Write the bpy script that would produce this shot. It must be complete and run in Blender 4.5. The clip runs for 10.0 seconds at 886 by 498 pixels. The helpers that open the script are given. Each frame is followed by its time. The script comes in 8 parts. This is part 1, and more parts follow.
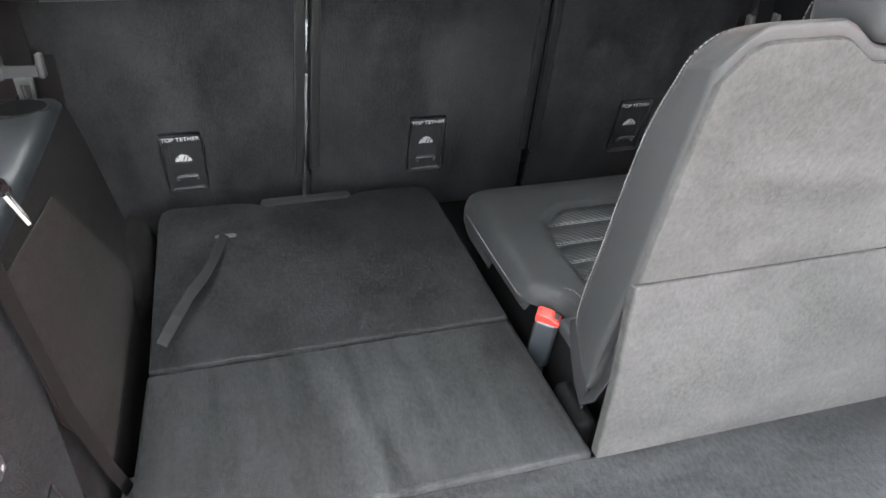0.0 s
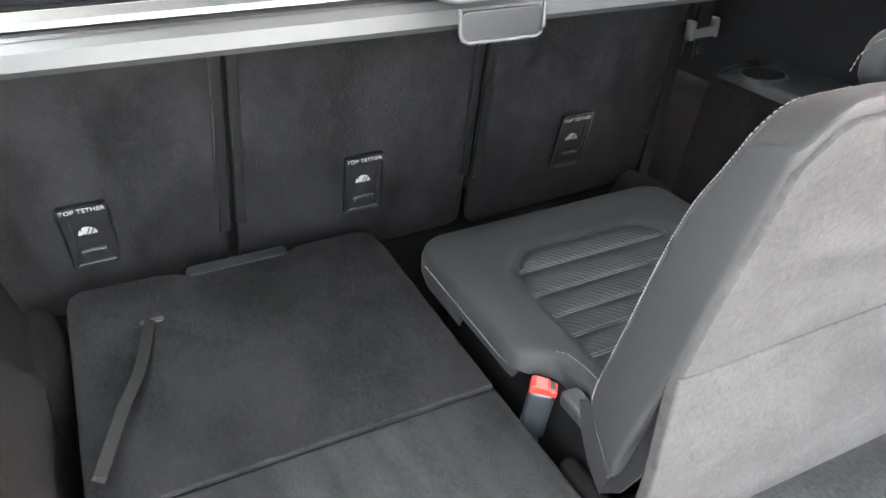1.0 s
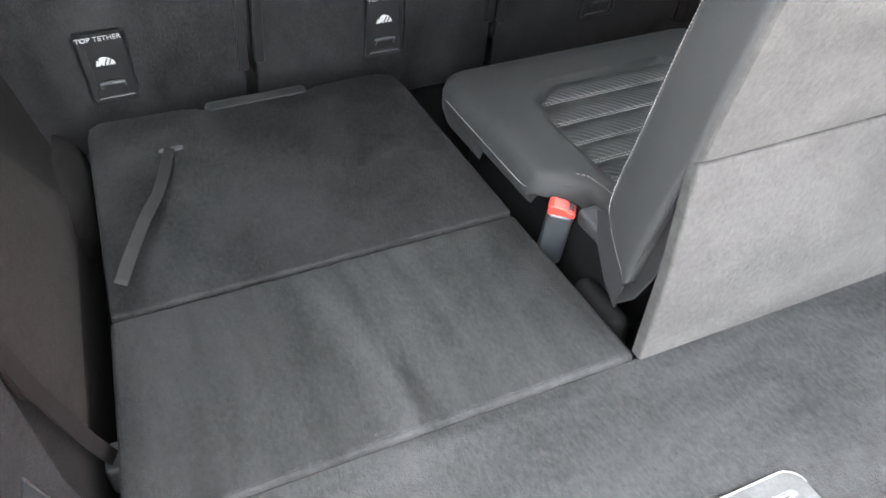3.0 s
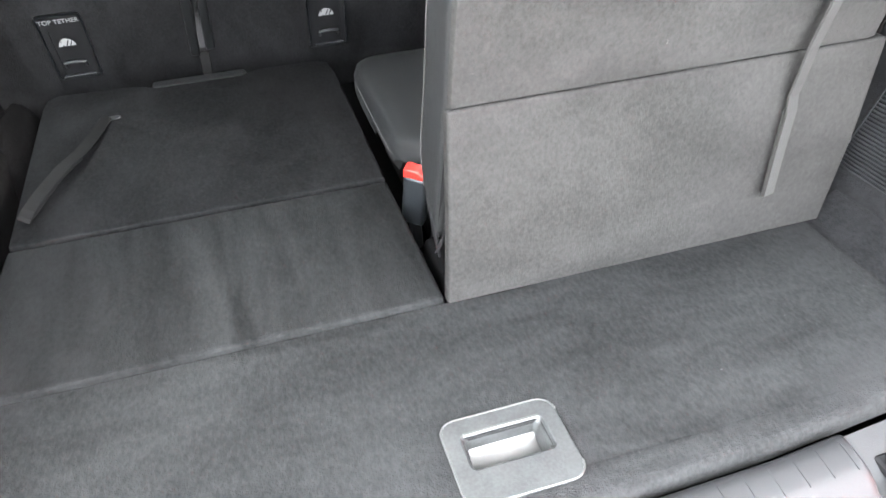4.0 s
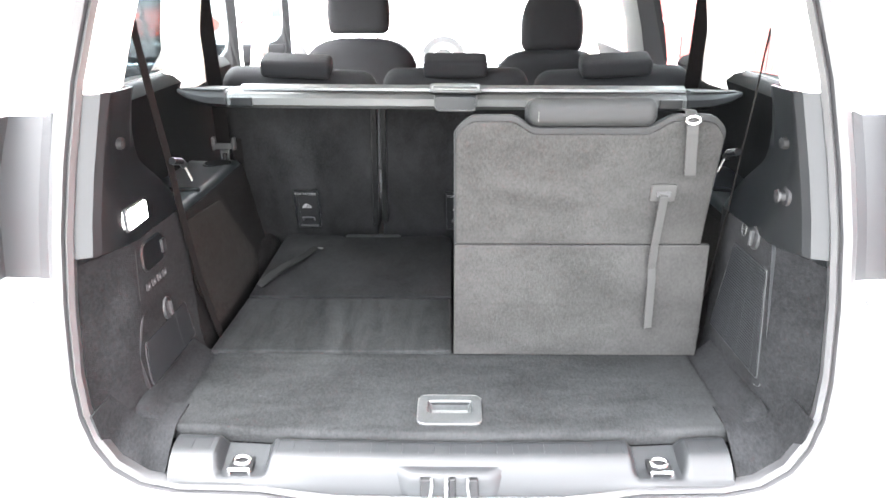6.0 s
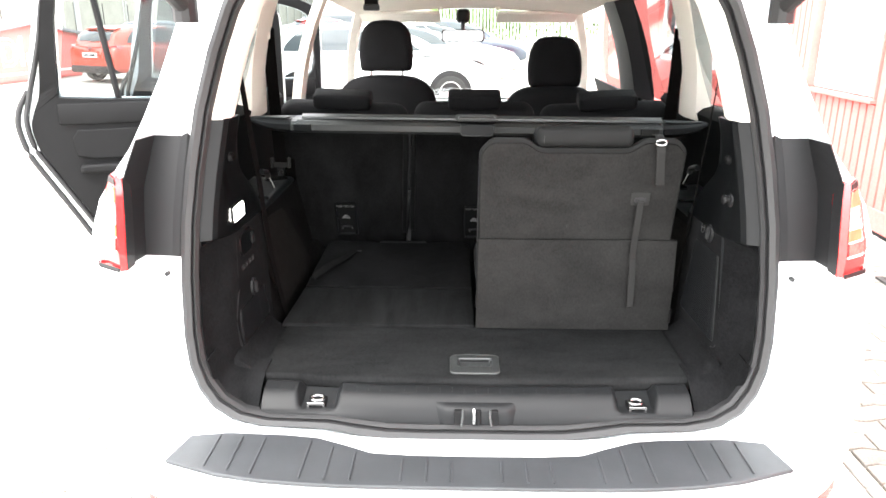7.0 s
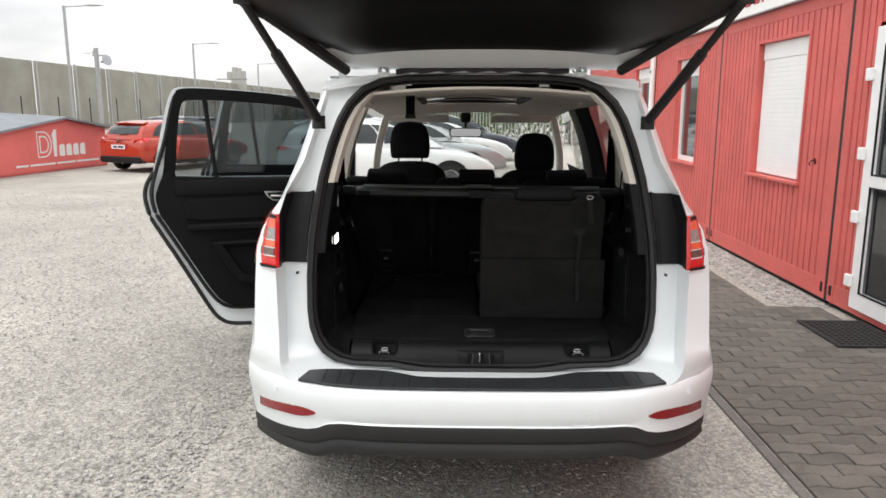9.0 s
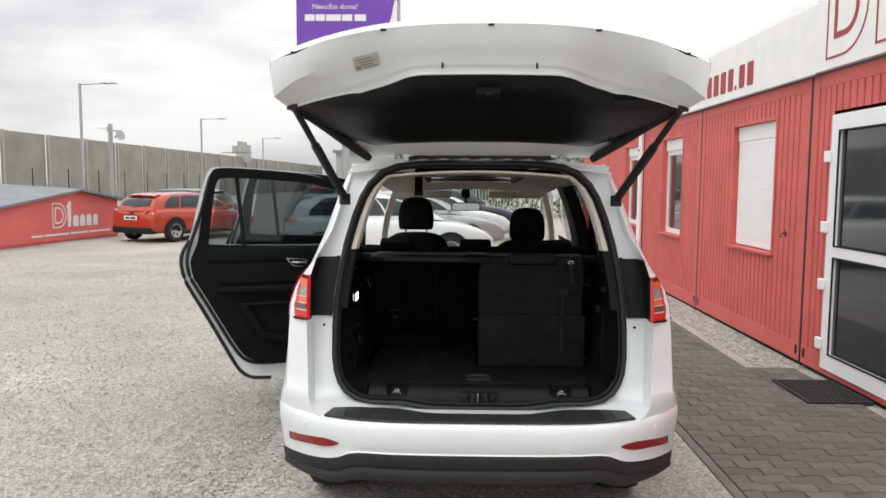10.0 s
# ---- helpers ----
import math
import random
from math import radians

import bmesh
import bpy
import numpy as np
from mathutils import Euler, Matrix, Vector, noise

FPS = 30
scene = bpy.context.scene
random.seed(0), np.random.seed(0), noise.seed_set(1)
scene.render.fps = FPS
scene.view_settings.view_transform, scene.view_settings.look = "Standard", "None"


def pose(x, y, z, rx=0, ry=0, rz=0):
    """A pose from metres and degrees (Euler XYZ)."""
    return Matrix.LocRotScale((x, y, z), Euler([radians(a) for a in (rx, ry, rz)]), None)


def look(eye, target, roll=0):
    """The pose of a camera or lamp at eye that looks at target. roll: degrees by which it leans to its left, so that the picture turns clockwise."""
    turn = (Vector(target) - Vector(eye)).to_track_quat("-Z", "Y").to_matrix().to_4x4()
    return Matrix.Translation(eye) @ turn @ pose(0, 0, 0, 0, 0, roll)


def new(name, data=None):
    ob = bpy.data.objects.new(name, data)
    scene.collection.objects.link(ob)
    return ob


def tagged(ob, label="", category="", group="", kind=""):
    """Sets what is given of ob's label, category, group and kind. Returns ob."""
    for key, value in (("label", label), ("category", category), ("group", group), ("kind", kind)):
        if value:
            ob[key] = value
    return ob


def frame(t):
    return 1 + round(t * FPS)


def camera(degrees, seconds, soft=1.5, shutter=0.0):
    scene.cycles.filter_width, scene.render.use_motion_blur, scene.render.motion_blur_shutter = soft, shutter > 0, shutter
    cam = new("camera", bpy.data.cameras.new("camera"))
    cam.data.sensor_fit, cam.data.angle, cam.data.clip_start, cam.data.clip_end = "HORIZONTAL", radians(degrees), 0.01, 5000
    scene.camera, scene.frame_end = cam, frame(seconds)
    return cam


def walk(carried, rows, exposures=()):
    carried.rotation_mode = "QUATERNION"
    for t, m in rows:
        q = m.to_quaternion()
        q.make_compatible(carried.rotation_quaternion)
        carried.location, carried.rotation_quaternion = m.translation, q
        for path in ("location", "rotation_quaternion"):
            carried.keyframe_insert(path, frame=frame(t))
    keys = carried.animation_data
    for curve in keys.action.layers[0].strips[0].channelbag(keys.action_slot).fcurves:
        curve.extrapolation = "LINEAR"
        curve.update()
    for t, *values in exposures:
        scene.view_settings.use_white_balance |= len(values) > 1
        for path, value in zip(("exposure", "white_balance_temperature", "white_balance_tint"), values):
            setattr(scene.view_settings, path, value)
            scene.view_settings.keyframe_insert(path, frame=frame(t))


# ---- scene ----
# ============ camera and its way ============
cam = camera(62.53, 10.0, soft=1.6)
PATH = [
    (0, (-0.3749, 0.0573, 1.4866), (0.1169, 1.7019, 0.4603), 1.31),
    (0.5, (-0.4055, 0.1628, 1.4999), (0.2417, 1.7080, 0.4074), 1.30),
    (1, (-0.4080, 0.2550, 1.5197), (0.3244, 1.7868, 0.4626), -0.03),
    (1.5, (-0.4225, 0.2766, 1.5138), (0.3747, 1.7716, 0.4510), -0.49),
    (2, (-0.4394, 0.2616, 1.4793), (0.2231, 1.7596, 0.3316), -1.02),
    (2.5, (-0.4304, 0.2415, 1.4443), (0.1942, 1.6824, 0.2058), -0.44),
    (2.7, (-0.4267, 0.2278, 1.4291), (0.1868, 1.6485, 0.1621), -0.22),
    (3.8, (-0.2692, 0.0411, 1.4030), (0.2293, 1.5322, 0.1669), -2.36),
    (4, (-0.1827, -0.0236, 1.3969), (0.2495, 1.5038, 0.1802), -2.33),
    (4.5, (-0.0302, -0.1749, 1.4415), (0.1783, 1.4537, 0.2994), 0.13),
    (5, (-0.0167, -0.3891, 1.5173), (0.1171, 1.4081, 0.6499), -1.03),
    (5.5, (-0.0189, -0.6206, 1.5697), (0.0466, 1.2341, 0.8241), -0.71),
    (6, (0.0139, -0.8515, 1.5871), (-0.0232, 1.0257, 0.8979), -0.31),
    (7.3, (-0.0640, -1.4309, 1.6463), (-0.1035, 0.4825, 1.0654), 0.22),
    (7.5, (-0.0710, -1.5280, 1.6409), (-0.0972, 0.3924, 1.0828), 0.39),
    (8, (-0.0670, -1.8532, 1.6510), (-0.0908, 0.0827, 1.1491), 0.80),
    (8.5, (-0.0901, -2.1687, 1.6564), (-0.1364, -0.2192, 1.2121), 0.64),
    (9, (-0.1005, -2.5236, 1.6984), (-0.1355, -0.5594, 1.3234), 0.14),
    (9.5, (-0.0765, -2.8209, 1.7286), (-0.1077, -0.8410, 1.4475), 0.32),
    (10, (-0.1118, -3.0892, 1.7302), (-0.1468, -1.0977, 1.5492), 0.35),
]
EXPOSURES = [(0, 5.48, 6270, 10), (0.5, 5.69, 6270, 10), (1, 5.75, 6270, 10), (1.5, 5.84, 6270, 10), (2.7, 5.86, 6270, 10), (4, 5.37, 6270, 10), (4.5, 5.22, 6270, 10), (5, 5.42, 6270, 10), (5.5, 5.64, 6270, 10), (6, 5.36, 6300, 10), (6.2, 5, 6330, 10), (7.3, 2.4, 6600, 10), (7.5, 1.8, 6600, 10), (8, 0.9, 6600, 10), (8.5, 0.5, 6600, 10), (9, 0.28, 6600, 10), (9.5, 0.21, 6600, 10), (10, 0.08, 6600, 10)]
walk(cam, [(t, look(eye, aim, roll)) for t, eye, aim, roll in PATH], EXPOSURES)

# ============ overcast sky and weak sun ============
world = bpy.data.worlds.new("overcast_sky")
scene.world = world
world.use_nodes = True
wn, wl = world.node_tree.nodes, world.node_tree.links
wn.clear()
w_out = wn.new("ShaderNodeOutputWorld")
w_bg = wn.new("ShaderNodeBackground")
w_sky = wn.new("ShaderNodeTexSky")
w_sky.sky_type = "NISHITA"
w_sky.sun_disc = False
w_sky.sun_elevation, w_sky.sun_rotation = radians(52), radians(200)
w_dim = wn.new("ShaderNodeMix")
w_dim.data_type, w_dim.blend_type = "RGBA", "MULTIPLY"
w_dim.inputs[0].default_value = 1.0
w_dim.inputs[7].default_value = (0.1, 0.1, 0.1, 1)
w_co = wn.new("ShaderNodeTexCoord")
w_map = wn.new("ShaderNodeMapping")
w_map.inputs["Scale"].default_value = (1.6, 1.6, 5.0)
w_cloud = wn.new("ShaderNodeTexNoise")
w_cloud.inputs["Scale"].default_value = 1.5
w_cloud.inputs["Detail"].default_value = 6
w_ramp = wn.new("ShaderNodeValToRGB")
w_ramp.color_ramp.elements[0].position, w_ramp.color_ramp.elements[0].color = 0.36, (0.62, 0.63, 0.65, 1)
w_ramp.color_ramp.elements[1].position, w_ramp.color_ramp.elements[1].color = 0.56, (1.0, 1.0, 1.0, 1)
w_sep = wn.new("ShaderNodeSeparateXYZ")
w_lift = wn.new("ShaderNodeMapRange")
w_lift.inputs["From Min"].default_value, w_lift.inputs["From Max"].default_value = 0.0, 1.0
w_lift.inputs["To Min"].default_value, w_lift.inputs["To Max"].default_value = 0.85, 2.2
w_mul = wn.new("ShaderNodeVectorMath")
w_mul.operation = "SCALE"
w_mix = wn.new("ShaderNodeMix")
w_mix.data_type = "RGBA"
w_mix.inputs[0].default_value = 0.9
wl.new(w_co.outputs["Generated"], w_map.inputs["Vector"])
wl.new(w_map.outputs["Vector"], w_cloud.inputs["Vector"])
wl.new(w_cloud.outputs["Fac"], w_ramp.inputs["Fac"])
wl.new(w_co.outputs["Generated"], w_sep.inputs["Vector"])
wl.new(w_sep.outputs["Z"], w_lift.inputs["Value"])
wl.new(w_ramp.outputs["Color"], w_mul.inputs["Vector"])
wl.new(w_lift.outputs["Result"], w_mul.inputs["Scale"])
wl.new(w_sky.outputs["Color"], w_dim.inputs[6])
wl.new(w_dim.outputs[2], w_mix.inputs[6])
wl.new(w_mul.outputs["Vector"], w_mix.inputs[7])
wl.new(w_mix.outputs[2], w_bg.inputs["Color"])
w_bg.inputs["Strength"].default_value = 1.0
wl.new(w_bg.outputs["Background"], w_out.inputs["Surface"])

sun_data = bpy.data.lights.new("sun", "SUN")
sun_data.energy, sun_data.angle, sun_data.color = 0.9, radians(25), (1.0, 0.97, 0.92)
sun = new("sun", sun_data)
sun.matrix_world = look((-6, -10, 16), (0, 0, 0))


# ============ materials ============
def mat(name, color, rough=0.5, metal=0.0, var=0.12, scale=6.0, fine=180.0, bump=0.15, dist=0.002, spec=0.5, coat=0.0, alpha_mix=0.5):
    """A surface with broad stains, fine grain and a little relief."""
    m = bpy.data.materials.new(name)
    m.use_nodes = True
    n, l = m.node_tree.nodes, m.node_tree.links
    b = n["Principled BSDF"]
    b.inputs["Roughness"].default_value, b.inputs["Metallic"].default_value = rough, metal
    b.inputs["Specular IOR Level"].default_value = spec
    b.inputs["Coat Weight"].default_value = coat
    b.inputs["Coat Roughness"].default_value = 0.05
    co = n.new("ShaderNodeTexCoord")
    broad = n.new("ShaderNodeTexNoise")
    broad.inputs["Scale"].default_value, broad.inputs["Detail"].default_value = scale, 5
    grain = n.new("ShaderNodeTexNoise")
    grain.inputs["Scale"].default_value, grain.inputs["Detail"].default_value = fine, 3
    l.new(co.outputs["Object"], broad.inputs["Vector"])
    l.new(co.outputs["Object"], grain.inputs["Vector"])
    both = n.new("ShaderNodeMix")
    both.data_type = "FLOAT"
    both.inputs[0].default_value = alpha_mix
    l.new(broad.outputs["Fac"], both.inputs[2])
    l.new(grain.outputs["Fac"], both.inputs[3])
    ramp = n.new("ShaderNodeValToRGB")
    lo = [max(0, c * (1 - var)) for c in color]
    hi = [min(1, c * (1 + var)) for c in color]
    ramp.color_ramp.elements[0].position, ramp.color_ramp.elements[0].color = 0.35, (*lo, 1)
    ramp.color_ramp.elements[1].position, ramp.color_ramp.elements[1].color = 0.65, (*hi, 1)
    l.new(both.outputs[0], ramp.inputs["Fac"])
    l.new(ramp.outputs["Color"], b.inputs["Base Color"])
    if bump > 0:
        bu = n.new("ShaderNodeBump")
        bu.inputs["Strength"].default_value, bu.inputs["Distance"].default_value = bump, dist
        l.new(grain.outputs["Fac"], bu.inputs["Height"])
        l.new(bu.outputs["Normal"], b.inputs["Normal"])
    return m


def carpet(name, color, var=0.5, streak=(14.0, 3.0, 6.0), fine=420.0, relief=0.0030, patch=0.12, grain=0.50, clump=210.0):
    """Needle felt: brushed streaks and blotches, a hairy speckle and a soft relief."""
    m = bpy.data.materials.new(name)
    m.use_nodes = True
    n, l = m.node_tree.nodes, m.node_tree.links
    b = n["Principled BSDF"]
    b.inputs["Roughness"].default_value, b.inputs["Specular IOR Level"].default_value = 0.95, 0.02
    b.inputs["Sheen Weight"].default_value, b.inputs["Sheen Roughness"].default_value = 0.003, 0.5
    co = n.new("ShaderNodeTexCoord")
    mp = n.new("ShaderNodeMapping")
    mp.inputs["Scale"].default_value = streak
    l.new(co.outputs["Object"], mp.inputs["Vector"])
    hair = n.new("ShaderNodeMapping")
    hair.inputs["Rotation"].default_value = (0.3, 0.5, 0.6)
    hair.inputs["Scale"].default_value = (1.0, 0.5, 0.7)
    l.new(co.outputs["Object"], hair.inputs["Vector"])
    layers = []
    for vec, scale, detail, rough, swirl in ((mp.outputs["Vector"], 1.0, 6, 0.62, 0.5), (co.outputs["Object"], 26.0, 4, 0.6, 0.0), (hair.outputs["Vector"], clump, 5, 0.75, 0.3), (co.outputs["Object"], fine, 2, 0.6, 0.0)):
        t = n.new("ShaderNodeTexNoise")
        t.inputs["Distortion"].default_value = swirl
        t.inputs["Scale"].default_value, t.inputs["Detail"].default_value, t.inputs["Roughness"].default_value = scale, detail, rough
        l.new(vec, t.inputs["Vector"])
        layers.append(t.outputs["Fac"])
    def blend(a, c, k):
        x = n.new("ShaderNodeMix")
        x.data_type = "FLOAT"
        x.inputs[0].default_value = k
        l.new(a, x.inputs[2])
        l.new(c, x.inputs[3])
        return x.outputs[0]
    tone = blend(blend(layers[0], layers[1], patch / max(0.01, 1 - grain)), layers[2], grain)
    ramp = n.new("ShaderNodeValToRGB")
    ramp.color_ramp.elements[0].position, ramp.color_ramp.elements[0].color = 0.38, (*[c * (1 - var) for c in color], 1)
    ramp.color_ramp.elements[1].position, ramp.color_ramp.elements[1].color = 0.62, (*[min(1, c * (1 + var * 1.5)) for c in color], 1)
    l.new(tone, ramp.inputs["Fac"])
    # sparse pale lint
    lint = n.new("ShaderNodeTexVoronoi")
    lint.inputs["Scale"].default_value = 46.0
    warp = n.new("ShaderNodeTexNoise")
    warp.inputs["Scale"].default_value = 130.0
    push = n.new("ShaderNodeMix")
    push.data_type = "VECTOR"
    push.inputs[0].default_value = 0.02
    l.new(co.outputs["Object"], warp.inputs["Vector"])
    l.new(co.outputs["Object"], push.inputs[4])
    l.new(warp.outputs["Color"], push.inputs[5])
    l.new(push.outputs[1], lint.inputs["Vector"])
    dot = n.new("ShaderNodeMath")
    dot.operation = "LESS_THAN"
    dot.inputs[1].default_value = 0.055
    l.new(lint.outputs["Distance"], dot.inputs[0])
    few = n.new("ShaderNodeMath")
    few.operation = "GREATER_THAN"
    few.inputs[1].default_value = 0.80
    l.new(lint.outputs["Color"], few.inputs[0])
    both = n.new("ShaderNodeMath")
    both.operation = "MULTIPLY"
    l.new(dot.outputs[0], both.inputs[0])
    l.new(few.outputs[0], both.inputs[1])
    tint = n.new("ShaderNodeMix")
    tint.data_type = "RGBA"
    l.new(both.outputs[0], tint.inputs[0])
    l.new(ramp.outputs["Color"], tint.inputs[6])
    tint.inputs[7].default_value = (*[min(1, c * 3.2) for c in color], 1)
    l.new(tint.outputs[2], b.inputs["Base Color"])
    bu = n.new("ShaderNodeBump")
    bu.inputs["Strength"].default_value, bu.inputs["Distance"].default_value = 0.8, relief
    l.new(blend(layers[2], layers[3], 0.5), bu.inputs["Height"])
    l.new(bu.outputs["Normal"], b.inputs["Normal"])
    return m


def glass(name, tint, rough=0.0):
    """A thin pane: clear or tinted, with its gloss by the angle."""
    m = bpy.data.materials.new(name)
    m.use_nodes = True
    n, l = m.node_tree.nodes, m.node_tree.links
    n.clear()
    out = n.new("ShaderNodeOutputMaterial")
    mix = n.new("ShaderNodeMixShader")
    clear = n.new("ShaderNodeBsdfTransparent")
    clear.inputs["Color"].default_value = (*tint, 1)
    shine = n.new("ShaderNodeBsdfGlossy")
    shine.inputs["Roughness"].default_value = rough
    lw = n.new("ShaderNodeLayerWeight")
    pw = n.new("ShaderNodeMath")
    pw.operation = "POWER"
    pw.inputs[1].default_value = 4.0
    ad = n.new("ShaderNodeMath")
    ad.operation = "MULTIPLY_ADD"
    ad.inputs[1].default_value, ad.inputs[2].default_value = 0.8, 0.05
    l.new(lw.outputs["Facing"], pw.inputs[0])
    l.new(pw.outputs["Value"], ad.inputs[0])
    l.new(ad.outputs["Value"], mix.inputs["Fac"])
    l.new(clear.outputs["BSDF"], mix.inputs[1])
    l.new(shine.outputs["BSDF"], mix.inputs[2])
    l.new(mix.outputs["Shader"], out.inputs["Surface"])
    return m


def crushed_stone(name, color):
    """Trodden crushed stone: chips of differing tone with dark gaps, over broad worn patches."""
    m = bpy.data.materials.new(name)
    m.use_nodes = True
    n, l = m.node_tree.nodes, m.node_tree.links
    b = n["Principled BSDF"]
    b.inputs["Roughness"].default_value, b.inputs["Specular IOR Level"].default_value = 0.95, 0.12
    co = n.new("ShaderNodeTexCoord")
    tones, depths = [], []
    for scale in (46.0, 118.0):
        v = n.new("ShaderNodeTexVoronoi")
        v.inputs["Scale"].default_value = scale
        l.new(co.outputs["Object"], v.inputs["Vector"])
        sep = n.new("ShaderNodeSeparateColor")
        l.new(v.outputs["Color"], sep.inputs["Color"])
        tones.append(sep.outputs["Red"])
        depths.append(v.outputs["Distance"])
    broad = n.new("ShaderNodeTexNoise")
    broad.inputs["Scale"].default_value, broad.inputs["Detail"].default_value, broad.inputs["Roughness"].default_value = 0.55, 6, 0.6
    l.new(co.outputs["Object"], broad.inputs["Vector"])

    def blend(a, c, k):
        x = n.new("ShaderNodeMix")
        x.data_type = "FLOAT"
        x.inputs[0].default_value = k
        l.new(a, x.inputs[2])
        l.new(c, x.inputs[3])
        return x.outputs[0]
    chips = blend(tones[0], tones[1], 0.5)
    gaps = n.new("ShaderNodeMapRange")
    gaps.inputs["From Min"].default_value, gaps.inputs["From Max"].default_value = 0.25, 0.75
    gaps.inputs["To Min"].default_value, gaps.inputs["To Max"].default_value = 1.0, 0.62
    l.new(blend(depths[0], depths[1], 0.55), gaps.inputs["Value"])
    ramp = n.new("ShaderNodeValToRGB")
    ramp.color_ramp.elements[0].position, ramp.color_ramp.elements[0].color = 0.12, (*[c * 0.70 for c in color], 1)
    ramp.color_ramp.elements[1].position, ramp.color_ramp.elements[1].color = 0.88, (*[c * 1.36 for c in color], 1)
    l.new(chips, ramp.inputs["Fac"])
    worn = n.new("ShaderNodeMapRange")
    worn.inputs["From Min"].default_value, worn.inputs["From Max"].default_value = 0.32, 0.68
    worn.inputs["To Min"].default_value, worn.inputs["To Max"].default_value = 0.90, 1.22
    l.new(broad.outputs["Fac"], worn.inputs["Value"])
    mul = n.new("ShaderNodeMath")
    mul.operation = "MULTIPLY"
    l.new(gaps.outputs["Result"], mul.inputs[0])
    l.new(worn.outputs["Result"], mul.inputs[1])
    sc = n.new("ShaderNodeVectorMath")
    sc.operation = "SCALE"
    l.new(ramp.outputs["Color"], sc.inputs[0])
    l.new(mul.outputs["Value"], sc.inputs["Scale"])
    l.new(sc.outputs["Vector"], b.inputs["Base Color"])
    bu = n.new("ShaderNodeBump")
    bu.invert = True
    bu.inputs["Strength"].default_value, bu.inputs["Distance"].default_value = 0.8, 0.010
    l.new(blend(depths[0], depths[1], 0.5), bu.inputs["Height"])
    l.new(bu.outputs["Normal"], b.inputs["Normal"])
    return m


def glow(name, color, strength):
    m = bpy.data.materials.new(name)
    m.use_nodes = True
    b = m.node_tree.nodes["Principled BSDF"]
    b.inputs["Base Color"].default_value = (*color, 1)
    b.inputs["Emission Color"].default_value = (*color, 1)
    b.inputs["Emission Strength"].default_value = strength
    return m


M_PAINT = mat("white_car_paint", (0.77, 0.81, 0.83), rough=0.28, var=0.02, bump=0, coat=0.6)
M_FLANGE = mat("white_inner_paint", (0.74, 0.78, 0.79), rough=0.4, var=0.03, bump=0)
M_BLACK = mat("black_plastic", (0.010, 0.010, 0.011), rough=0.55, var=0.15, fine=600, bump=0.25, dist=0.0006, spec=0.28)
M_VALANCE = mat("black_bumper_plastic", (0.0140, 0.0140, 0.0150), rough=0.6, var=0.2, fine=500, bump=0.3, dist=0.0008)
M_PAD = mat("ribbed_step_plastic", (0.0240, 0.0260, 0.0290), rough=0.5, var=0.25, scale=14, fine=400, bump=0.3, dist=0.0008)
# load-space colours are scaled down, with the boot's dimness put into them
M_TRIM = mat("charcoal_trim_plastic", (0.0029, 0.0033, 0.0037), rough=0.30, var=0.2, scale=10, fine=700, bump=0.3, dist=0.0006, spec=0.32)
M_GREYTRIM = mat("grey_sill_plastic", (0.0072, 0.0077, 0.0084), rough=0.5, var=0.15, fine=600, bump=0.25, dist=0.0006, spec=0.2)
M_SILVER = mat("satin_silver", (0.0573, 0.0592, 0.0592), rough=0.36, metal=0.4, var=0.08, bump=0.1)
M_CASSETTE = mat("grey_cover_cassette", (0.0220, 0.0229, 0.0229), rough=0.5, var=0.1, fine=500, bump=0.2, dist=0.0006, spec=0.32)
M_CARPET = carpet("charcoal_boot_carpet", (0.0096, 0.0099, 0.0102), var=0.46, streak=(4.5, 15.0, 6.0))
# one seat felt in shaded and lit tints: M_CARPET3 is the lit one
M_CARPET2 = carpet("shaded_seat_back_felt", (0.0050, 0.0050, 0.0052), var=0.7, streak=(9.0, 6.0, 6.0))
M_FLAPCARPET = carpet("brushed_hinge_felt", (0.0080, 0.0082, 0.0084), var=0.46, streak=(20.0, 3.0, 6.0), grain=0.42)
M_CARPET3 = carpet("lit_seat_back_felt", (0.0160, 0.0157, 0.0154), var=0.32, streak=(5.0, 5.0, 9.0), fine=520.0, relief=0.0024, patch=0.10, grain=0.50)
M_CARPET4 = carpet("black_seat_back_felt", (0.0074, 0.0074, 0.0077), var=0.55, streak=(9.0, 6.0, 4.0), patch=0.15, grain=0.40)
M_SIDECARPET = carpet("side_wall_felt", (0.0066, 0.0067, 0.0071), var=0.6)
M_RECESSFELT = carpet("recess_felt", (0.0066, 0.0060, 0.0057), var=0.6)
# near-black that puts the unlit depth under the seats into the colour
M_WELL = mat("unlit_well_black", (0.0016, 0.0016, 0.0017), rough=0.8, var=0.2, bump=0.1, spec=0.05)
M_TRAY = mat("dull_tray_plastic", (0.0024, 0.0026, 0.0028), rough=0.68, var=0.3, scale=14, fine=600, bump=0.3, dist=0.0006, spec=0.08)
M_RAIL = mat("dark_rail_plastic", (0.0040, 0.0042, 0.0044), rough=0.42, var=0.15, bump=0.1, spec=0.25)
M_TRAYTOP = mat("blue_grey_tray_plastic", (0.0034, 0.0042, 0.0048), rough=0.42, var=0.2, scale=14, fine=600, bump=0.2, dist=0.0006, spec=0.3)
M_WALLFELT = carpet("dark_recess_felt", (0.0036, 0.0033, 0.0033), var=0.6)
M_FLAP = mat("slate_flap_plastic", (0.0079, 0.0085, 0.0095), rough=0.5, var=0.2, fine=600, bump=0.2, dist=0.0006, spec=0.32)
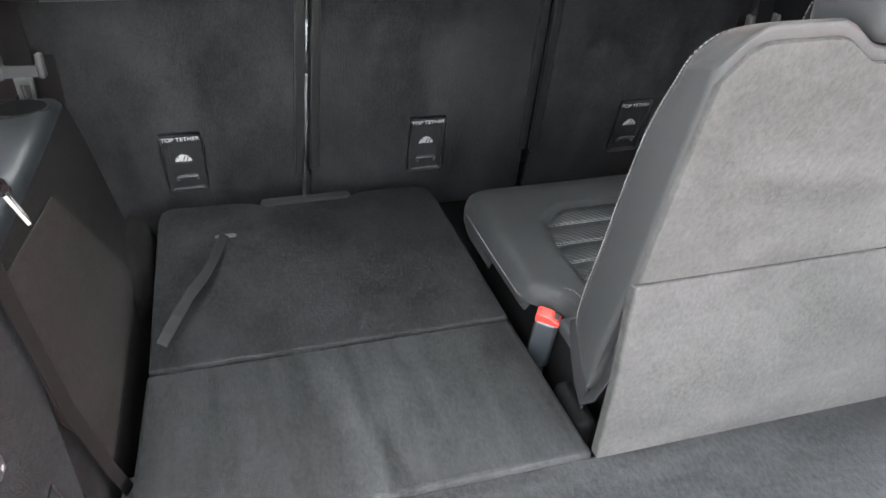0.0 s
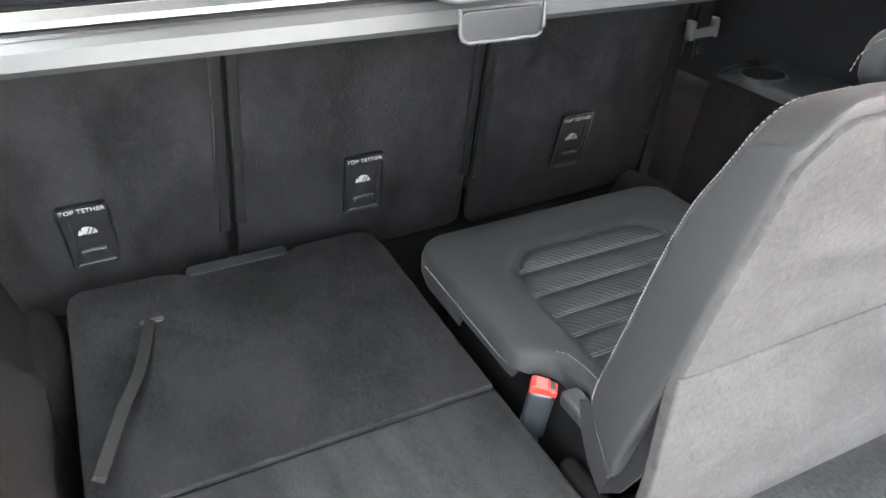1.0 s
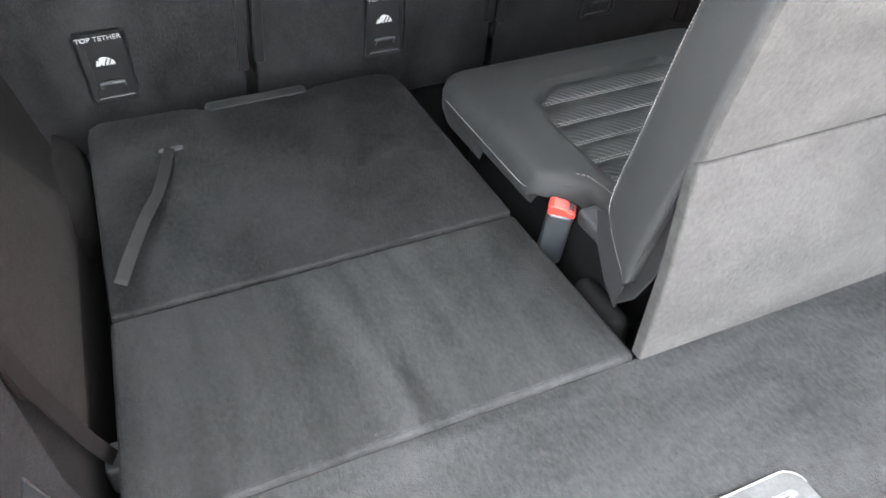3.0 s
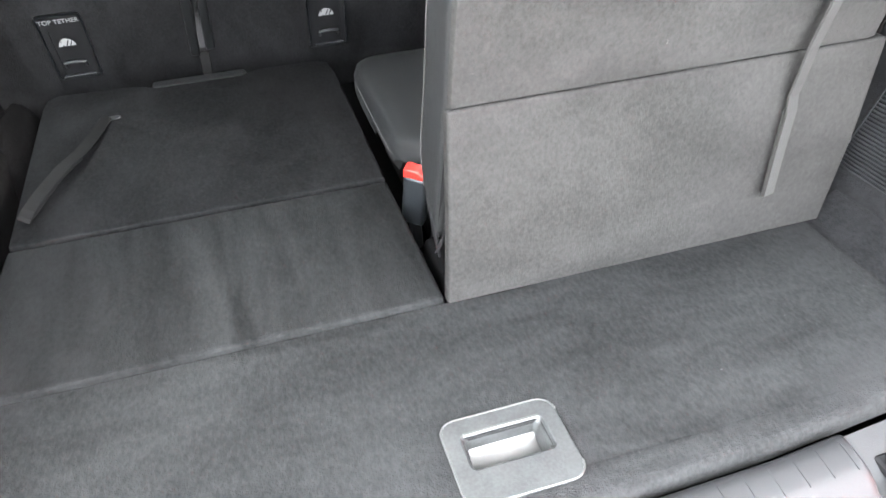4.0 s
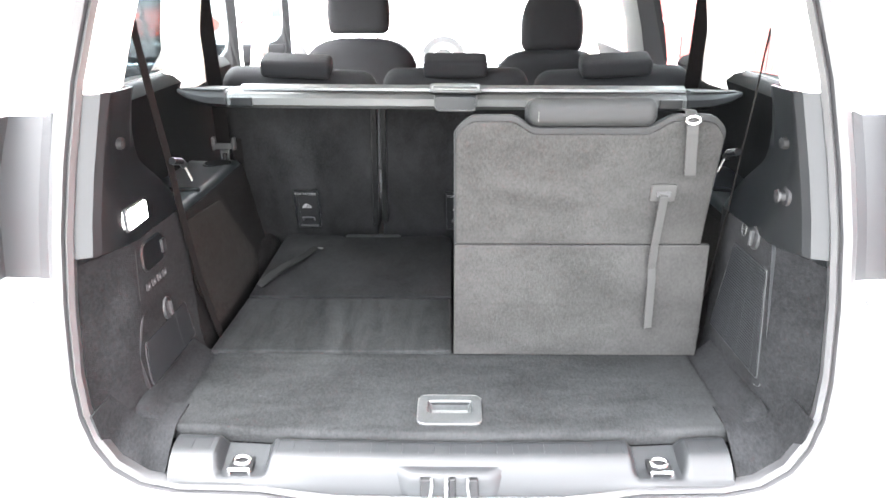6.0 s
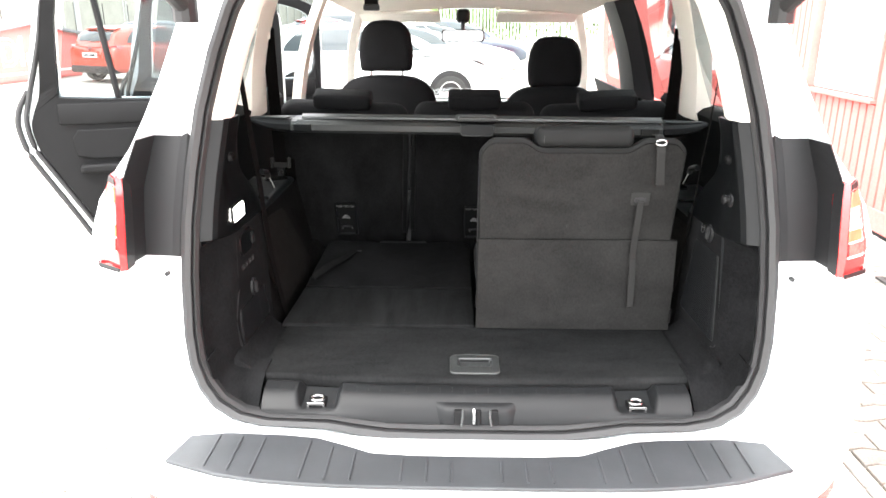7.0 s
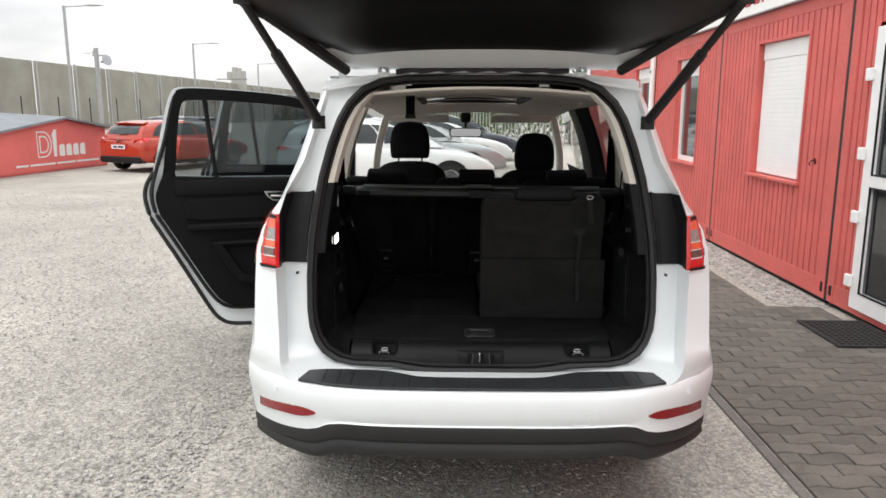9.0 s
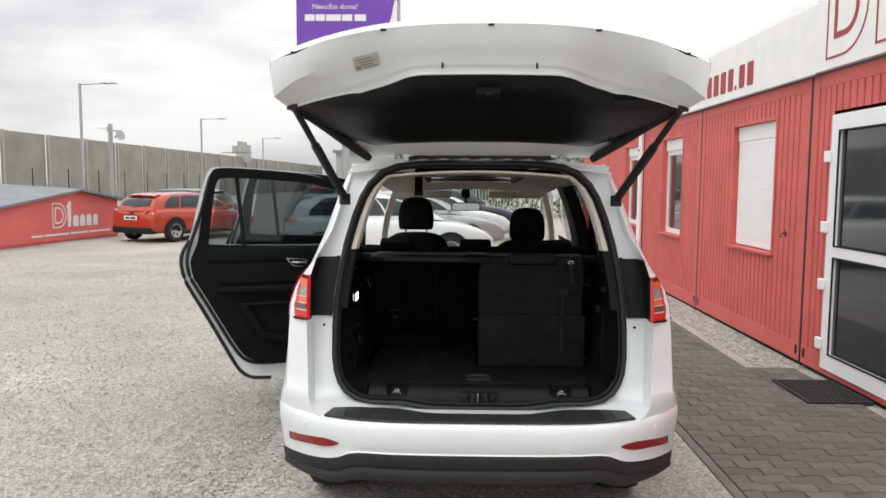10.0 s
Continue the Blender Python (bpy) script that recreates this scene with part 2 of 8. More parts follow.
M_BUCKLE = mat("slate_buckle_plastic", (0.0058, 0.0070, 0.0082), rough=0.45, var=0.1, bump=0.1, spec=0.3)
M_STRAP = mat("dark_grey_webbing", (0.0065, 0.0064, 0.0064), rough=0.75, var=0.15, fine=900, bump=0.5, dist=0.0008, spec=0.04)
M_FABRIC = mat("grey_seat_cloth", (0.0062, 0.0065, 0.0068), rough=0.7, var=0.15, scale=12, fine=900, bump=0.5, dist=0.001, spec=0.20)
M_FABRIC_D = mat("black_seat_cloth", (0.0062, 0.0062, 0.0069), rough=0.85, var=0.15, scale=12, fine=900, bump=0.5, dist=0.001, spec=0.13)
M_STITCH = mat("pale_thread", (0.085, 0.085, 0.082), rough=0.8, var=0.05, bump=0)
M_BELT = mat("grey_webbing", (0.0220, 0.0217, 0.0215), rough=0.75, var=0.1, fine=900, bump=0.5, dist=0.0008, spec=0.08)
M_BELT_D = mat("black_webbing", (0.0036, 0.0032, 0.0032), rough=0.7, var=0.1, fine=900, bump=0.5, dist=0.0008, spec=0.03)
M_HEADLINER = mat("cream_headliner", (0.80, 0.76, 0.69), rough=0.9, var=0.05, fine=500, bump=0.2, dist=0.0006, spec=0.15)
M_DOORBLACK = mat("black_door_lining", (0.0052, 0.0052, 0.0056), rough=0.6, var=0.2, fine=600, bump=0.2, dist=0.0006, spec=0.13)
M_GATETRIM = mat("black_gate_trim", (0.0065, 0.0066, 0.007), rough=0.38, var=0.2, scale=8, fine=600, bump=0.15, dist=0.0006, spec=0.22)
M_HANDLE = mat("worn_grey_handle", (0.0235, 0.0252, 0.0258), rough=0.42, metal=0.15, var=0.35, scale=40, fine=300, bump=0.15)


def ribbed(m, scale):
    """Adds a fine woven rib to a cloth."""
    n, l = m.node_tree.nodes, m.node_tree.links
    co, wv, bu = n.new("ShaderNodeTexCoord"), n.new("ShaderNodeTexWave"), n.new("ShaderNodeBump")
    wv.bands_direction = "DIAGONAL"
    wv.inputs["Scale"].default_value, wv.inputs["Distortion"].default_value = scale, 0.4
    bu.inputs["Strength"].default_value, bu.inputs["Distance"].default_value = 0.45, 0.0012
    l.new(co.outputs["Object"], wv.inputs["Vector"])
    l.new(wv.outputs["Fac"], bu.inputs["Height"])
    l.new(bu.outputs["Normal"], n["Principled BSDF"].inputs["Normal"])
    return m


M_RIBCLOTH = ribbed(mat("ribbed_seat_cloth", (0.0064, 0.0067, 0.0070), rough=0.6, var=0.15, scale=12, bump=0, spec=0.14), 55.0)
M_RED = mat("red_buckle_plastic", (0.27, 0.012, 0.008), rough=0.4, var=0.06, bump=0)
M_MIRROR = mat("silvered_glass", (0.4500, 0.4600, 0.4700), rough=0.02, metal=1.0, var=0.01, bump=0)
M_CHROME = mat("steel", (0.42, 0.42, 0.42), rough=0.25, metal=1.0, var=0.06, bump=0)
M_RUBBER = mat("black_rubber", (0.012, 0.012, 0.013), rough=0.6, var=0.1, bump=0.1)
M_WHITEPRINT = mat("white_print", (0.75, 0.75, 0.74), rough=0.7, var=0.03, bump=0)
M_PLATEPRINT = mat("grey_white_print", (0.1623, 0.1623, 0.1623), rough=0.7, var=0.1, bump=0, spec=0.32)
M_STICKER = mat("worn_paper", (0.50, 0.50, 0.47), rough=0.8, var=0.1, fine=80, bump=0)
M_GREYPRINT = mat("grey_print", (0.24, 0.24, 0.23), rough=0.8, var=0.1, bump=0)
M_LENS_RED = mat("red_lamp_lens", (0.72, 0.022, 0.024), rough=0.12, var=0.12, scale=30, fine=120, bump=0.3, dist=0.001, coat=0.8)
M_REFLECTOR = mat("dark_red_reflector", (0.22, 0.006, 0.010), rough=0.15, var=0.25, scale=60, fine=300, bump=0.3, dist=0.001, coat=0.6)
M_LENS_CLEAR = mat("clear_lamp_lens", (0.62, 0.58, 0.56), rough=0.12, var=0.15, scale=40, fine=150, bump=0.3, dist=0.001, coat=0.8)
M_LENS_SMOKE = mat("smoky_clear_lens", (0.30, 0.27, 0.26), rough=0.1, var=0.3, scale=40, fine=150, bump=0.3, dist=0.001, coat=0.8)
M_LENS_DARK = mat("dark_smoked_lens", (0.13, 0.085, 0.075), rough=0.1, var=0.3, scale=40, fine=150, bump=0.3, dist=0.001, coat=0.8)
M_LENS_AMBER = mat("amber_lamp_lens", (0.85, 0.13, 0.06), rough=0.15, var=0.12, scale=40, fine=120, bump=0.2, coat=0.8)
M_BOOTLAMP = glow("lit_boot_lamp_lens", (1.0, 0.97, 0.9), 6.0)
M_GLASS = glass("clear_glass", (0.88, 0.92, 0.91))
M_TINT = glass("tinted_glass", (0.33, 0.37, 0.38))
M_ROOFGLASS = glass("dark_roof_glass", (0.1200, 0.1350, 0.1300))
M_DARKGLASS = mat("dark_glazing", (0.02, 0.025, 0.028), rough=0.06, var=0.1, bump=0, coat=0.5)
M_GRAVEL = crushed_stone("grey_gravel", (0.455, 0.435, 0.392))
M_STONE = mat("gravel_stone", (0.3600, 0.3500, 0.3300), rough=0.9, var=0.3, fine=60, bump=0.3)
M_PAVER = mat("grey_concrete_paver", (0.1360, 0.1260, 0.1110), rough=0.9, var=0.34, scale=5, fine=150, bump=0.5, dist=0.002)
def vary(m, amount):
    """Lets alike pieces differ a little in tone, each object or island by itself."""
    n, l = m.node_tree.nodes, m.node_tree.links
    b = n["Principled BSDF"]
    src = b.inputs["Base Color"].links[0].from_socket
    info, geo = n.new("ShaderNodeObjectInfo"), n.new("ShaderNodeNewGeometry")
    add = n.new("ShaderNodeMath")
    add.operation = "ADD"
    fr = n.new("ShaderNodeMath")
    fr.operation = "FRACT"
    l.new(info.outputs["Random"], add.inputs[0])
    l.new(geo.outputs["Random Per Island"], add.inputs[1])
    l.new(add.outputs["Value"], fr.inputs[0])
    rg = n.new("ShaderNodeMapRange")
    rg.inputs["To Min"].default_value, rg.inputs["To Max"].default_value = 1 - amount, 1 + amount
    l.new(fr.outputs["Value"], rg.inputs["Value"])
    mul = n.new("ShaderNodeVectorMath")
    mul.operation = "SCALE"
    l.new(src, mul.inputs[0])
    l.new(rg.outputs["Result"], mul.inputs["Scale"])
    l.new(mul.outputs["Vector"], b.inputs["Base Color"])
    return m


vary(M_PAVER, 0.16)
vary(M_STONE, 0.3)
M_KERB = mat("concrete_edging", (0.16, 0.152, 0.14), rough=0.9, var=0.25, fine=120, bump=0.4)
M_REDWALL = mat("red_painted_steel", (0.6200, 0.1330, 0.1180), rough=0.5, var=0.14, scale=2.5, fine=60, bump=0.1, spec=0.25)
M_WHITEWALL = mat("white_sign_sheet", (0.86, 0.86, 0.84), rough=0.5, var=0.05, bump=0)
M_UPVC = mat("white_upvc", (0.86, 0.87, 0.87), rough=0.35, var=0.03, bump=0)
M_SIGNRED = mat("dark_red_lettering", (0.36, 0.03, 0.035), rough=0.5, var=0.05, bump=0)
M_BARRIER = mat("weathered_concrete", (0.2950, 0.2850, 0.2460), rough=0.95, var=0.22, scale=0.6, fine=20, bump=0.3, dist=0.01)
M_POST = mat("pale_concrete_post", (0.3700, 0.3700, 0.3500), rough=0.9, var=0.1, fine=30, bump=0.2)
M_GALV = mat("galvanised_steel", (0.40, 0.41, 0.42), rough=0.45, metal=0.7, var=0.1, bump=0)
M_BANNER = mat("red_banner_vinyl", (0.7000, 0.1500, 0.1350), rough=0.55, var=0.12, scale=1.2, fine=30, bump=0.1)
M_ROOFING = mat("grey_roof_sheet", (0.20, 0.22, 0.24), rough=0.7, var=0.2, scale=1.5, fine=30, bump=0.3, dist=0.01)
M_PURPLE = mat("purple_poster", (0.16, 0.055, 0.40), rough=0.5, var=0.05, bump=0)
M_MAT = mat("black_rubber_mat", (0.02, 0.02, 0.02), rough=0.8, var=0.2, fine=120, bump=0.8, dist=0.004)
M_GREEN = mat("green_foliage", (0.10, 0.17, 0.045), rough=0.8, var=0.4, scale=8, fine=40, bump=0.5, dist=0.02)
M_TYRE = mat("tyre_rubber", (0.015, 0.015, 0.015), rough=0.8, var=0.15, bump=0.2)
M_ALLOY = mat("alloy_rim", (0.55, 0.56, 0.57), rough=0.3, metal=0.9, var=0.06, bump=0)


# ============ mesh helpers ============
def part(name, bm, material, parent=None, label="", smooth=False):
    """One bmesh as one mesh object, under a thing if there is one."""
    bmesh.ops.recalc_face_normals(bm, faces=bm.faces[:])
    me = bpy.data.meshes.new(name)
    bm.to_mesh(me)
    bm.free()
    if smooth:
        me.polygons.foreach_set("use_smooth", [True] * len(me.polygons))
        me.set_sharp_from_angle(angle=radians(38))
    for m in material if isinstance(material, (list, tuple)) else [material]:
        me.materials.append(m)
    ob = new(name, me)
    if parent is not None:
        ob.parent = parent
    return tagged(ob, label)


def thing(name, label, category, group="", kind="", at=(0, 0, 0), rz=0.0):
    ob = new(name)
    ob.matrix_world = pose(*at, 0, 0, rz)
    ob.empty_display_size = 0.1
    return tagged(ob, label, category, group, kind)


def bevel(bm, r, seg=2, limit=0.5):
    if r > 0:
        edges = [e for e in bm.edges if len(e.link_faces) == 2 and e.calc_face_angle(0) > limit]
        bmesh.ops.bevel(bm, geom=edges, offset=r, segments=seg, affect="EDGES", profile=0.5, clamp_overlap=True)
    return bm


def box(x0, x1, y0, y1, z0, z1, r=0.0, seg=2, bm=None):
    own = bmesh.new()
    bmesh.ops.create_cube(own, size=1)
    for v in own.verts:
        v.co = Vector(((x0 + x1) / 2 + v.co.x * (x1 - x0), (y0 + y1) / 2 + v.co.y * (y1 - y0), (z0 + z1) / 2 + v.co.z * (z1 - z0)))
    bevel(own, r, seg)
    return join(bm, own)


def join(bm, other):
    """Adds other's geometry to bm."""
    if bm is None:
        return other
    me = bpy.data.meshes.new("scratch")
    other.to_mesh(me)
    other.free()
    bm.from_mesh(me)
    bpy.data.meshes.remove(me)
    return bm


def moved(bm, m):
    bm.transform(m)
    return bm


def prism(outline, depth, axis="y", at=0.0, r=0.0, seg=2, hole=None):
    """A plate: an outline of (a, b) pairs given a depth along an axis."""
    bm = bmesh.new()
    def put(a, b, c):
        return {"x": (c, a, b), "y": (a, c, b), "z": (a, b, c)}[axis]
    if hole is None:
        f0 = [bm.verts.new(put(a, b, at)) for a, b in outline]
        f1 = [bm.verts.new(put(a, b, at + depth)) for a, b in outline]
        bm.faces.new(f0)
        bm.faces.new(f1[::-1])
        for i in range(len(f0)):
            j = (i + 1) % len(f0)
            bm.faces.new((f0[i], f0[j], f1[j], f1[i]))
    else:
        rings = [[bm.verts.new(put(a, b, c)) for a, b in ring] for c in (at, at + depth) for ring in (outline, hole)]
        n = len(outline)
        for i in range(n):
            j = (i + 1) % n
            bm.faces.new((rings[0][i], rings[0][j], rings[1][j], rings[1][i]))
            bm.faces.new((rings[2][i], rings[2][j], rings[3][j], rings[3][i]))
            bm.faces.new((rings[0][i], rings[0][j], rings[2][j], rings[2][i]))
            bm.faces.new((rings[1][i], rings[1][j], rings[3][j], rings[3][i]))
    bmesh.ops.recalc_face_normals(bm, faces=bm.faces[:])
    bevel(bm, r, seg)
    return bm


def rounded(x0, x1, y0, y1, r, n=5):
    """The outline of a rectangle with round corners."""
    out = []
    for cx, cy, a in ((x1 - r, y1 - r, 0), (x0 + r, y1 - r, 90), (x0 + r, y0 + r, 180), (x1 - r, y0 + r, 270)):
        for k in range(n + 1):
            t = radians(a + 90 * k / n)
            out.append((cx + r * math.cos(t), cy + r * math.sin(t)))
    return out


def sheet(rows, thick=0.0, close=False):
    """A skin through rows of points; with a thickness it becomes a shell."""
    bm = bmesh.new()
    grid = [[bm.verts.new(p) for p in row] for row in rows]
    for a, b in zip(grid, grid[1:]):
        n = len(a)
        for i in range(n if close else n - 1):
            j = (i + 1) % n
            try:
                bm.faces.new((a[i], a[j], b[j], b[i]))
            except ValueError:
                pass
    bmesh.ops.recalc_face_normals(bm, faces=bm.faces[:])
    if thick:
        bmesh.ops.solidify(bm, geom=bm.faces[:], thickness=thick)
    return bm


def loft(rings):
    """A closed body through rings of points, capped at both ends."""
    bm = sheet(rings, close=True)
    bm.verts.ensure_lookup_table()
    n = len(rings[0])
    bm.faces.new([bm.verts[i] for i in range(n)][::-1])
    bm.faces.new([bm.verts[len(bm.verts) - n + i] for i in range(n)])
    return bm


def tube(points, r, n=8, bm=None, flat=1.0, up=(0, 0, 1)):
    """A round or flattened rod along points."""
    pts = [Vector(p) for p in points]
    rings = []
    for i, p in enumerate(pts):
        d = (pts[min(i + 1, len(pts) - 1)] - pts[max(i - 1, 0)]).normalized()
        u = Vector(up)
        if abs(d.dot(u)) > 0.95:
            u = Vector((1, 0, 0))
        a = d.cross(u).normalized()
        b = a.cross(d).normalized()
        rings.append([p + a * r * math.cos(2 * math.pi * k / n) + b * r * flat * math.sin(2 * math.pi * k / n) for k in range(n)])
    return join(bm, loft(rings))


def ease(v):
    v = max(0.0, min(1.0, v))
    return v * v * (3 - 2 * v)


def ribbon(points, side, width, thick=0.0025):
    """Webbing along points; side: the direction across it."""
    s = Vector(side).normalized() * width / 2
    rings = []
    pts = [Vector(p) for p in points]
    for i, p in enumerate(pts):
        d = (pts[min(i + 1, len(pts) - 1)] - pts[max(i - 1, 0)]).normalized()
        nn = d.cross(s).normalized() * thick / 2
        rings.append([p - s - nn, p + s - nn, p + s + nn, p - s + nn])
    return loft(rings)


def cushion(x0, x1, y0, y1, z0, z1, r, seg=4, puff=0.0, cuts=0):
    """A soft block with well-rounded edges, slightly domed on top."""
    bm = box(x0, x1, y0, y1, z0, z1)
    if cuts:
        bmesh.ops.subdivide_edges(bm, edges=bm.edges[:], cuts=cuts, use_grid_fill=True)
        cx, cy = (x0 + x1) / 2, (y0 + y1) / 2
        for v in bm.verts:
            if v.co.z > z1 - 1e-5:
                v.co.z += puff * max(0, 1 - ((v.co.x - cx) / (x1 - x0) * 2) ** 2) * max(0, 1 - ((v.co.y - cy) / (y1 - y0) * 2) ** 2)
    return bevel(bm, r, seg)


def lerp(table, v):
    """A value from a short table of (key, value) pairs."""
    if v <= table[0][0]:
        return table[0][1]
    for (a, p), (b, q) in zip(table, table[1:]):
        if v <= b:
            return p + (q - p) * (v - a) / (b - a)
    return table[-1][1]


def lettering(name, body, size, m, material, parent=None, label="", depth=0.0004):
    cu = bpy.data.curves.new(name, "FONT")
    cu.body, cu.size, cu.extrude, cu.align_x, cu.align_y = body, size, depth, "CENTER", "CENTER"
    tmp = new(name, cu)
    bpy.context.view_layer.update()
    me = bpy.data.meshes.new_from_object(tmp.evaluated_get(bpy.context.evaluated_depsgraph_get()))
    bpy.data.objects.remove(tmp)
    me.materials.clear()
    me.materials.append(material)
    ob = new(name, me)
    if parent is not None:
        ob.parent = parent
    ob.matrix_local = m
    return tagged(ob, label)


# ============ the ground, paving and edging ============
def wobble(x, y, s):
    return noise.noise(Vector((x * s, y * s, 3.1)))


def build_ground():
    bm = bmesh.new()
    xs = [-400, -150, -70] + [-40 + 1.0 * i for i in range(71)] + [60, 150, 400]
    ys = [-400, -100, -30] + [-8 + 1.0 * i for i in range(59)] + [80, 200, 500]
    grid = [[bm.verts.new((x, y, 0.0 if abs(x) > 35 or (-1.2 < x < 3.6 and -5 < y < 12) else 0.03 * wobble(x, y, 0.35) - 0.012)) for x in xs] for y in ys]
    for a, b in zip(grid, grid[1:]):
        for i in range(len(a) - 1):
            bm.faces.new((a[i], a[i + 1], b[i + 1], b[i]))
    ob = part("ground", bm, M_GRAVEL, smooth=True)
    return tagged(ob, "flat yard of compacted pale grey gravel", "ground", kind="structure")


build_ground()


def build_gravel():
    """Loose stones on the yard, thickest where the car stands, and in the strip along the offices."""
    rng = random.Random(5)
    shapes = []
    for k in range(6):
        bm = bmesh.new()
        bmesh.ops.create_icosphere(bm, subdivisions=1, radius=1.0)
        pts = [v.co * (0.75 + 0.5 * rng.random()) for v in bm.verts]
        shapes.append((np.array(pts), np.array([[v.index for v in f.verts] for f in bm.faces])))
        bm.free()
    verts, faces, count = [], [], 0
    def drop(x, y, size):
        nonlocal count
        p, f = shapes[rng.randrange(6)]
        a = rng.random() * 6.28
        c, s = math.cos(a), math.sin(a)
        q = p * (size * (0.7 + 0.6 * rng.random()), size, size * 0.45)
        verts.append(np.stack([c * q[:, 0] - s * q[:, 1] + x, s * q[:, 0] + c * q[:, 1] + y, q[:, 2] + size * 0.15], 1))
        faces.append(f + count)
        count += len(p)
    for i in range(56000):
        y = -1.4 + 14 * rng.random() ** 1.7
        x = -1.35 - 5.2 * rng.random() ** 1.4 * (0.3 + 0.1 * (y + 1.5)) if rng.random() < 0.62 else -1.3 + 2.7 * rng.random()
        drop(x, y, 0.0045 + 0.0085 * rng.random() ** 2)
    for i in range(3000):
        drop(2.77 + 0.42 * rng.random(), 3.7 + 4.6 * rng.random(), 0.012 + 0.012 * rng.random())
    me = bpy.data.meshes.new("loose_gravel")
    v, f = np.concatenate(verts), np.concatenate(faces)
    me.from_pydata(v.tolist(), [], f.tolist())
    m = M_STONE
    me.materials.append(m)
    tagged(new("loose_gravel", me), "loose pale grey crushed stones lying on the yard", "gravel", kind="stuff")


build_gravel()


def build_edging():
    th = thing("edging", "grey concrete edging strip between gravel and paving", "kerb", kind="structure")
    for k in range(14):
        y = -3.0 + k * 1.0
        part("edging_stone", box(1.44, 1.495, y + 0.003, y + 0.997, -0.1, 0.014, 0.004, 1), M_KERB, th)


build_edging()


# ============ the row of red office containers ============
WX = 3.20


def ribbed(y0, y1, z0, z1, x=WX, pitch=0.108, deep=0.044):
    """Upright trapezoid corrugations between two edges."""
    n = max(1, round((y1 - y0) / pitch))
    step = (y1 - y0) / n
    line = []
    for i in range(n):
        a = y0 + i * step
        line += [(x, a), (x, a + step * 0.72), (x + deep, a + step * 0.75), (x + deep, a + step * 0.93), (x, a + step * 0.995)]
    line.append((x, y1))
    return sheet([[(px, py, z) for px, py in line] for z in (z0, z1)], thick=0.003)


def build_window(th, y0, y1, z0, z1, shutter):
    win = part("window", prism(rounded(y0, y1, z0, z1, 0.002, 1), 0.06, "x", WX + 0.075, hole=rounded(y0 + 0.07, y1 - 0.07, z0 + 0.07, z1 - (0.24 if shutter or z1 > 2.3 else 0.07), 0.002, 1)), M_UPVC, th, "white plastic window frame")
    part("shutter_box", box(WX + 0.045, WX + 0.12, y0 + 0.01, y1 - 0.01, z1 - 0.17, z1, 0.006), M_UPVC, win)
    if shutter:
        n = 26
        top, bot = z1 - 0.17, z0 + 0.012
        for k in range(n):
            a = bot + (top - bot) * k / n
            part("slat", box(WX + 0.052, WX + 0.064, y0 + 0.03, y1 - 0.03, a + 0.0004, a + (top - bot) / n, 0.003, 2), M_UPVC, win)
    else:
        part("pane", box(WX + 0.10, WX + 0.106, y0 + 0.07, y1 - 0.07, z0 + 0.07, z1 - 0.24), M_DARKGLASS, win)
    part("sill", box(WX - 0.045, WX + 0.08, y0 - 0.05, y1 + 0.05, z0 - 0.035, z0 - 0.004, 0.004), M_REDWALL, win)
    for a, b in ((y0 - 0.035, y0 - 0.001), (y1 + 0.001, y1 + 0.035)):
        part("reveal", box(WX - 0.012, WX + 0.13, a, b, z0 - 0.004, z1 + 0.036, 0.003, 1), M_REDWALL, win)
    part("lintel", box(WX - 0.012, WX + 0.13, y0 - 0.001, y1 + 0.001, z1 + 0.002, z1 + 0.036, 0.003, 1), M_REDWALL, win)


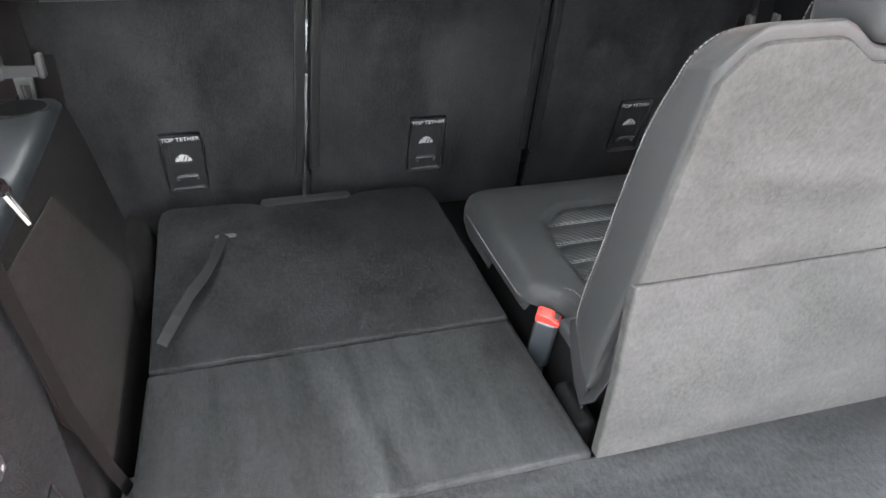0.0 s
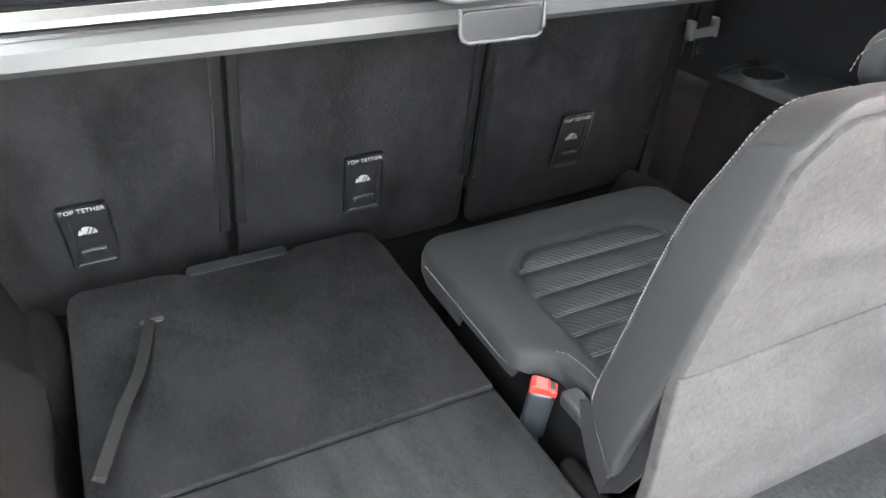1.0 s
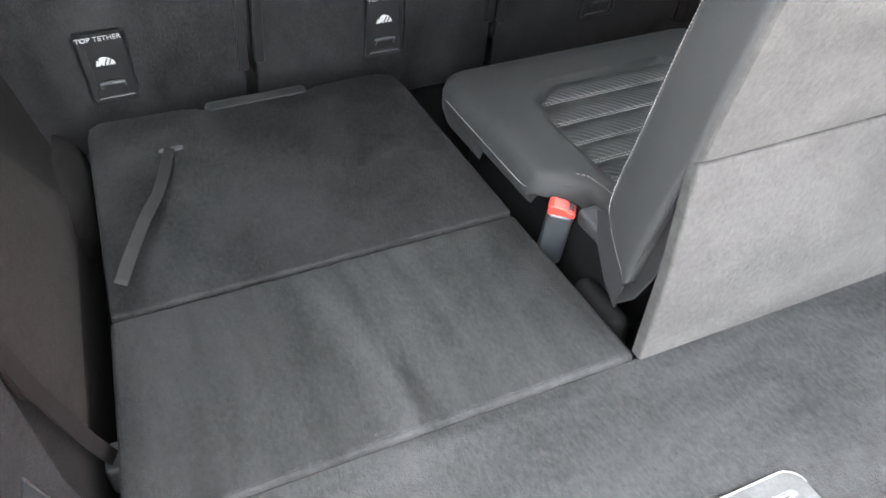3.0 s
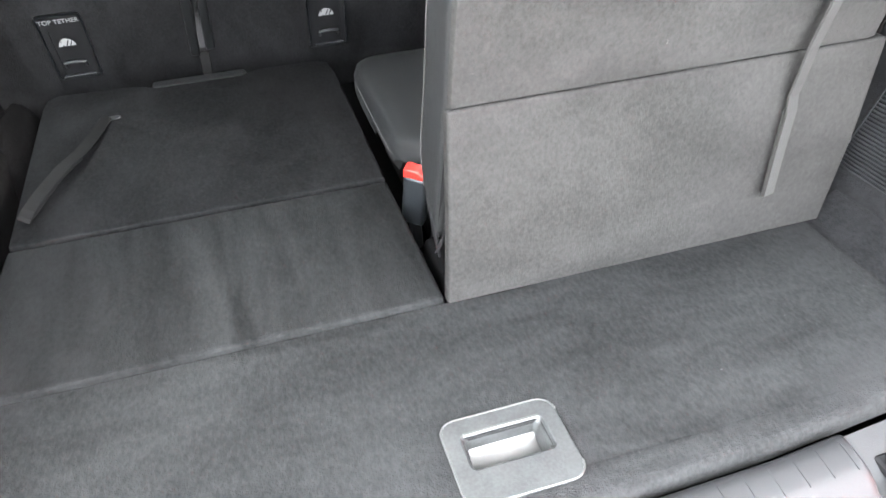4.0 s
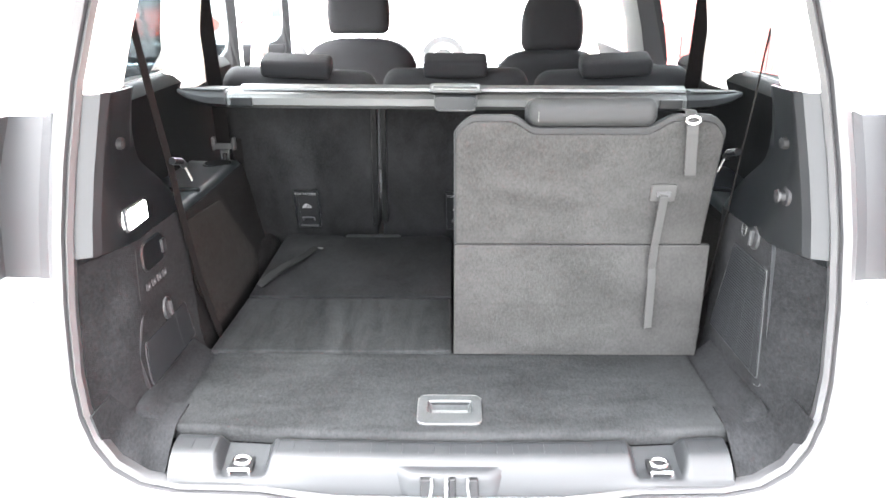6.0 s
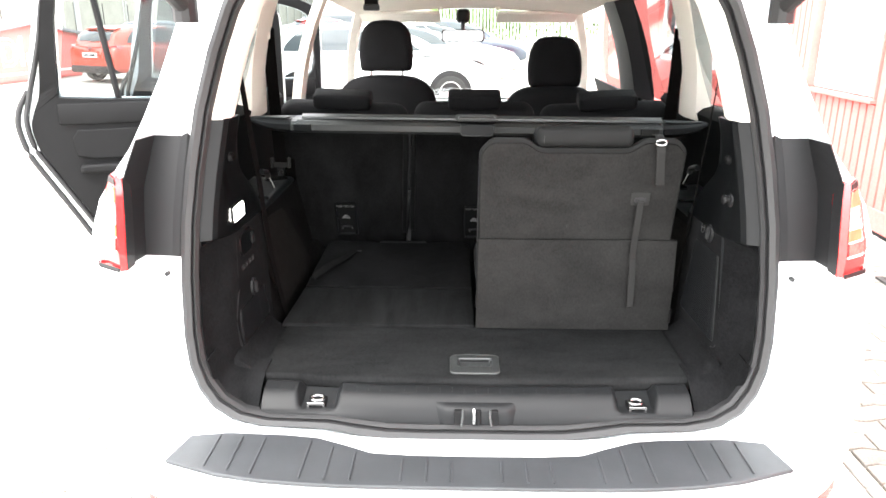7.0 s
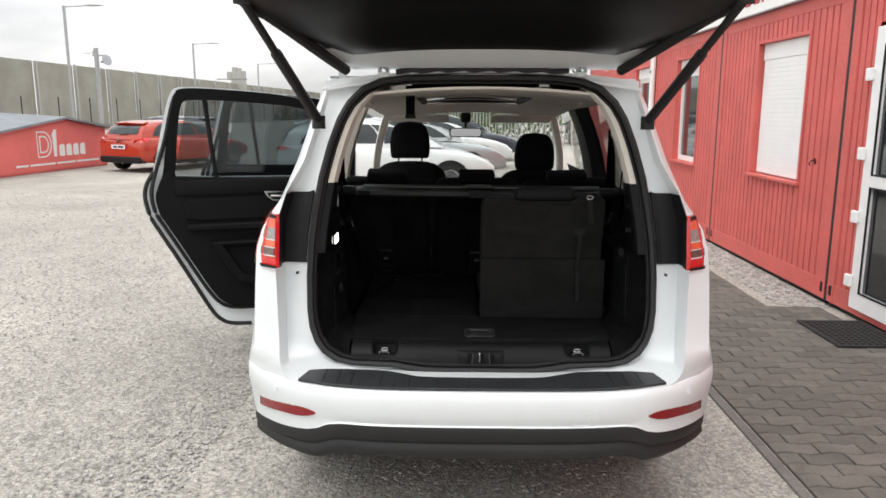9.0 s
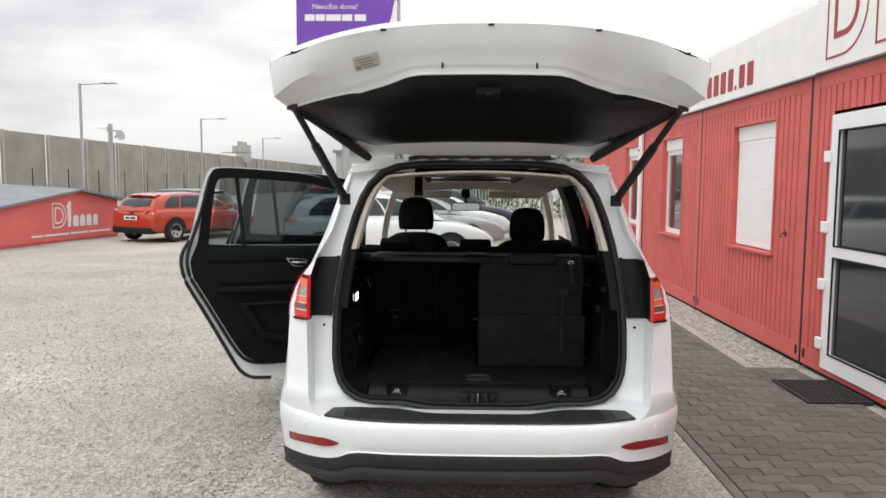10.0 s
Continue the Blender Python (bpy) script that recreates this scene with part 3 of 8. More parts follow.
def build_container(y0, y1, windows=(), door=None):
    th = thing("office_container", "red painted steel office container with upright ribs", "container", "row of red office containers")
    for a, b in ((y0 + 0.012, y0 + 0.125), (y1 - 0.125, y1 - 0.012)):
        post = part("corner_post", box(WX - 0.01, WX + 0.12, a, b, 0.04, 2.72, 0.006), M_REDWALL, th)
        part("lifting_slot", box(WX - 0.012, WX + 0.02, (a + b) / 2 - 0.022, (a + b) / 2 + 0.022, 0.10, 0.19, 0.0), M_BLACK, post)
    part("bottom_rail", box(WX - 0.006, WX + 0.12, y0 + 0.125, y1 - 0.125, 0.04, 0.21, 0.006), M_REDWALL, th)
    part("top_rail", box(WX - 0.006, WX + 0.12, y0 + 0.125, y1 - 0.125, 2.60, 2.72, 0.006), M_REDWALL, th)
    cuts = sorted([(a - 0.035, b + 0.035, c, d) for a, b, c, d, *_ in windows] + ([(door[0] - 0.02, door[1] + 0.02, 0.1, door[2])] if door else []))
    at = y0 + 0.125
    for a, b, c, d in cuts:
        if a > at + 0.02:
            part("ribbed_panel", ribbed(at, a, 0.21, 2.60), M_REDWALL, th)
        if c > 0.3:
            part("ribbed_panel", ribbed(a, b, 0.21, c - 0.035), M_REDWALL, th)
        if d < 2.55:
            part("ribbed_panel", ribbed(a, b, d + 0.036, 2.60), M_REDWALL, th)
        at = b
    if at < y1 - 0.145:
        part("ribbed_panel", ribbed(at, y1 - 0.125, 0.21, 2.60), M_REDWALL, th)
    for a, b, c, d, s in windows:
        build_window(th, a, b, c, d, s)
    for y in (y0 + 0.02, y1 - 0.02):
        part("end_wall", box(WX + 0.12, WX + 6.0, y - 0.015, y + 0.015, 0.04, 2.70), M_REDWALL, th)
    # flush dark strip stands in for the shaded gap to the next container
    part("joint_shade", box(WX - 0.007, WX + 0.06, y1 - 0.0115, y1 + 0.0315, 0.04, 2.70), M_RUBBER, th)
    part("rear_wall", box(WX + 5.97, WX + 6.0, y0 + 0.04, y1 - 0.04, 0.04, 2.70), M_REDWALL, th)
    part("roof", box(WX + 0.0, WX + 6.0, y0 + 0.01, y1 - 0.01, 2.722, 2.76), M_ROOFING, th)
    part("floor_frame", box(WX + 0.02, WX + 6.0, y0 + 0.03, y1 - 0.03, 0.0, 0.039), M_BLACK, th)
    return th


def build_glass_door(th, y0, y1, z1):
    """A white two-pane door with hinges on its far edge."""
    d = part("door", prism([(y0, 0.10), (y1, 0.10), (y1, z1), (y0, z1)], 0.07, "x", WX - 0.03, hole=[(y0 + 0.13, 0.24), (y1 - 0.13, 0.24), (y1 - 0.13, z1 - 0.14), (y0 + 0.13, z1 - 0.14)]), M_UPVC, th, "white plastic door with two glass panes")
    part("cross_rail", box(WX - 0.032, WX + 0.035, y0 + 0.13, y1 - 0.13, 1.10, 1.20, 0.006), M_UPVC, d)
    for a, b in ((0.24, 1.10), (1.20, z1 - 0.14)):
        part("pane", box(WX, WX + 0.006, y0 + 0.13, y1 - 0.13, a, b), M_DARKGLASS, d)
        part("glazing_bead", prism([(y0 + 0.125, a - 0.005), (y1 - 0.125, a - 0.005), (y1 - 0.125, b + 0.005), (y0 + 0.125, b + 0.005)], 0.012, "x", WX - 0.036, hole=[(y0 + 0.138, a + 0.008), (y1 - 0.138, a + 0.008), (y1 - 0.138, b - 0.008), (y0 + 0.138, b - 0.008)]), M_BLACK, d)
    for z in (0.32, 0.85, 1.36, 1.98):
        part("hinge", box(WX - 0.065, WX - 0.03, y1 - 0.03, y1 + 0.055, z - 0.05, z + 0.05, 0.010), M_UPVC, d)


c_near = build_container(0.87, 3.84, door=(2.25, 3.42, 2.34))
build_glass_door(c_near, 2.25, 3.42, 2.34)
build_container(3.86, 6.88, windows=((4.60, 5.75, 1.02, 2.40, True),))
build_container(6.90, 9.92, windows=((7.72, 8.74, 0.97, 2.42, False),))
build_container(9.94, 12.96, windows=((10.3, 11.3, 0.98, 2.42, False),))
build_container(12.98, 16.0)
build_container(-2.12, 0.85)


def build_drainpipe():
    th = thing("downpipe", "white rainwater downpipe on the container wall", "pipe")
    part("pipe", tube([(WX - 0.06, 9.93, 0.03), (WX - 0.06, 9.93, 2.7)], 0.045), M_UPVC, th)
    for z in (0.5, 2.3):
        part("bracket", box(WX - 0.11, WX - 0.012, 9.90, 9.96, z, z + 0.04), M_GALV, th)


build_drainpipe()


def build_fascia():
    th = thing("fascia_sign", "long white sign board with dark red lettering shapes above the containers", "sign")
    part("board", box(WX - 0.06, WX - 0.02, 3.70, 16.0, 2.735, 3.36, 0.004), M_WHITEWALL, th)
    part("board", box(WX - 0.075, WX - 0.02, -2.1, 3.69, 2.735, 3.60, 0.004), M_WHITEWALL, th)
    part("bracing", box(WX - 0.018, WX + 0.06, -2.0, 15.9, 2.765, 2.82), M_GALV, th)
    part("edge_strip", box(WX - 0.065, WX - 0.018, 3.70, 16.0, 2.722, 2.734), M_GALV, th)
    # lettering drawn as plain strokes: upright bars of the letters' height and width
    y = 5.12
    for w in (0.20, 0.19, 0.06, 0.19, 0.20, 0.20, 0.19, 0.10, 0.20, 0.19, 0.19):
        bm = box(WX - 0.066, WX - 0.0605, y, y + w * 0.82, 2.83, 3.08 if w > 0.06 else 2.88)
        if w > 0.06:
            bm = prism(rounded(y, y + w * 0.82, 2.83, 3.09, 0.025, 3), 0.005, "x", WX - 0.066)
        part("letter_shape", bm, M_SIGNRED, th)
        y += w + 0.045
    def bow(a, b, c, d, n=14):
        """A shape with one straight and one round side; it faces along -y."""
        return [(b, c)] + [(b - (b - a) * (0.42 + 0.58 * math.cos(t)), (c + d) / 2 + (d - c) / 2 * math.sin(t)) for t in [-math.pi / 2 + math.pi * k / n for k in range(n + 1)]] + [(b, d)]

    def stroke(outer, inner):
        part("logo_shape", prism(outer, 0.004, "x", WX - 0.080, hole=inner), M_SIGNRED, th)
    stroke(bow(2.86, 3.50, 2.82, 3.56), bow(2.876, 3.482, 2.838, 3.542))
    stroke(bow(3.00, 3.38, 2.98, 3.40), bow(3.045, 3.335, 3.03, 3.35))
    for a, b in ((2.50, 2.74), (1.95, 2.40)):
        stroke([(b, 2.82), (a, 2.82), (a, 3.56), (b - 0.08, 3.56), (b, 3.38)], [(b - 0.018, 2.838), (a + 0.018, 2.838), (a + 0.018, 3.542), (b - 0.085, 3.542), (b - 0.018, 3.37)])


build_fascia()


def build_wall_hook():
    th = thing("wall_hook", "small dark steel hook on the red container wall", "hook")
    part("plate", prism([(4.255, 1.215), (4.285, 1.215), (4.285, 1.275), (4.255, 1.25)], 0.012, "x", WX - 0.012, r=0.002, seg=1), M_BLACK, th)
    part("hook", tube([(WX - 0.012, 4.27, 1.255), (WX - 0.05, 4.27, 1.24), (WX - 0.06, 4.27, 1.22), (WX - 0.05, 4.27, 1.205)], 0.006, 6), M_BLACK, th)


build_wall_hook()


def build_mat():
    th = thing("door_mat", "black perforated rubber mat in front of the glass door", "mat")
    part("frame", prism([(2.66, 2.56), (3.18, 2.56), (3.18, 3.22), (2.66, 3.22)], 0.018, "z", 0.016, hole=[(2.69, 2.59), (3.15, 2.59), (3.15, 3.19), (2.69, 3.19)]), M_MAT, th)
    for i in range(13):
        a = 2.595 + 0.59 * i / 12
        part("bar", box(2.69, 3.15, a - 0.011, a + 0.011, 0.017, 0.031, 0.002, 1), M_MAT, th)
    for i in range(10):
        a = 2.70 + 0.44 * i / 9
        part("cross_bar", box(a - 0.009, a + 0.009, 2.59, 3.19, 0.0165, 0.029), M_MAT, th)


build_mat()


# ============ distance on the other side of the yard ============
def build_barrier():
    th = thing("sound_barrier", "tall weathered concrete noise barrier with posts", "wall")
    x0, h = -30.0, 5.0
    for k in range(27):
        y = 8.0 + 5.2 * k
        x = x0 + 0.02 * (y - 40)
        part("post", box(x + 0.1, x + 0.26, y - 0.12, y + 0.12, 0, h + 0.05 * (k % 2), 0.02, 1), M_POST, th)
        for j in range(3):
            z = 0.0 + j * h / 3
            part("slab", box(x - 0.06, x + 0.12, y + 0.121, y + 5.079, z + 0.001, z + h / 3 - 0.001, 0.008, 1), M_BARRIER, th)


build_barrier()


def build_lamp_post(x, y, h, arm):
    th = thing("street_lamp", "grey steel street lamp with a flat arm", "street lamp", "lamps along the road", at=(x, y, 0))
    part("pole", tube([(0, 0, 0), (0, 0, h * 0.5), (0, 0, h)], 0.075, 10), M_GALV, th)
    part("arm", tube([(0, 0, h - 0.05), (arm * 0.6, 0, h + 0.02)], 0.04, 8), M_GALV, th)
    part("lamp_head", loft([[(arm * 0.55 + a, b * 0.15 * w, h + 0.02 + c * 0.10 * w) for b, c in ((-1, 0), (-0.6, 0.7), (0.6, 0.7), (1, 0), (0, -0.6))] for a, w in ((0, 0.6), (0.25, 1), (0.7, 0.9), (0.95, 0.3))]), M_GALV, th)


build_lamp_post(-20.7, 37.0, 7.0, 2.1)
build_lamp_post(-21.4, 58.0, 6.9, 2.2)
build_lamp_post(-22.6, 82.0, 6.75, 2.3)


def build_siren_mast():
    th = thing("siren_mast", "grey mast with a round loudspeaker and camera", "mast", at=(-14.6, 27.5, 0))
    part("pole", tube([(0, 0, 0), (0, 0, 4.1)], 0.09, 10), M_GALV, th)
    part("horn", moved(loft([[(r * math.cos(2 * math.pi * k / 14), r * math.sin(2 * math.pi * k / 14), z) for k in range(14)] for r, z in ((0.05, 0), (0.07, 0.14), (0.15, 0.26), (0.22, 0.34), (0.20, 0.345))]), pose(0.22, -0.05, 3.55, 78, 0, 62)), M_GALV, th)
    part("camera_box", box(-0.5, -0.1, -0.1, 0.1, 3.88, 4.0, 0.02), M_UPVC, th)
    part("bracket", box(-0.15, 0.3, -0.03, 0.03, 3.78, 3.84), M_GALV, th)


build_siren_mast()


def build_shed():
    """The low shed whose long side carries the red banner."""
    th = thing("low_shed", "low shed with a grey sheet roof behind a red banner", "shed", at=(-11.55, 14.6, 0), rz=-8.0)
    body = [(0, 0), (5.4, 0), (5.4, 1.14), (3.4, 1.43), (0, 1.04), (-6, 0.9), (-6, 0)]
    part("wall", prism(body, 4.2, "x", -4.3), M_BANNER, th)
    part("roof", sheet([[(x, -6.2, 0.98 - 0.14 * x), (x, 0, 1.06 - 0.14 * x), (x, 3.4, 1.49 - 0.05 * x), (x, 5.5, 1.18 - 0.02 * x)] for x in (0.12, -2.2, -4.6)], thick=0.06), M_ROOFING, th)


build_shed()


def build_banner():
    th = thing("advert_banner", "faded red vinyl banner with white letter shapes", "banner", at=(-11.55, 14.6, 0), rz=-8.0)
    part("vinyl", prism([(-5.9, 0.05), (5.38, 0.05), (5.38, 1.12), (3.4, 1.41), (0, 1.02), (-5.9, 0.88)], 0.01, "x", -0.085), M_BANNER, th)
    def shape(a, b, c, d, r, inner):
        return prism(rounded(a, b, c, d, r, 4), 0.006, "x", -0.072, hole=rounded(a + inner, b - inner, c + inner, d - inner, max(0.02, r - inner), 4))
    def half_round(a, b, c, d):
        pts = [(a, c)] + [(a + (b - a) * (0.45 + 0.55 * math.cos(t)), (c + d) / 2 + (d - c) / 2 * math.sin(t)) for t in [-math.pi / 2 + math.pi * k / 14 for k in range(15)]] + [(a, d)]
        return pts
    part("logo_shape", prism(half_round(2.34, 2.92, 0.40, 1.10), 0.006, "x", -0.072, hole=half_round(2.37, 2.88, 0.435, 1.065)), M_WHITEPRINT, th)
    part("logo_shape", prism(half_round(2.44, 2.80, 0.52, 0.98), 0.006, "x", -0.072, hole=half_round(2.475, 2.76, 0.56, 0.94)), M_WHITEPRINT, th)
    part("logo_shape", prism([(2.98, 0.40), (3.10, 0.40), (3.14, 1.14), (3.05, 1.14), (2.93, 0.98), (2.97, 0.92)], 0.006, "x", -0.072), M_WHITEPRINT, th)
    for k in range(4):
        part("logo_shape", prism([(3.20 + k * 0.30, 0.44), (3.25 + k * 0.30, 0.40), (3.44 + k * 0.30, 0.40), (3.44 + k * 0.30, 0.68), (3.38 + k * 0.30, 0.74), (3.22 + k * 0.30, 0.70)], 0.006, "x", -0.072), M_WHITEPRINT, th)
    for a, b in ((1.5, 1.95), (2.02, 3.0), (3.08, 3.85), (3.93, 4.95)):
        part("text_bar", box(-0.072, -0.066, a, b, 0.19, 0.245), M_WHITEPRINT, th)


def build_billboard():
    th = thing("billboard", "tall roadside billboard with a purple and white poster", "billboard", at=(-14.2, 62.0, 0))
    part("pole", tube([(4.2, 0.4, 0), (4.2, 0.4, 13.2)], 0.35, 12), M_GALV, th)
    part("panel", box(0, 8.9, 0, 0.3, 13.2, 17.6, 0.03), M_PURPLE, th)
    part("white_field", prism([(8.2, 13.2), (8.85, 13.2), (8.85, 17.5), (8.6, 17.5), (8.3, 16.0), (7.6, 14.4), (6.6, 13.22)], 0.02, "y", -0.025), M_WHITEPRINT, th)
    part("frame_rail", box(8.92, 9.1, -0.05, 0.3, 13.0, 17.6), M_GALV, th)
    for a, b in ((0.75, 1.6), (1.7, 2.5), (2.6, 3.9), (4.0, 4.9), (5.1, 6.1)):
        part("text_bar", box(a, b, -0.02, -0.004, 15.75, 16.3, 0.0), M_WHITEPRINT, th)
    lettering("poster_words", "Neseďte doma!", 0.62, Matrix.Translation((3.4, -0.02, 16.95)) @ pose(0, 0, 0, 90, 0, 0), M_WHITEPRINT, th, "white printed words")


build_banner()
build_billboard()


# ============ the white family car: body ============
car = thing("family_car", "white people carrier with its tailgate and two doors open", "car")

HALF = [(0.26, 0.87), (0.31, 0.905), (0.41, 0.938), (0.5, 0.95), (0.6, 0.957), (0.7, 0.957), (0.9, 0.94), (1.04, 0.926), (1.18, 0.905), (1.26, 0.875), (1.34, 0.82), (1.5, 0.755), (1.67, 0.70), (1.81, 0.645), (1.9, 0.60)]
SEAL = [(0.0, 0.676), (0.12, 0.676), (0.22, 0.679), (0.29, 0.688), (0.36, 0.70), (0.51, 0.706), (0.575, 0.72), (0.625, 0.752), (0.655, 0.795), (0.675, 0.85), (0.684, 0.92), (0.686, 1.05), (0.680, 1.18), (0.665, 1.30), (0.64, 1.44), (0.605, 1.565), (0.568, 1.665), (0.53, 1.73), (0.47, 1.787), (0.40, 1.815), (0.30, 1.828), (0.15, 1.833), (0.0, 1.834)]


def half(z):
    return lerp(HALF, z)


def seal_x(z):
    """Half the tailgate opening's width at a height."""
    pts = sorted((b, a) for a, b in SEAL)
    return lerp(pts, z)


def seal_y(z):
    return 0.25 + 0.18 * (z - 0.75)


def bump_y(x, z):
    """The rear face of the bumper, bowed towards the corners."""
    base = lerp([(0.22, 0.10), (0.30, 0.06), (0.42, 0.035), (0.50, 0.03), (0.545, 0.022), (0.62, 0.0), (0.66, 0.003), (0.675, 0.014), (0.69, 0.03)], z)
    return base + 0.205 * (abs(x) * 0.955 / half(z) / 0.85) ** 4.35


def corner_row(z, s):
    """From the body's flank round the rear corner to the tailgate opening."""
    hw, xa, ya = half(z), seal_x(z), seal_y(z)
    xl = max(xa + 0.055, lerp([(0.675, 0.715), (0.69, 0.745), (0.71, 0.768), (0.74, 0.783), (0.80, 0.79), (1.09, 0.80), (1.25, 0.80), (1.38, 0.765), (1.5, 0.70), (1.83, 0.60)], z))
    y4 = lerp([(0.69, 0.16), (0.8, 0.205), (1.1, 0.235), (1.3, 0.27), (1.42, 0.33), (1.8, 0.455)], z)
    rear = max(ya + 0.028, y4 + 0.012) if z < 1.40 else ya + 0.02
    mid = min(hw - 0.02, (xl + hw) / 2 + 0.03)
    pts = [(hw - 0.012, 1.40, z), (hw - 0.002, 0.9, z), (hw, 0.62, z), (hw - 0.006, y4 + 0.22, z), (hw - 0.022, y4 + 0.12, z), (mid, y4 + 0.045, z), (xl, y4, z), (xl - 0.014, rear, z), (xa + 0.035, ya + 0.024, z), (xa + 0.018, ya + 0.02, z), (xa - 0.004, ya + 0.012, z)]
    # the corner runs out into the bumper
    w = max(0.0, min(1.0, (0.80 - z) / 0.115))
    w = w * w * (3 - 2 * w)
    if w:
        for i in (3, 4, 5, 6):
            a, b, c = pts[i]
            pts[i] = (a, b + (bump_y(a, 0.664) + 0.006 - b) * w, c)
        a, b, c = pts[7]
        pts[7] = (a, b + (max(pts[6][1] + 0.02, b * 0.5 + pts[6][1] * 0.5) - b) * w, c)
    return [(s * a, b, c) for a, b, c in pts]


LEVELS = [0.675, 0.682, 0.69, 0.70, 0.71, 0.73, 0.76, 0.78, 0.80, 0.85, 0.9, 0.96, 1.03, 1.10, 1.17, 1.24, 1.31, 1.35, 1.38, 1.42, 1.5, 1.58, 1.66, 1.72, 1.77, 1.80, 1.82]

for s in (-1, 1):
    rows = []
    for z in LEVELS:
        row = corner_row(z, s)
        if z > 1.36:
            row = row[2:]
            row = [row[0]] * 2 + row
        rows.append(row)
    q = part("quarter_panel", sheet(rows, thick=-0.0), M_PAINT, car, "white painted rear quarter and pillar", smooth=True)
    part("grommet", moved(tube([(0, 0, 0), (0, 0.012, 0)], 0.0055, 12), pose(s * 0.735, 0.318, 1.055)), M_RUBBER, q)

# flank below the windows, with arches over the wheels
def flank(y0, y1, s, name="side_panel"):
    rows = []
    n = max(2, int((y1 - y0) / 0.06))
    for i in range(n + 1):
        y = y0 + (y1 - y0) * i / n
        low = 0.26
        for yw in (1.02, 3.87):
            d = abs(y - yw)
            if d < 0.40:
                low = max(low, 0.36 + math.sqrt(0.40 ** 2 - d * d))
        taper = lerp([(0, 1.0), (3.2, 1.0), (4.2, 0.93), (4.75, 0.80)], y)
        top = lerp([(0, 1.34), (1.5, 1.30), (3.4, 1.18), (4.3, 1.02), (4.8, 0.85)], y)
        rows.append([(s * half(low + (top - low) * k / 12) * taper, y, low + (top - low) * k / 12) for k in range(13)])
    part(name, sheet(rows, thick=0.025), M_PAINT, car, smooth=True)


flank(0.62, 1.40, 1)
flank(0.62, 1.40, -1)
flank(1.405, 2.44, 1, "rear_door")
flank(2.445, 3.50, 1, "front_door")
flank(3.505, 4.80, 1, "wing")
flank(3.505, 4.80, -1, "wing")

# bumper: white upper skin, black valance, shelf
def bumper_rows(levels, lift=0.0):
    rows = []
    for z in levels:
        hw = half(z)
        row = []
        for k in range(-22, 23):
            u = k / 22
            x = hw * (1 - (1 - abs(u)) ** 1.6) * (1 if u >= 0 else -1)
            y = bump_y(x, z)
            row.append((x, y - lift, z))
        row = [(-hw, 0.62, z), (-hw, 0.48, z)] + row + [(hw, 0.48, z), (hw, 0.62, z)]
        rows.append(row)
    return rows


def seam_z(x):
    return lerp([(0, 0.533), (0.53, 0.534), (0.59, 0.522), (0.645, 0.490), (0.70, 0.480), (0.85, 0.460), (0.96, 0.440)], abs(x))


rows = bumper_rows([0.44, 0.50, 0.555, 0.58, 0.61, 0.64, 0.655, 0.665, 0.672, 0.676])
rows[0] = [(x, bump_y(x, seam_z(x)) if abs(y - bump_y(x, z)) < 1e-6 else y, seam_z(x)) for x, y, z in rows[0]]
rows[1] = [(x, y, max(z, seam_z(x) + 0.006)) for x, y, z in rows[1]]
rows[2] = [(x, y, max(z, seam_z(x) + 0.012)) for x, y, z in rows[2]]
rows.append([(x, min(max(y + 0.02, 0.03), 0.62), 0.679) for x, y, z in rows[-1]])
rows.append([(min(max(x, -0.84), 0.84), max(0.262, min(y, 0.45)), 0.680) for x, y, z in rows[-1]])
bumper = part("bumper", sheet(rows), M_PAINT, car, "white painted bumper", smooth=True)
low = []
for i, (dz, dy) in enumerate(((0.006, 0.012), (-0.003, 0.003), (-0.016, 0.0), (-0.05, 0.002), (-0.062, 0.014), (-0.068, 0.018), (-0.080, 0.010), (-0.100, 0.008), (-0.118, 0.016), (-0.130, 0.045), (-0.140, 0.12), (-0.142, 0.25))):
    row = []
    for x, y, z in bumper_rows([0.5])[0]:
        ends = abs(y - bump_y(x, 0.5)) > 1e-6
        sz = seam_z(x)
        zz = sz + dz * lerp([(0, 1.15), (0.6, 1.12), (0.75, 0.95), (0.96, 0.85)], abs(x))
        pull = lerp([(0, 0.0), (0.016, 0.0), (0.10, 0.0), (0.145, 0.05)], -dz)
        row.append((x * (1 - pull * 0.8), (y if ends else bump_y(x, max(zz, 0.42))) + (0 if ends else dy), zz))
    low.append(row)
part("valance", sheet(low), M_VALANCE, bumper, "black plastic lower bumper", smooth=True)


def reflector(s):
    rows = []
    for k in range(11):
        u = k / 10
        x = 0.632 + (0.893 - 0.632) * u
        zc = lerp([(0, 0.567), (0.15, 0.565), (0.55, 0.556), (1, 0.532)], u)
        h = lerp([(0, 0.003), (0.12, 0.015), (0.25, 0.020), (0.6, 0.019), (1, 0.018)], u)
        rows.append([(s * x, bump_y(x, zc) - 0.006, zc + h * a) for a in (-1, -0.4, 0.4, 1)])
    return sheet(rows, thick=0.006)


def sensor(x, z):
    return moved(tube([(0, -0.004, 0), (0, 0.004, 0)], 0.011, 14), pose(x, bump_y(x, z), z, 0, 0, 25 * (1 if x > 0 else -1)))


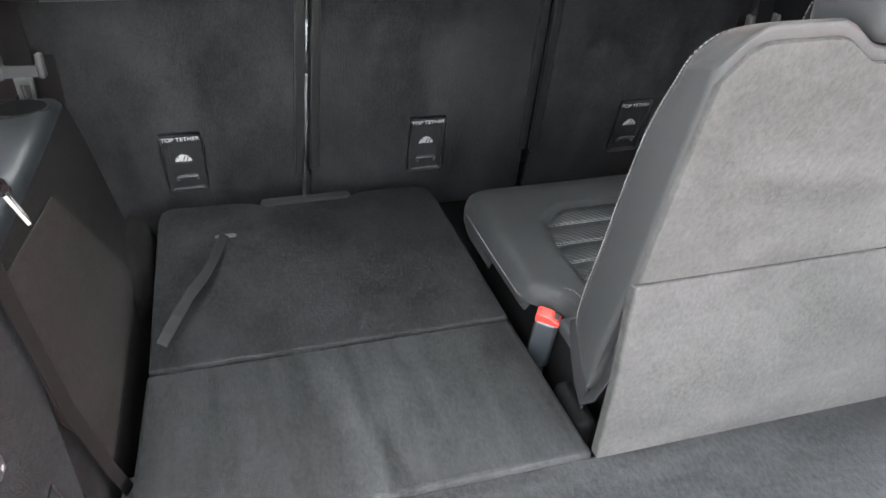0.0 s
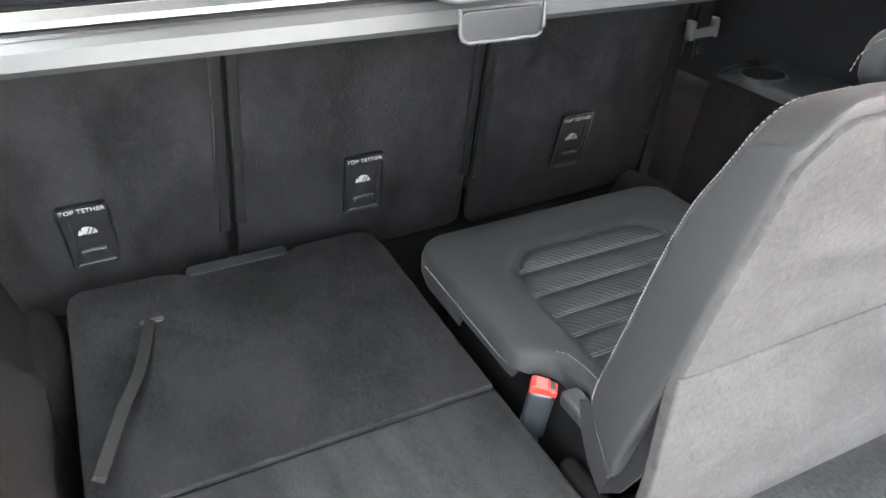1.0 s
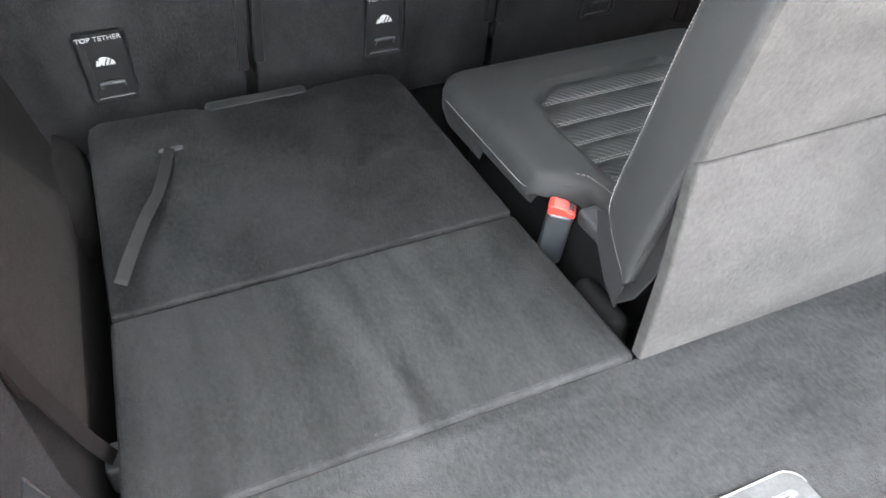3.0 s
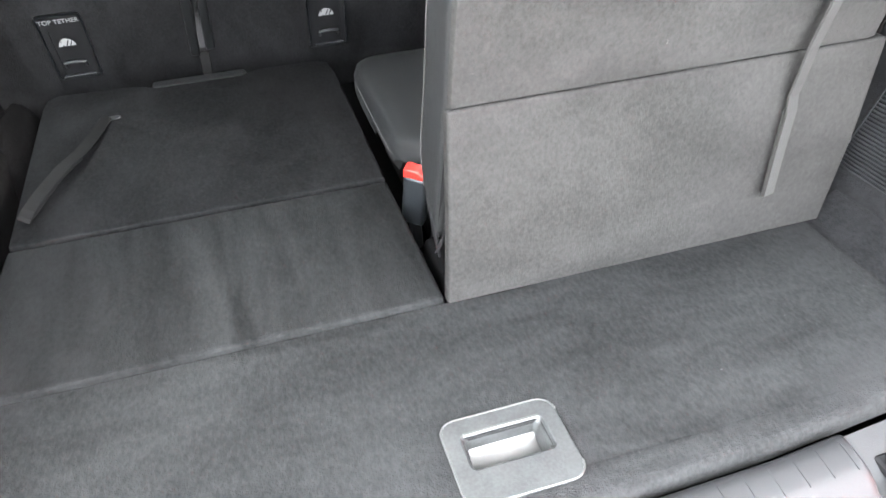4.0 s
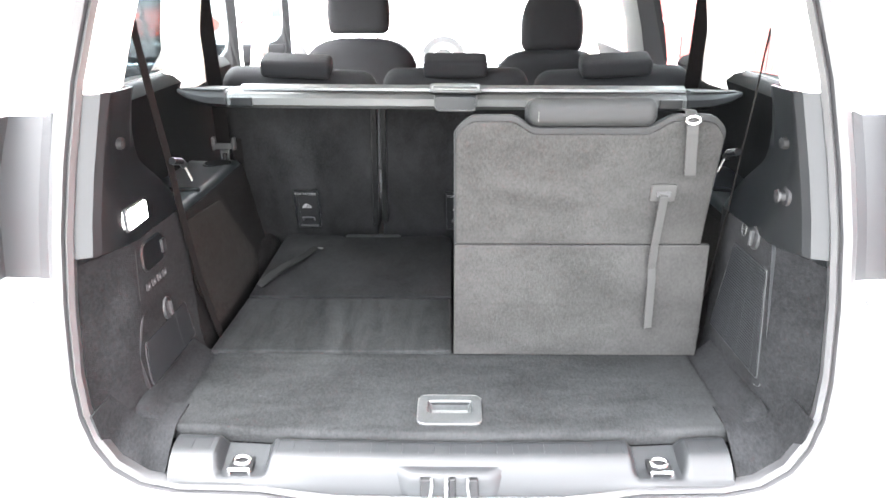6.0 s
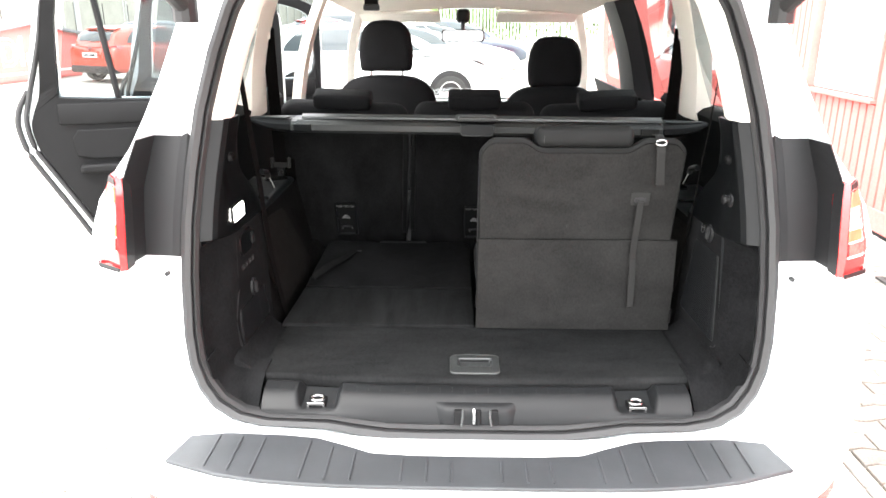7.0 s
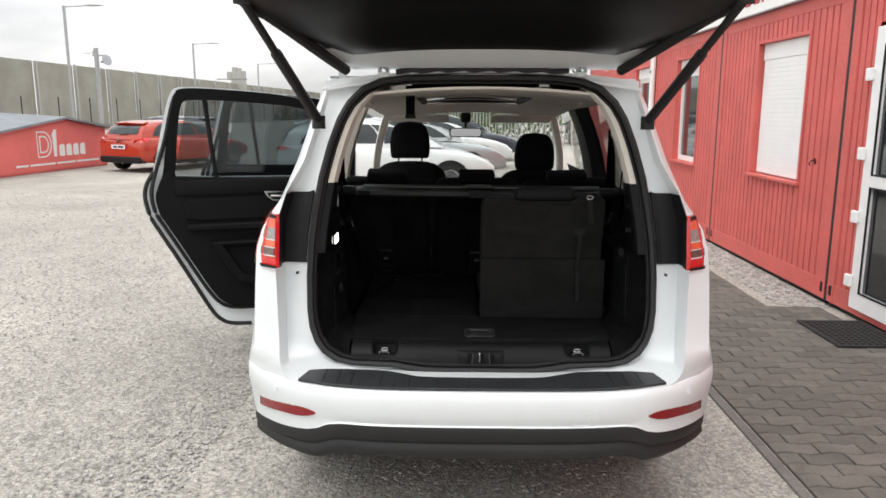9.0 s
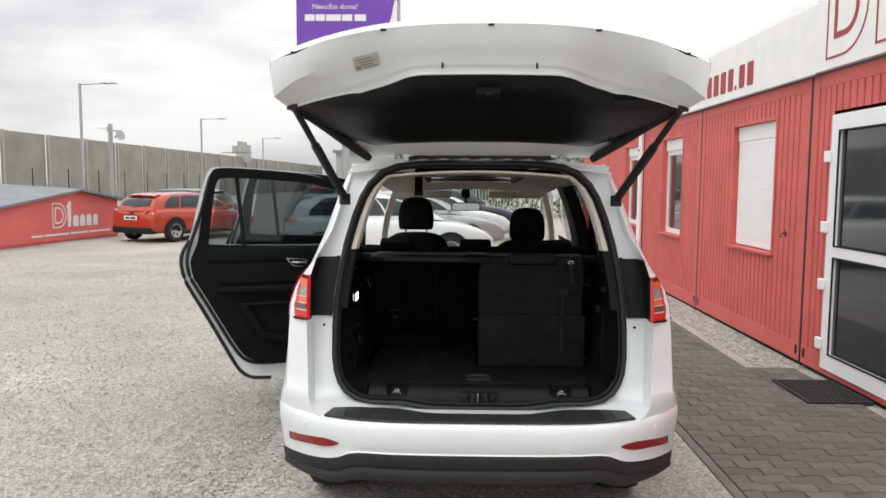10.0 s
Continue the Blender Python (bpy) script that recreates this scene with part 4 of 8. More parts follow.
for s in (-1, 1):
    part("reflector", reflector(s), M_REFLECTOR, bumper, "dark red rear reflector")
    part("reflector_bed", moved(reflector(s), Matrix.Translation((0, 0.007, 0)) @ Matrix.Diagonal((1.006, 1, 1.0, 1))), M_BLACK, bumper)
    part("parking_sensor", sensor(s * 0.80, 0.632), M_PAINT, bumper)
part("towing_cap", prism(rounded(0.335, 0.395, 0.552, 0.602, 0.004, 2), 0.004, "y", bump_y(0.36, 0.58) - 0.005, hole=rounded(0.3365, 0.3935, 0.5535, 0.6005, 0.003, 2)), M_FLANGE, bumper)

# ribbed step pad on the bumper's top
pad_front = [(-0.672, 0.226), (-0.60, 0.224), (-0.44, 0.215), (-0.37, 0.205), (-0.30, 0.175), (-0.24, 0.146), (-0.15, 0.139), (0, 0.137), (0.15, 0.139), (0.24, 0.146), (0.30, 0.175), (0.37, 0.205), (0.44, 0.215), (0.60, 0.224), (0.672, 0.226)]
pad_rear = [(0.668 - 1.336 * k / 14, bump_y(0.668 - 1.336 * k / 14, 0.676) + 0.006) for k in range(15)]
pad_rear[0], pad_rear[-1] = (0.700, 0.105), (-0.700, 0.105)
pad = part("step_pad", prism(pad_front + pad_rear, 0.010, "z", 0.6795, r=0.003, seg=2), M_PAD, bumper, "black ribbed plastic step protector")
for k in range(-11, 12):
    if k % 4 == 0:
        continue
    x = k * 0.055
    y1 = lerp(pad_front, x) - 0.02
    y0 = bump_y(x, 0.676) + 0.022
    part("rib", box(x - 0.0025, x + 0.0025, y0, y1, 0.689, 0.6925, 0.001, 1), M_PAD, pad)


# rubber seal all round the opening
def opening_loop(out=0.0, back=0.0, n=1):
    pts = [(x, z) for x, z in SEAL]
    loop = pts + [(-x, z) for x, z in pts[-2:0:-1]]
    res = []
    for x, z in loop:
        k = math.hypot(x, (z - 1.25) * 1.0)
        ox, oz = (x / k * out, (z - 1.25) / k * out) if k else (0, 0)
        res.append((x + ox, seal_y(z) - back, z + oz))
    return res


def ring(outs):
    loops = [opening_loop(o, b) for o, b in outs]
    return sheet([[l[i] for l in loops] + [loops[0][i]] for i in list(range(len(loops[0]))) + [0]])


part("door_seal", ring([(0.004, -0.004), (0.006, 0.012), (-0.006, 0.020), (-0.018, 0.014), (-0.022, -0.008)]), M_RUBBER, car, "black rubber tailgate seal", smooth=True)
part("seal_lip", ring([(-0.020, 0.004), (-0.028, 0.012), (-0.034, 0.002), (-0.030, -0.02)]), M_RUBBER, car, smooth=True)

# black recess beside the lamps, and the lamps
for s in (-1, 1):
    rows = []
    for z in [1.098, 1.104, 1.14, 1.2, 1.26, 1.31, 1.345, 1.365, 1.375]:
        r = corner_row(min(z, 1.38), s)[6:]
        lip = [(r[0][0] - s * 0.002, r[0][1] - 0.006, z)]
        rows.append(lip + [(x, y - 0.008, z + (0.008 if z > 1.36 and i == 2 else 0)) for i, (x, y, _) in enumerate(r[1:4])] + [(r[3][0] - s * 0.004, r[3][1] - 0.006, z)])
    part("lamp_recess", sheet(rows, thick=0.003), M_BLACK, car, "black plastic lamp recess", smooth=False)
    def lens_row(z, out, x_in=0.784, far=True):
        c, hw = corner_row(z, 1), half(z)
        xi = x_in + 0.004 * max(0, (z - 1.27) / 0.04)
        pts = [(xi, c[6][1] + 0.03), (xi - 0.001, c[6][1] - out * 0.6), (xi + 0.010, c[6][1] - out * 1.15), ((xi + hw) / 2 + 0.010, c[5][1] - out * 1.25), (hw - 0.018 + out * 0.6, c[4][1] - out * 0.8), (hw + out * 0.95, c[3][1])]
        return [(s * x, y, z) for x, y in pts + [(hw + out * 0.7, c[3][1] + 0.10), (hw - 0.012, c[3][1] + 0.12)]]
    lamp = part("tail_lamp", loft([lens_row(1.096 + 0.204 * k / 10, (0.012, 0.017, 0.02)[min(k, 10 - k, 2)]) for k in range(11)]), M_LENS_RED, car, "red and clear tail lamp cluster", smooth=True)
    def inset(name, z0, z1, u0, u1, m, out=0.018):
        rows_ = []
        for k in range(5):
            r = [Vector(p) for p in lens_row(z0 + (z1 - z0) * k / 4, out)]
            pts = [r[2] + (r[3] - r[2]) * min(1, u * 2) if u < 0.5 else r[3] + (r[4] - r[3]) * (u * 2 - 1) for u in (u0, (u0 + u1) / 2, u1)]
            rows_.append(pts)
        part(name, sheet(rows_, thick=0.003), m, lamp)
    part("lamp_side", sheet([[(p[0] - s * 0.0015, p[1], p[2]) for p in (lens_row(z, 0.018)[0], lens_row(z, 0.018)[1])] for z in (1.098, 1.16, 1.23, 1.298)], thick=0.001), M_BLACK, lamp)
    inset("upper_glow", 1.248, 1.282, 0.04, 0.74, M_LENS_AMBER, 0.0235)
    inset("clear_lens", 1.207, 1.250, 0.03, 0.64, M_LENS_SMOKE, 0.0245)
    inset("inner_bar", 1.177, 1.201, 0.03, 0.70, M_LENS_AMBER, 0.0245)
    inset("smoked_lens", 1.146, 1.172, 0.06, 0.60, M_LENS_DARK, 0.0245)
    for z0, z1 in ((1.1405, 1.1455), (1.1725, 1.1765), (1.2015, 1.2065)):
        inset("light_guide", z0, z1, 0.03, 0.70, M_LENS_CLEAR, 0.0255)
    inset("light_guide", 1.142, 1.250, 0.68, 0.76, M_LENS_CLEAR, 0.0258)
    inset("dark_cap", 1.286, 1.299, 0.0, 0.98, M_BLACK, 0.020)
    inset("dark_foot", 1.0965, 1.106, 0.0, 0.98, M_BLACK, 0.022)


# roof: outer skin and cream headliner with the glass roof opening
def roof_z(x, y):
    return lerp([(0.40, 1.835), (0.8, 1.865), (1.6, 1.885), (2.4, 1.865), (3.0, 1.79), (3.3, 1.72)], y) - 0.06 * (x / 0.66) ** 2


def roof_half(y):
    return lerp([(0.42, 0.63), (1.5, 0.68), (2.6, 0.67), (3.2, 0.62)], y)


def roof_sheet(drop, inset, y0, y1, x0, x1, thick):
    rows = []
    ny, nx = max(2, int((y1 - y0) / 0.1)), 12
    for i in range(ny + 1):
        y = y0 + (y1 - y0) * i / ny
        w = roof_half(y) - inset
        xs = [max(x0, -w) + (min(x1, w) - max(x0, -w)) * k / nx for k in range(nx + 1)]
        rows.append([(x, y, roof_z(x, y) - drop) for x in xs])
    return sheet(rows, thick=thick)


def head_z(x, y):
    return lerp([(0.46, 1.790), (0.8, 1.792), (1.5, 1.785), (2.25, 1.762), (2.6, 1.735), (3.02, 1.69)], y) - 0.05 * (x / 0.64) ** 2


def head_sheet(y0, y1, x0, x1):
    rows = []
    ny, nx = max(2, int((y1 - y0) / 0.08)), 14
    for i in range(ny + 1):
        y = y0 + (y1 - y0) * i / ny
        w = roof_half(y) - 0.03
        a, b = max(x0, -w), min(x1, w)
        rows.append([(a + (b - a) * k / nx, y, head_z(a + (b - a) * k / nx, y)) for k in range(nx + 1)])
    return sheet(rows, thick=0.01)


SR = (-0.33, 0.33, 1.50, 2.45)
roof = part("roof", roof_sheet(0.0, 0.0, 0.43, SR[2], -9, 9, 0.012), M_PAINT, car, "white painted roof", smooth=True)
for a in ((SR[2], SR[3], -9, SR[0]), (SR[2], SR[3], SR[1], 9), (SR[3], 3.25, -9, 9)):
    part("roof_skin", roof_sheet(0.0, 0.0, *a, 0.012), M_PAINT, roof, smooth=True)
part("glass_roof", sheet([[(x, y, head_z(x, y) + 0.012) for x in [SR[0] + (SR[1] - SR[0]) * k / 8 for k in range(9)]] for y in [SR[2] + (SR[3] - SR[2]) * k / 10 for k in range(11)]], thick=0.005), M_ROOFGLASS, roof, "dark tinted roof glass")
hl = part("headliner", head_sheet(0.46, SR[2], -9, 9), M_HEADLINER, car, "cream fabric headliner", smooth=True)
for a in ((SR[2], SR[3], -9, SR[0]), (SR[2], SR[3], SR[1], 9), (SR[3], 3.02, -9, 9)):
    part("headliner_panel", head_sheet(*a), M_HEADLINER, hl, smooth=True)
for a, b, c, d in ((SR[0] - 0.012, SR[1] + 0.012, SR[2] - 0.012, SR[2] + 0.03), (SR[0] - 0.012, SR[1] + 0.012, SR[3] - 0.03, SR[3] + 0.012), (SR[0] - 0.012, SR[0] + 0.03, SR[2], SR[3]), (SR[1] - 0.03, SR[1] + 0.012, SR[2], SR[3])):
    zz = [head_z((a + b) / 2, c) + 0.012, head_z((a + b) / 2, d) + 0.012]
    part("roof_frame", loft([[(a, c, zz[0] - 0.014), (b, c, zz[0] - 0.014), (b, c, zz[0] + 0.085), (a, c, zz[0] + 0.085)], [(a, d, zz[1] - 0.014), (b, d, zz[1] - 0.014), (b, d, zz[1] + 0.085), (a, d, zz[1] + 0.085)]]), M_BLACK, roof, "black sunroof frame")
# header over the tailgate opening: painted outside, cream inside
part("header", sheet([[(x, y, z + 0.0) for y, z in ((seal_y(1.83) + 0.004, 1.838 - 0.02 * (abs(x) / 0.55) ** 3), (0.438, 1.85 - 0.03 * (abs(x) / 0.55) ** 2.5), (0.445, roof_z(x, 0.44) + 0.001))] for x in [-0.62 + 1.24 * k / 24 for k in range(25)]]), M_FLANGE, car, smooth=True)


part("header_strip", tube([(x, 0.428, 1.852 - 0.03 * (abs(x) / 0.55) ** 2.5 + 0.004 * (k % 3)) for k, x in enumerate([-0.34 + 0.68 * i / 20 for i in range(21)])], 0.011, 8), M_RUBBER, car, smooth=True)


# pillars between the side windows: cream inside, dark outside
def pillar(foot, head, w0, w1, s, name, inner, depth=0.05):
    """A tapered post from foot (x, y, z) to head; w: its widths along the car."""
    rows = []
    for k in range(7):
        u = k / 6
        x = foot[0] + (head[0] - foot[0]) * u + 0.03 * math.sin(math.pi * u)
        y = foot[1] + (head[1] - foot[1]) * u
        z = foot[2] + (head[2] - foot[2]) * u
        w = w0 + (w1 - w0) * u
        rows.append([(s * x, y - w / 2, z), (s * (x - depth * 0.8), y - w * 0.38, z), (s * (x - depth), y, z), (s * (x - depth * 0.8), y + w * 0.38, z), (s * x, y + w / 2, z), (s * (x + 0.012), y, z)])
    return part(name, loft(rows), inner, car, smooth=True)


for s in (-1, 1):
    pillar((0.80, 1.33, 1.30), (0.655, 1.20, 1.80), 0.26, 0.22, s, "rear_pillar", M_HEADLINER)
    pillar((0.88, 2.44, 1.22), (0.675, 2.30, 1.80), 0.16 if s < 0 else 0.44, 0.14 if s < 0 else 0.36, s, "middle_pillar", M_HEADLINER if s < 0 else M_BLACK, 0.05 if s < 0 else 0.10)
    pillar((0.83, 3.95, 1.08), (0.62, 3.05, 1.72), 0.14, 0.11, s, "front_pillar", M_HEADLINER)
    part("cant_rail", tube([(s * 0.575, 0.56, 1.755), (s * 0.615, 1.2, 1.775), (s * 0.62, 2.2, 1.775), (s * 0.60, 2.8, 1.72), (s * 0.575, 3.08, 1.655)], 0.042, 10), M_HEADLINER, car, "cream roof side lining", smooth=True)
    part("quarter_window", sheet([[(s * (half(z) - 0.02), y, z) for y in (0.60, 0.9, 1.25)] for z in (1.36, 1.45, 1.55, 1.65, 1.74)]), M_TINT, car, "tinted rear quarter window")
    if s > 0:
        part("rear_door_window", sheet([[(s * (lerp([(1.28, 0.86), (1.80, 0.69)], z)), y, z) for y in (1.42, 1.9, 2.38)] for z in (1.28, 1.4, 1.55, 1.70, 1.80)]), M_TINT, car, "tinted rear door window")
        part("front_door_window", sheet([[(s * (lerp([(1.20, 0.87), (1.78, 0.68)], z)), y, z) for y in (2.5, 3.0, 3.3)] for z in (1.20, 1.4, 1.55, 1.70)]), M_GLASS, car)
        for ya_, yb_ in ((1.42, 2.43), (2.46, 3.46)):
            part("closed_door_lining", sheet([[(half(z) - 0.055 - (0.03 if 0.86 < z < 0.98 else 0), y, z) for z in (0.36, 0.60, 0.85, 0.90, 0.95, 1.0, 1.15, 1.27)] for y in (ya_, (ya_ + yb_) / 2, yb_)], thick=0.01), M_DOORBLACK, car, "black lining of a closed door", smooth=True)
        part("door_frame", tube([(0.845, 1.43, 1.30), (0.79, 1.40, 1.50), (0.71, 1.34, 1.74), (0.685, 1.45, 1.79), (0.68, 2.2, 1.79)], 0.035, 8), M_BLACK, car, "black window frame")
part("windscreen", sheet([[(x * w, y - 0.14 * abs(x) ** 2, z) for x in (-1, -0.6, -0.2, 0.2, 0.6, 1)] for w, y, z in ((0.80, 4.05, 1.10), (0.72, 3.65, 1.38), (0.62, 3.22, 1.70))]), M_GLASS, car, "clear windscreen", smooth=True)
part("bonnet", sheet([[(x * w, y, z - 0.06 * abs(x) ** 2.5) for x in (-1, -0.7, -0.35, 0, 0.35, 0.7, 1)] for w, y, z in ((0.84, 4.0, 1.10), (0.84, 4.25, 1.06), (0.82, 4.55, 0.97), (0.76, 4.78, 0.84), (0.74, 4.84, 0.62), (0.72, 4.80, 0.30))], thick=0.012), M_PAINT, car, "white painted bonnet", smooth=True)
part("underbody", box(-0.66, 0.66, 0.42, 4.6, 0.28, 0.36, 0.02), M_BLACK, car)
part("bulkhead", box(-0.78, 0.78, 4.05, 4.12, 0.33, 1.05), M_BLACK, car)


def wheel(x, y):
    r, w = 0.335, 0.115
    prof = [(0.20, -0.9), (0.30, -1.0), (0.325, -0.85), (r, -0.5), (r, 0.5), (0.325, 0.85), (0.30, 1.0), (0.20, 0.9)]
    tyre = sheet([[(a * 0 + b * w, p * math.cos(t), p * math.sin(t)) for p, b in prof] for t in [2 * math.pi * k / 32 for k in range(33)]])
    wh = part("wheel", moved(tyre, pose(x, y, r)), M_TYRE, car, smooth=True)
    rim = moved(sheet([[(b * w, p * math.cos(t), p * math.sin(t)) for p, b in ((0.205, -0.9), (0.205, 0.9), (0.17, 0.55), (0.05, 0.5), (0.0, 0.5))] for t in [2 * math.pi * k / 32 for k in range(33)]]), pose(x, y, r, 0, 0, 0 if x > 0 else 180))
    part("rim", rim, M_ALLOY, wh)


for x in (-0.80, 0.80):
    for y in (1.02, 3.87):
        wheel(x, y)


# ============ the raised tailgate ============
# local frame: hinge line at the origin, u runs to the gate's lower edge, v is outwards
TG = pose(0, 0.46, 1.86) @ pose(0, 0, 0, 0, 0, 180) @ pose(0, 0, 0, 15.0, 0, 0)


def lip_u(x):
    """Where the black inner trim ends towards the gate's lower edge."""
    return lerp([(0, 1.01), (0.24, 1.005), (0.29, 0.985), (0.34, 0.94), (0.40, 0.90), (0.48, 0.875), (0.62, 0.835), (0.72, 0.80)], abs(x))


def gate_half(u):
    return lerp([(0, 0.50), (0.08, 0.56), (0.3, 0.63), (0.55, 0.70), (0.72, 0.755), (0.85, 0.770), (1.0, 0.768), (1.14, 0.76)], u)


def edge_u(f):
    return 1.14 - 0.15 * abs(f) ** 2.5


def edge_v(f):
    return 0.106 - 0.070 * abs(f) ** 2.8


GS = [0.0, 0.035, 0.09, 0.18, 0.3, 0.44, 0.55, 0.65, 0.74, 0.82, 0.89, 0.95, 0.985, 1.0]
tg_rows = []
for g in GS:
    row = []
    for k in range(-12, 13):
        f = k / 12
        swell = lerp([(0, 0.055), (0.09, 0.085), (0.44, 0.125), (0.74, 0.165), (0.89, 0.175), (0.97, 0.150), (1.0, 0.106)], g)
        v = swell - (0.06 + 0.010 * g ** 4) * abs(f) ** 2.5 * (1 + 0.6 * math.sin(math.pi * min(1, g)))
        row.append(TG @ Vector((gate_half(g * edge_u(f)) * f, g * edge_u(f), v)))
    tg_rows.append(row)
tailgate = part("tailgate", sheet(tg_rows), M_PAINT, car, "raised white tailgate with black inner trim", smooth=True)
US = [0.0, 0.04, 0.1, 0.2, 0.35, 0.5, 0.6, 0.7, 0.78, 0.86, 0.93, 0.99]


def trim_v(f):
    return -0.012 - 0.05 * abs(f) ** 3


# painted rim facing inwards, from the black trim to the gate's edge
rim_rows = []
for k in range(-24, 25):
    f = k / 24
    xb, xe = 0.742 * f, 0.768 * f
    ub, ue = lip_u(xb), edge_u(f)
    row = []
    blunt = abs(f) ** 5
    for g, w, we in ((0, 0.0, 0.0), (0.02, 0.10, -0.005), (0.05, 0.15, -0.01), (0.16, 0.175, -0.04), (0.19, 0.20, -0.05), (0.22, 0.26, -0.055), (0.50, 0.43, -0.10), (0.75, 0.66, -0.14), (0.92, 0.90, 0.42), (1.0, 1.0, 1.0)):
        w += (we - w) * blunt
        groove = 0.012 * math.exp(-((abs(f) - 0.62 - 0.25 * g) / 0.06) ** 2)
        row.append(TG @ Vector((xb + (xe - xb) * g, ub + (ue - ub) * g, trim_v(f) + (edge_v(f) - trim_v(f)) * w - groove)))
    rim_rows.append(row)
part("gate_rim", sheet(rim_rows), M_FLANGE, tailgate, "white painted inner rim of the gate", smooth=True)
GRIM = [0, 0.02, 0.05, 0.16, 0.19, 0.22, 0.50, 0.75, 0.92, 1.0]


def on_rim(f, g, lift=0.0):
    """A point of the painted rim at f across and g from the trim to the edge."""
    u = (f + 1) * 24
    i, j = min(47, int(u)), max(k for k in range(9) if GRIM[k] <= g)
    a, b = u - i, (g - GRIM[j]) / (GRIM[j + 1] - GRIM[j])
    p, q, r, t = rim_rows[i][j], rim_rows[i + 1][j], rim_rows[i][j + 1], rim_rows[i + 1][j + 1]
    n = (q - p).cross(r - p).normalized()
    n = n if n.z < 0 else -n
    return p * (1 - a) * (1 - b) + q * a * (1 - b) + r * (1 - a) * b + t * a * b + n * lift


def rim_patch(f0, f1, g0, g1, lift):
    return sheet([[on_rim(f0 + (f1 - f0) * i / 3, g0 + (g1 - g0) * j / 3, lift) for i in range(4)] for j in range(4)], thick=0.0006)


# lip where the paint meets the trim, and the gate's blunt corners
part("trim_lip", tube([TG @ Vector((0.742 * k / 40, lip_u(0.735 * k / 40) + 0.002, trim_v(k / 40) - 0.002)) for k in range(-40, 41)], 0.005, 6), M_FLANGE, tailgate, smooth=True)
for s in (-1, 1):
    end_rows = []
    for p in rim_rows[-1 if s > 0 else 0]:
        q = TG.inverted() @ p
        gs = min(1.0, q.y / edge_u(1))
        vv = lerp([(0, 0.055), (0.09, 0.085), (0.44, 0.125), (0.74, 0.165), (0.89, 0.175), (0.97, 0.150), (1.0, 0.106)], gs) - (0.06 + 0.010 * gs ** 4) * (1 + 0.6 * math.sin(math.pi * gs))
        end_rows.append([p, TG @ Vector((s * (gate_half(q.y) + 0.004), q.y, (q.z + vv) / 2)), TG @ Vector((s * gate_half(q.y), q.y, vv))])
    part("gate_corner", sheet(end_rows), M_FLANGE, tailgate, smooth=True)
# flanks of the gate from the black trim outwards
for s in (-1, 1):
    part("gate_edge", sheet([[TG @ Vector((s * (gate_half(u) * a), u, v)) for a, v in ((1.0, 0.055), (1.0, 0.0), (0.985, -0.022 if u > 0.3 else -0.010), (0.955, -0.034 if u > 0.3 else -0.014))] for u in US[:9]]), M_FLANGE, tailgate, smooth=True)
part("gate_hinge_edge", sheet([[TG @ Vector((lerp([(0, 0.53), (0.26, 0.60)], u) * k / 10, u, v)) for u, v in ((0.0, 0.06), (-0.015, 0.03), (0.0, -0.005), (0.06, -0.014), (0.15, -0.018), (0.26, -0.012))] for k in range(-10, 11)]), M_FLANGE, tailgate, smooth=True)
# black moulded trim: shallow dish
dish = []
for i in range(13):
    g = i / 12
    row = []
    for k in range(-20, 21):
        f = k / 20
        wide = lerp([(0, 0.48), (0.12, 0.53), (0.5, 0.655), (0.85, 0.738), (1, 0.742)], g)
        x = wide * f
        u0 = 0.25 - 0.06 * abs(f) ** 3
        u = u0 + (lip_u(0.735 * f) - u0) * g
        v = -0.014 - 0.05 * math.sin(math.pi * min(1, max(0, g))) ** 0.5 * max(0, 1 - abs(f) ** 4) + 0.035 * math.exp(-((g - 0.45) / 0.28) ** 2) * max(0, 1 - abs(f * 1.15) ** 3)
        row.append(TG @ Vector((x, u, v + (trim_v(f) + 0.012) * g)))
    dish.append(row)
part("gate_trim", sheet(dish), M_GATETRIM, tailgate, "black moulded plastic gate lining", smooth=True)
for s in (-1, 1):
    part("side_channel", tube([TG @ Vector((s * (gate_half(u) - 0.040), u, -0.040)) for u in (0.10, 0.2, 0.35, 0.5, 0.65, 0.76)], 0.020, 8), M_RUBBER, tailgate, "black channel along the gate's side", smooth=True)
part("gate_latch", moved(prism([(-0.045, 0.945), (-0.040, 0.875), (-0.016, 0.868), (-0.012, 0.885), (0.012, 0.885), (0.016, 0.868), (0.040, 0.875), (0.045, 0.945)], 0.03, "z", -0.062, r=0.004), TG), M_GREYTRIM, tailgate, "grey plastic latch cover")
part("latch_slot", moved(box(-0.008, 0.008, 0.925, 0.945, -0.066, -0.058), TG), M_BLACK, tailgate)
part("sticker", rim_patch(0.505, 0.625, 0.40, 0.68, 0.002), M_STICKER, tailgate, "pale printed paper sticker")
for k in range(4):
    part("print_bar", rim_patch(0.515 + 0.02 * (k % 2), 0.585 + 0.008 * k, 0.44 + 0.055 * k, 0.462 + 0.055 * k, 0.0032), M_GREYPRINT, tailgate)
part("print_block", rim_patch(0.595, 0.618, 0.44, 0.50, 0.0032), M_GREYPRINT, tailgate)
for x in (-0.68, -0.36, 0.0, 0.36, 0.68):
    part("rubber_stop", moved(box(x - 0.010, x + 0.010, edge_u(x / 0.768) - 0.004, edge_u(x / 0.768) + 0.004, edge_v(x / 0.768) - 0.009, edge_v(x / 0.768) - 0.001, 0.002, 1), TG), M_RUBBER, tailgate)
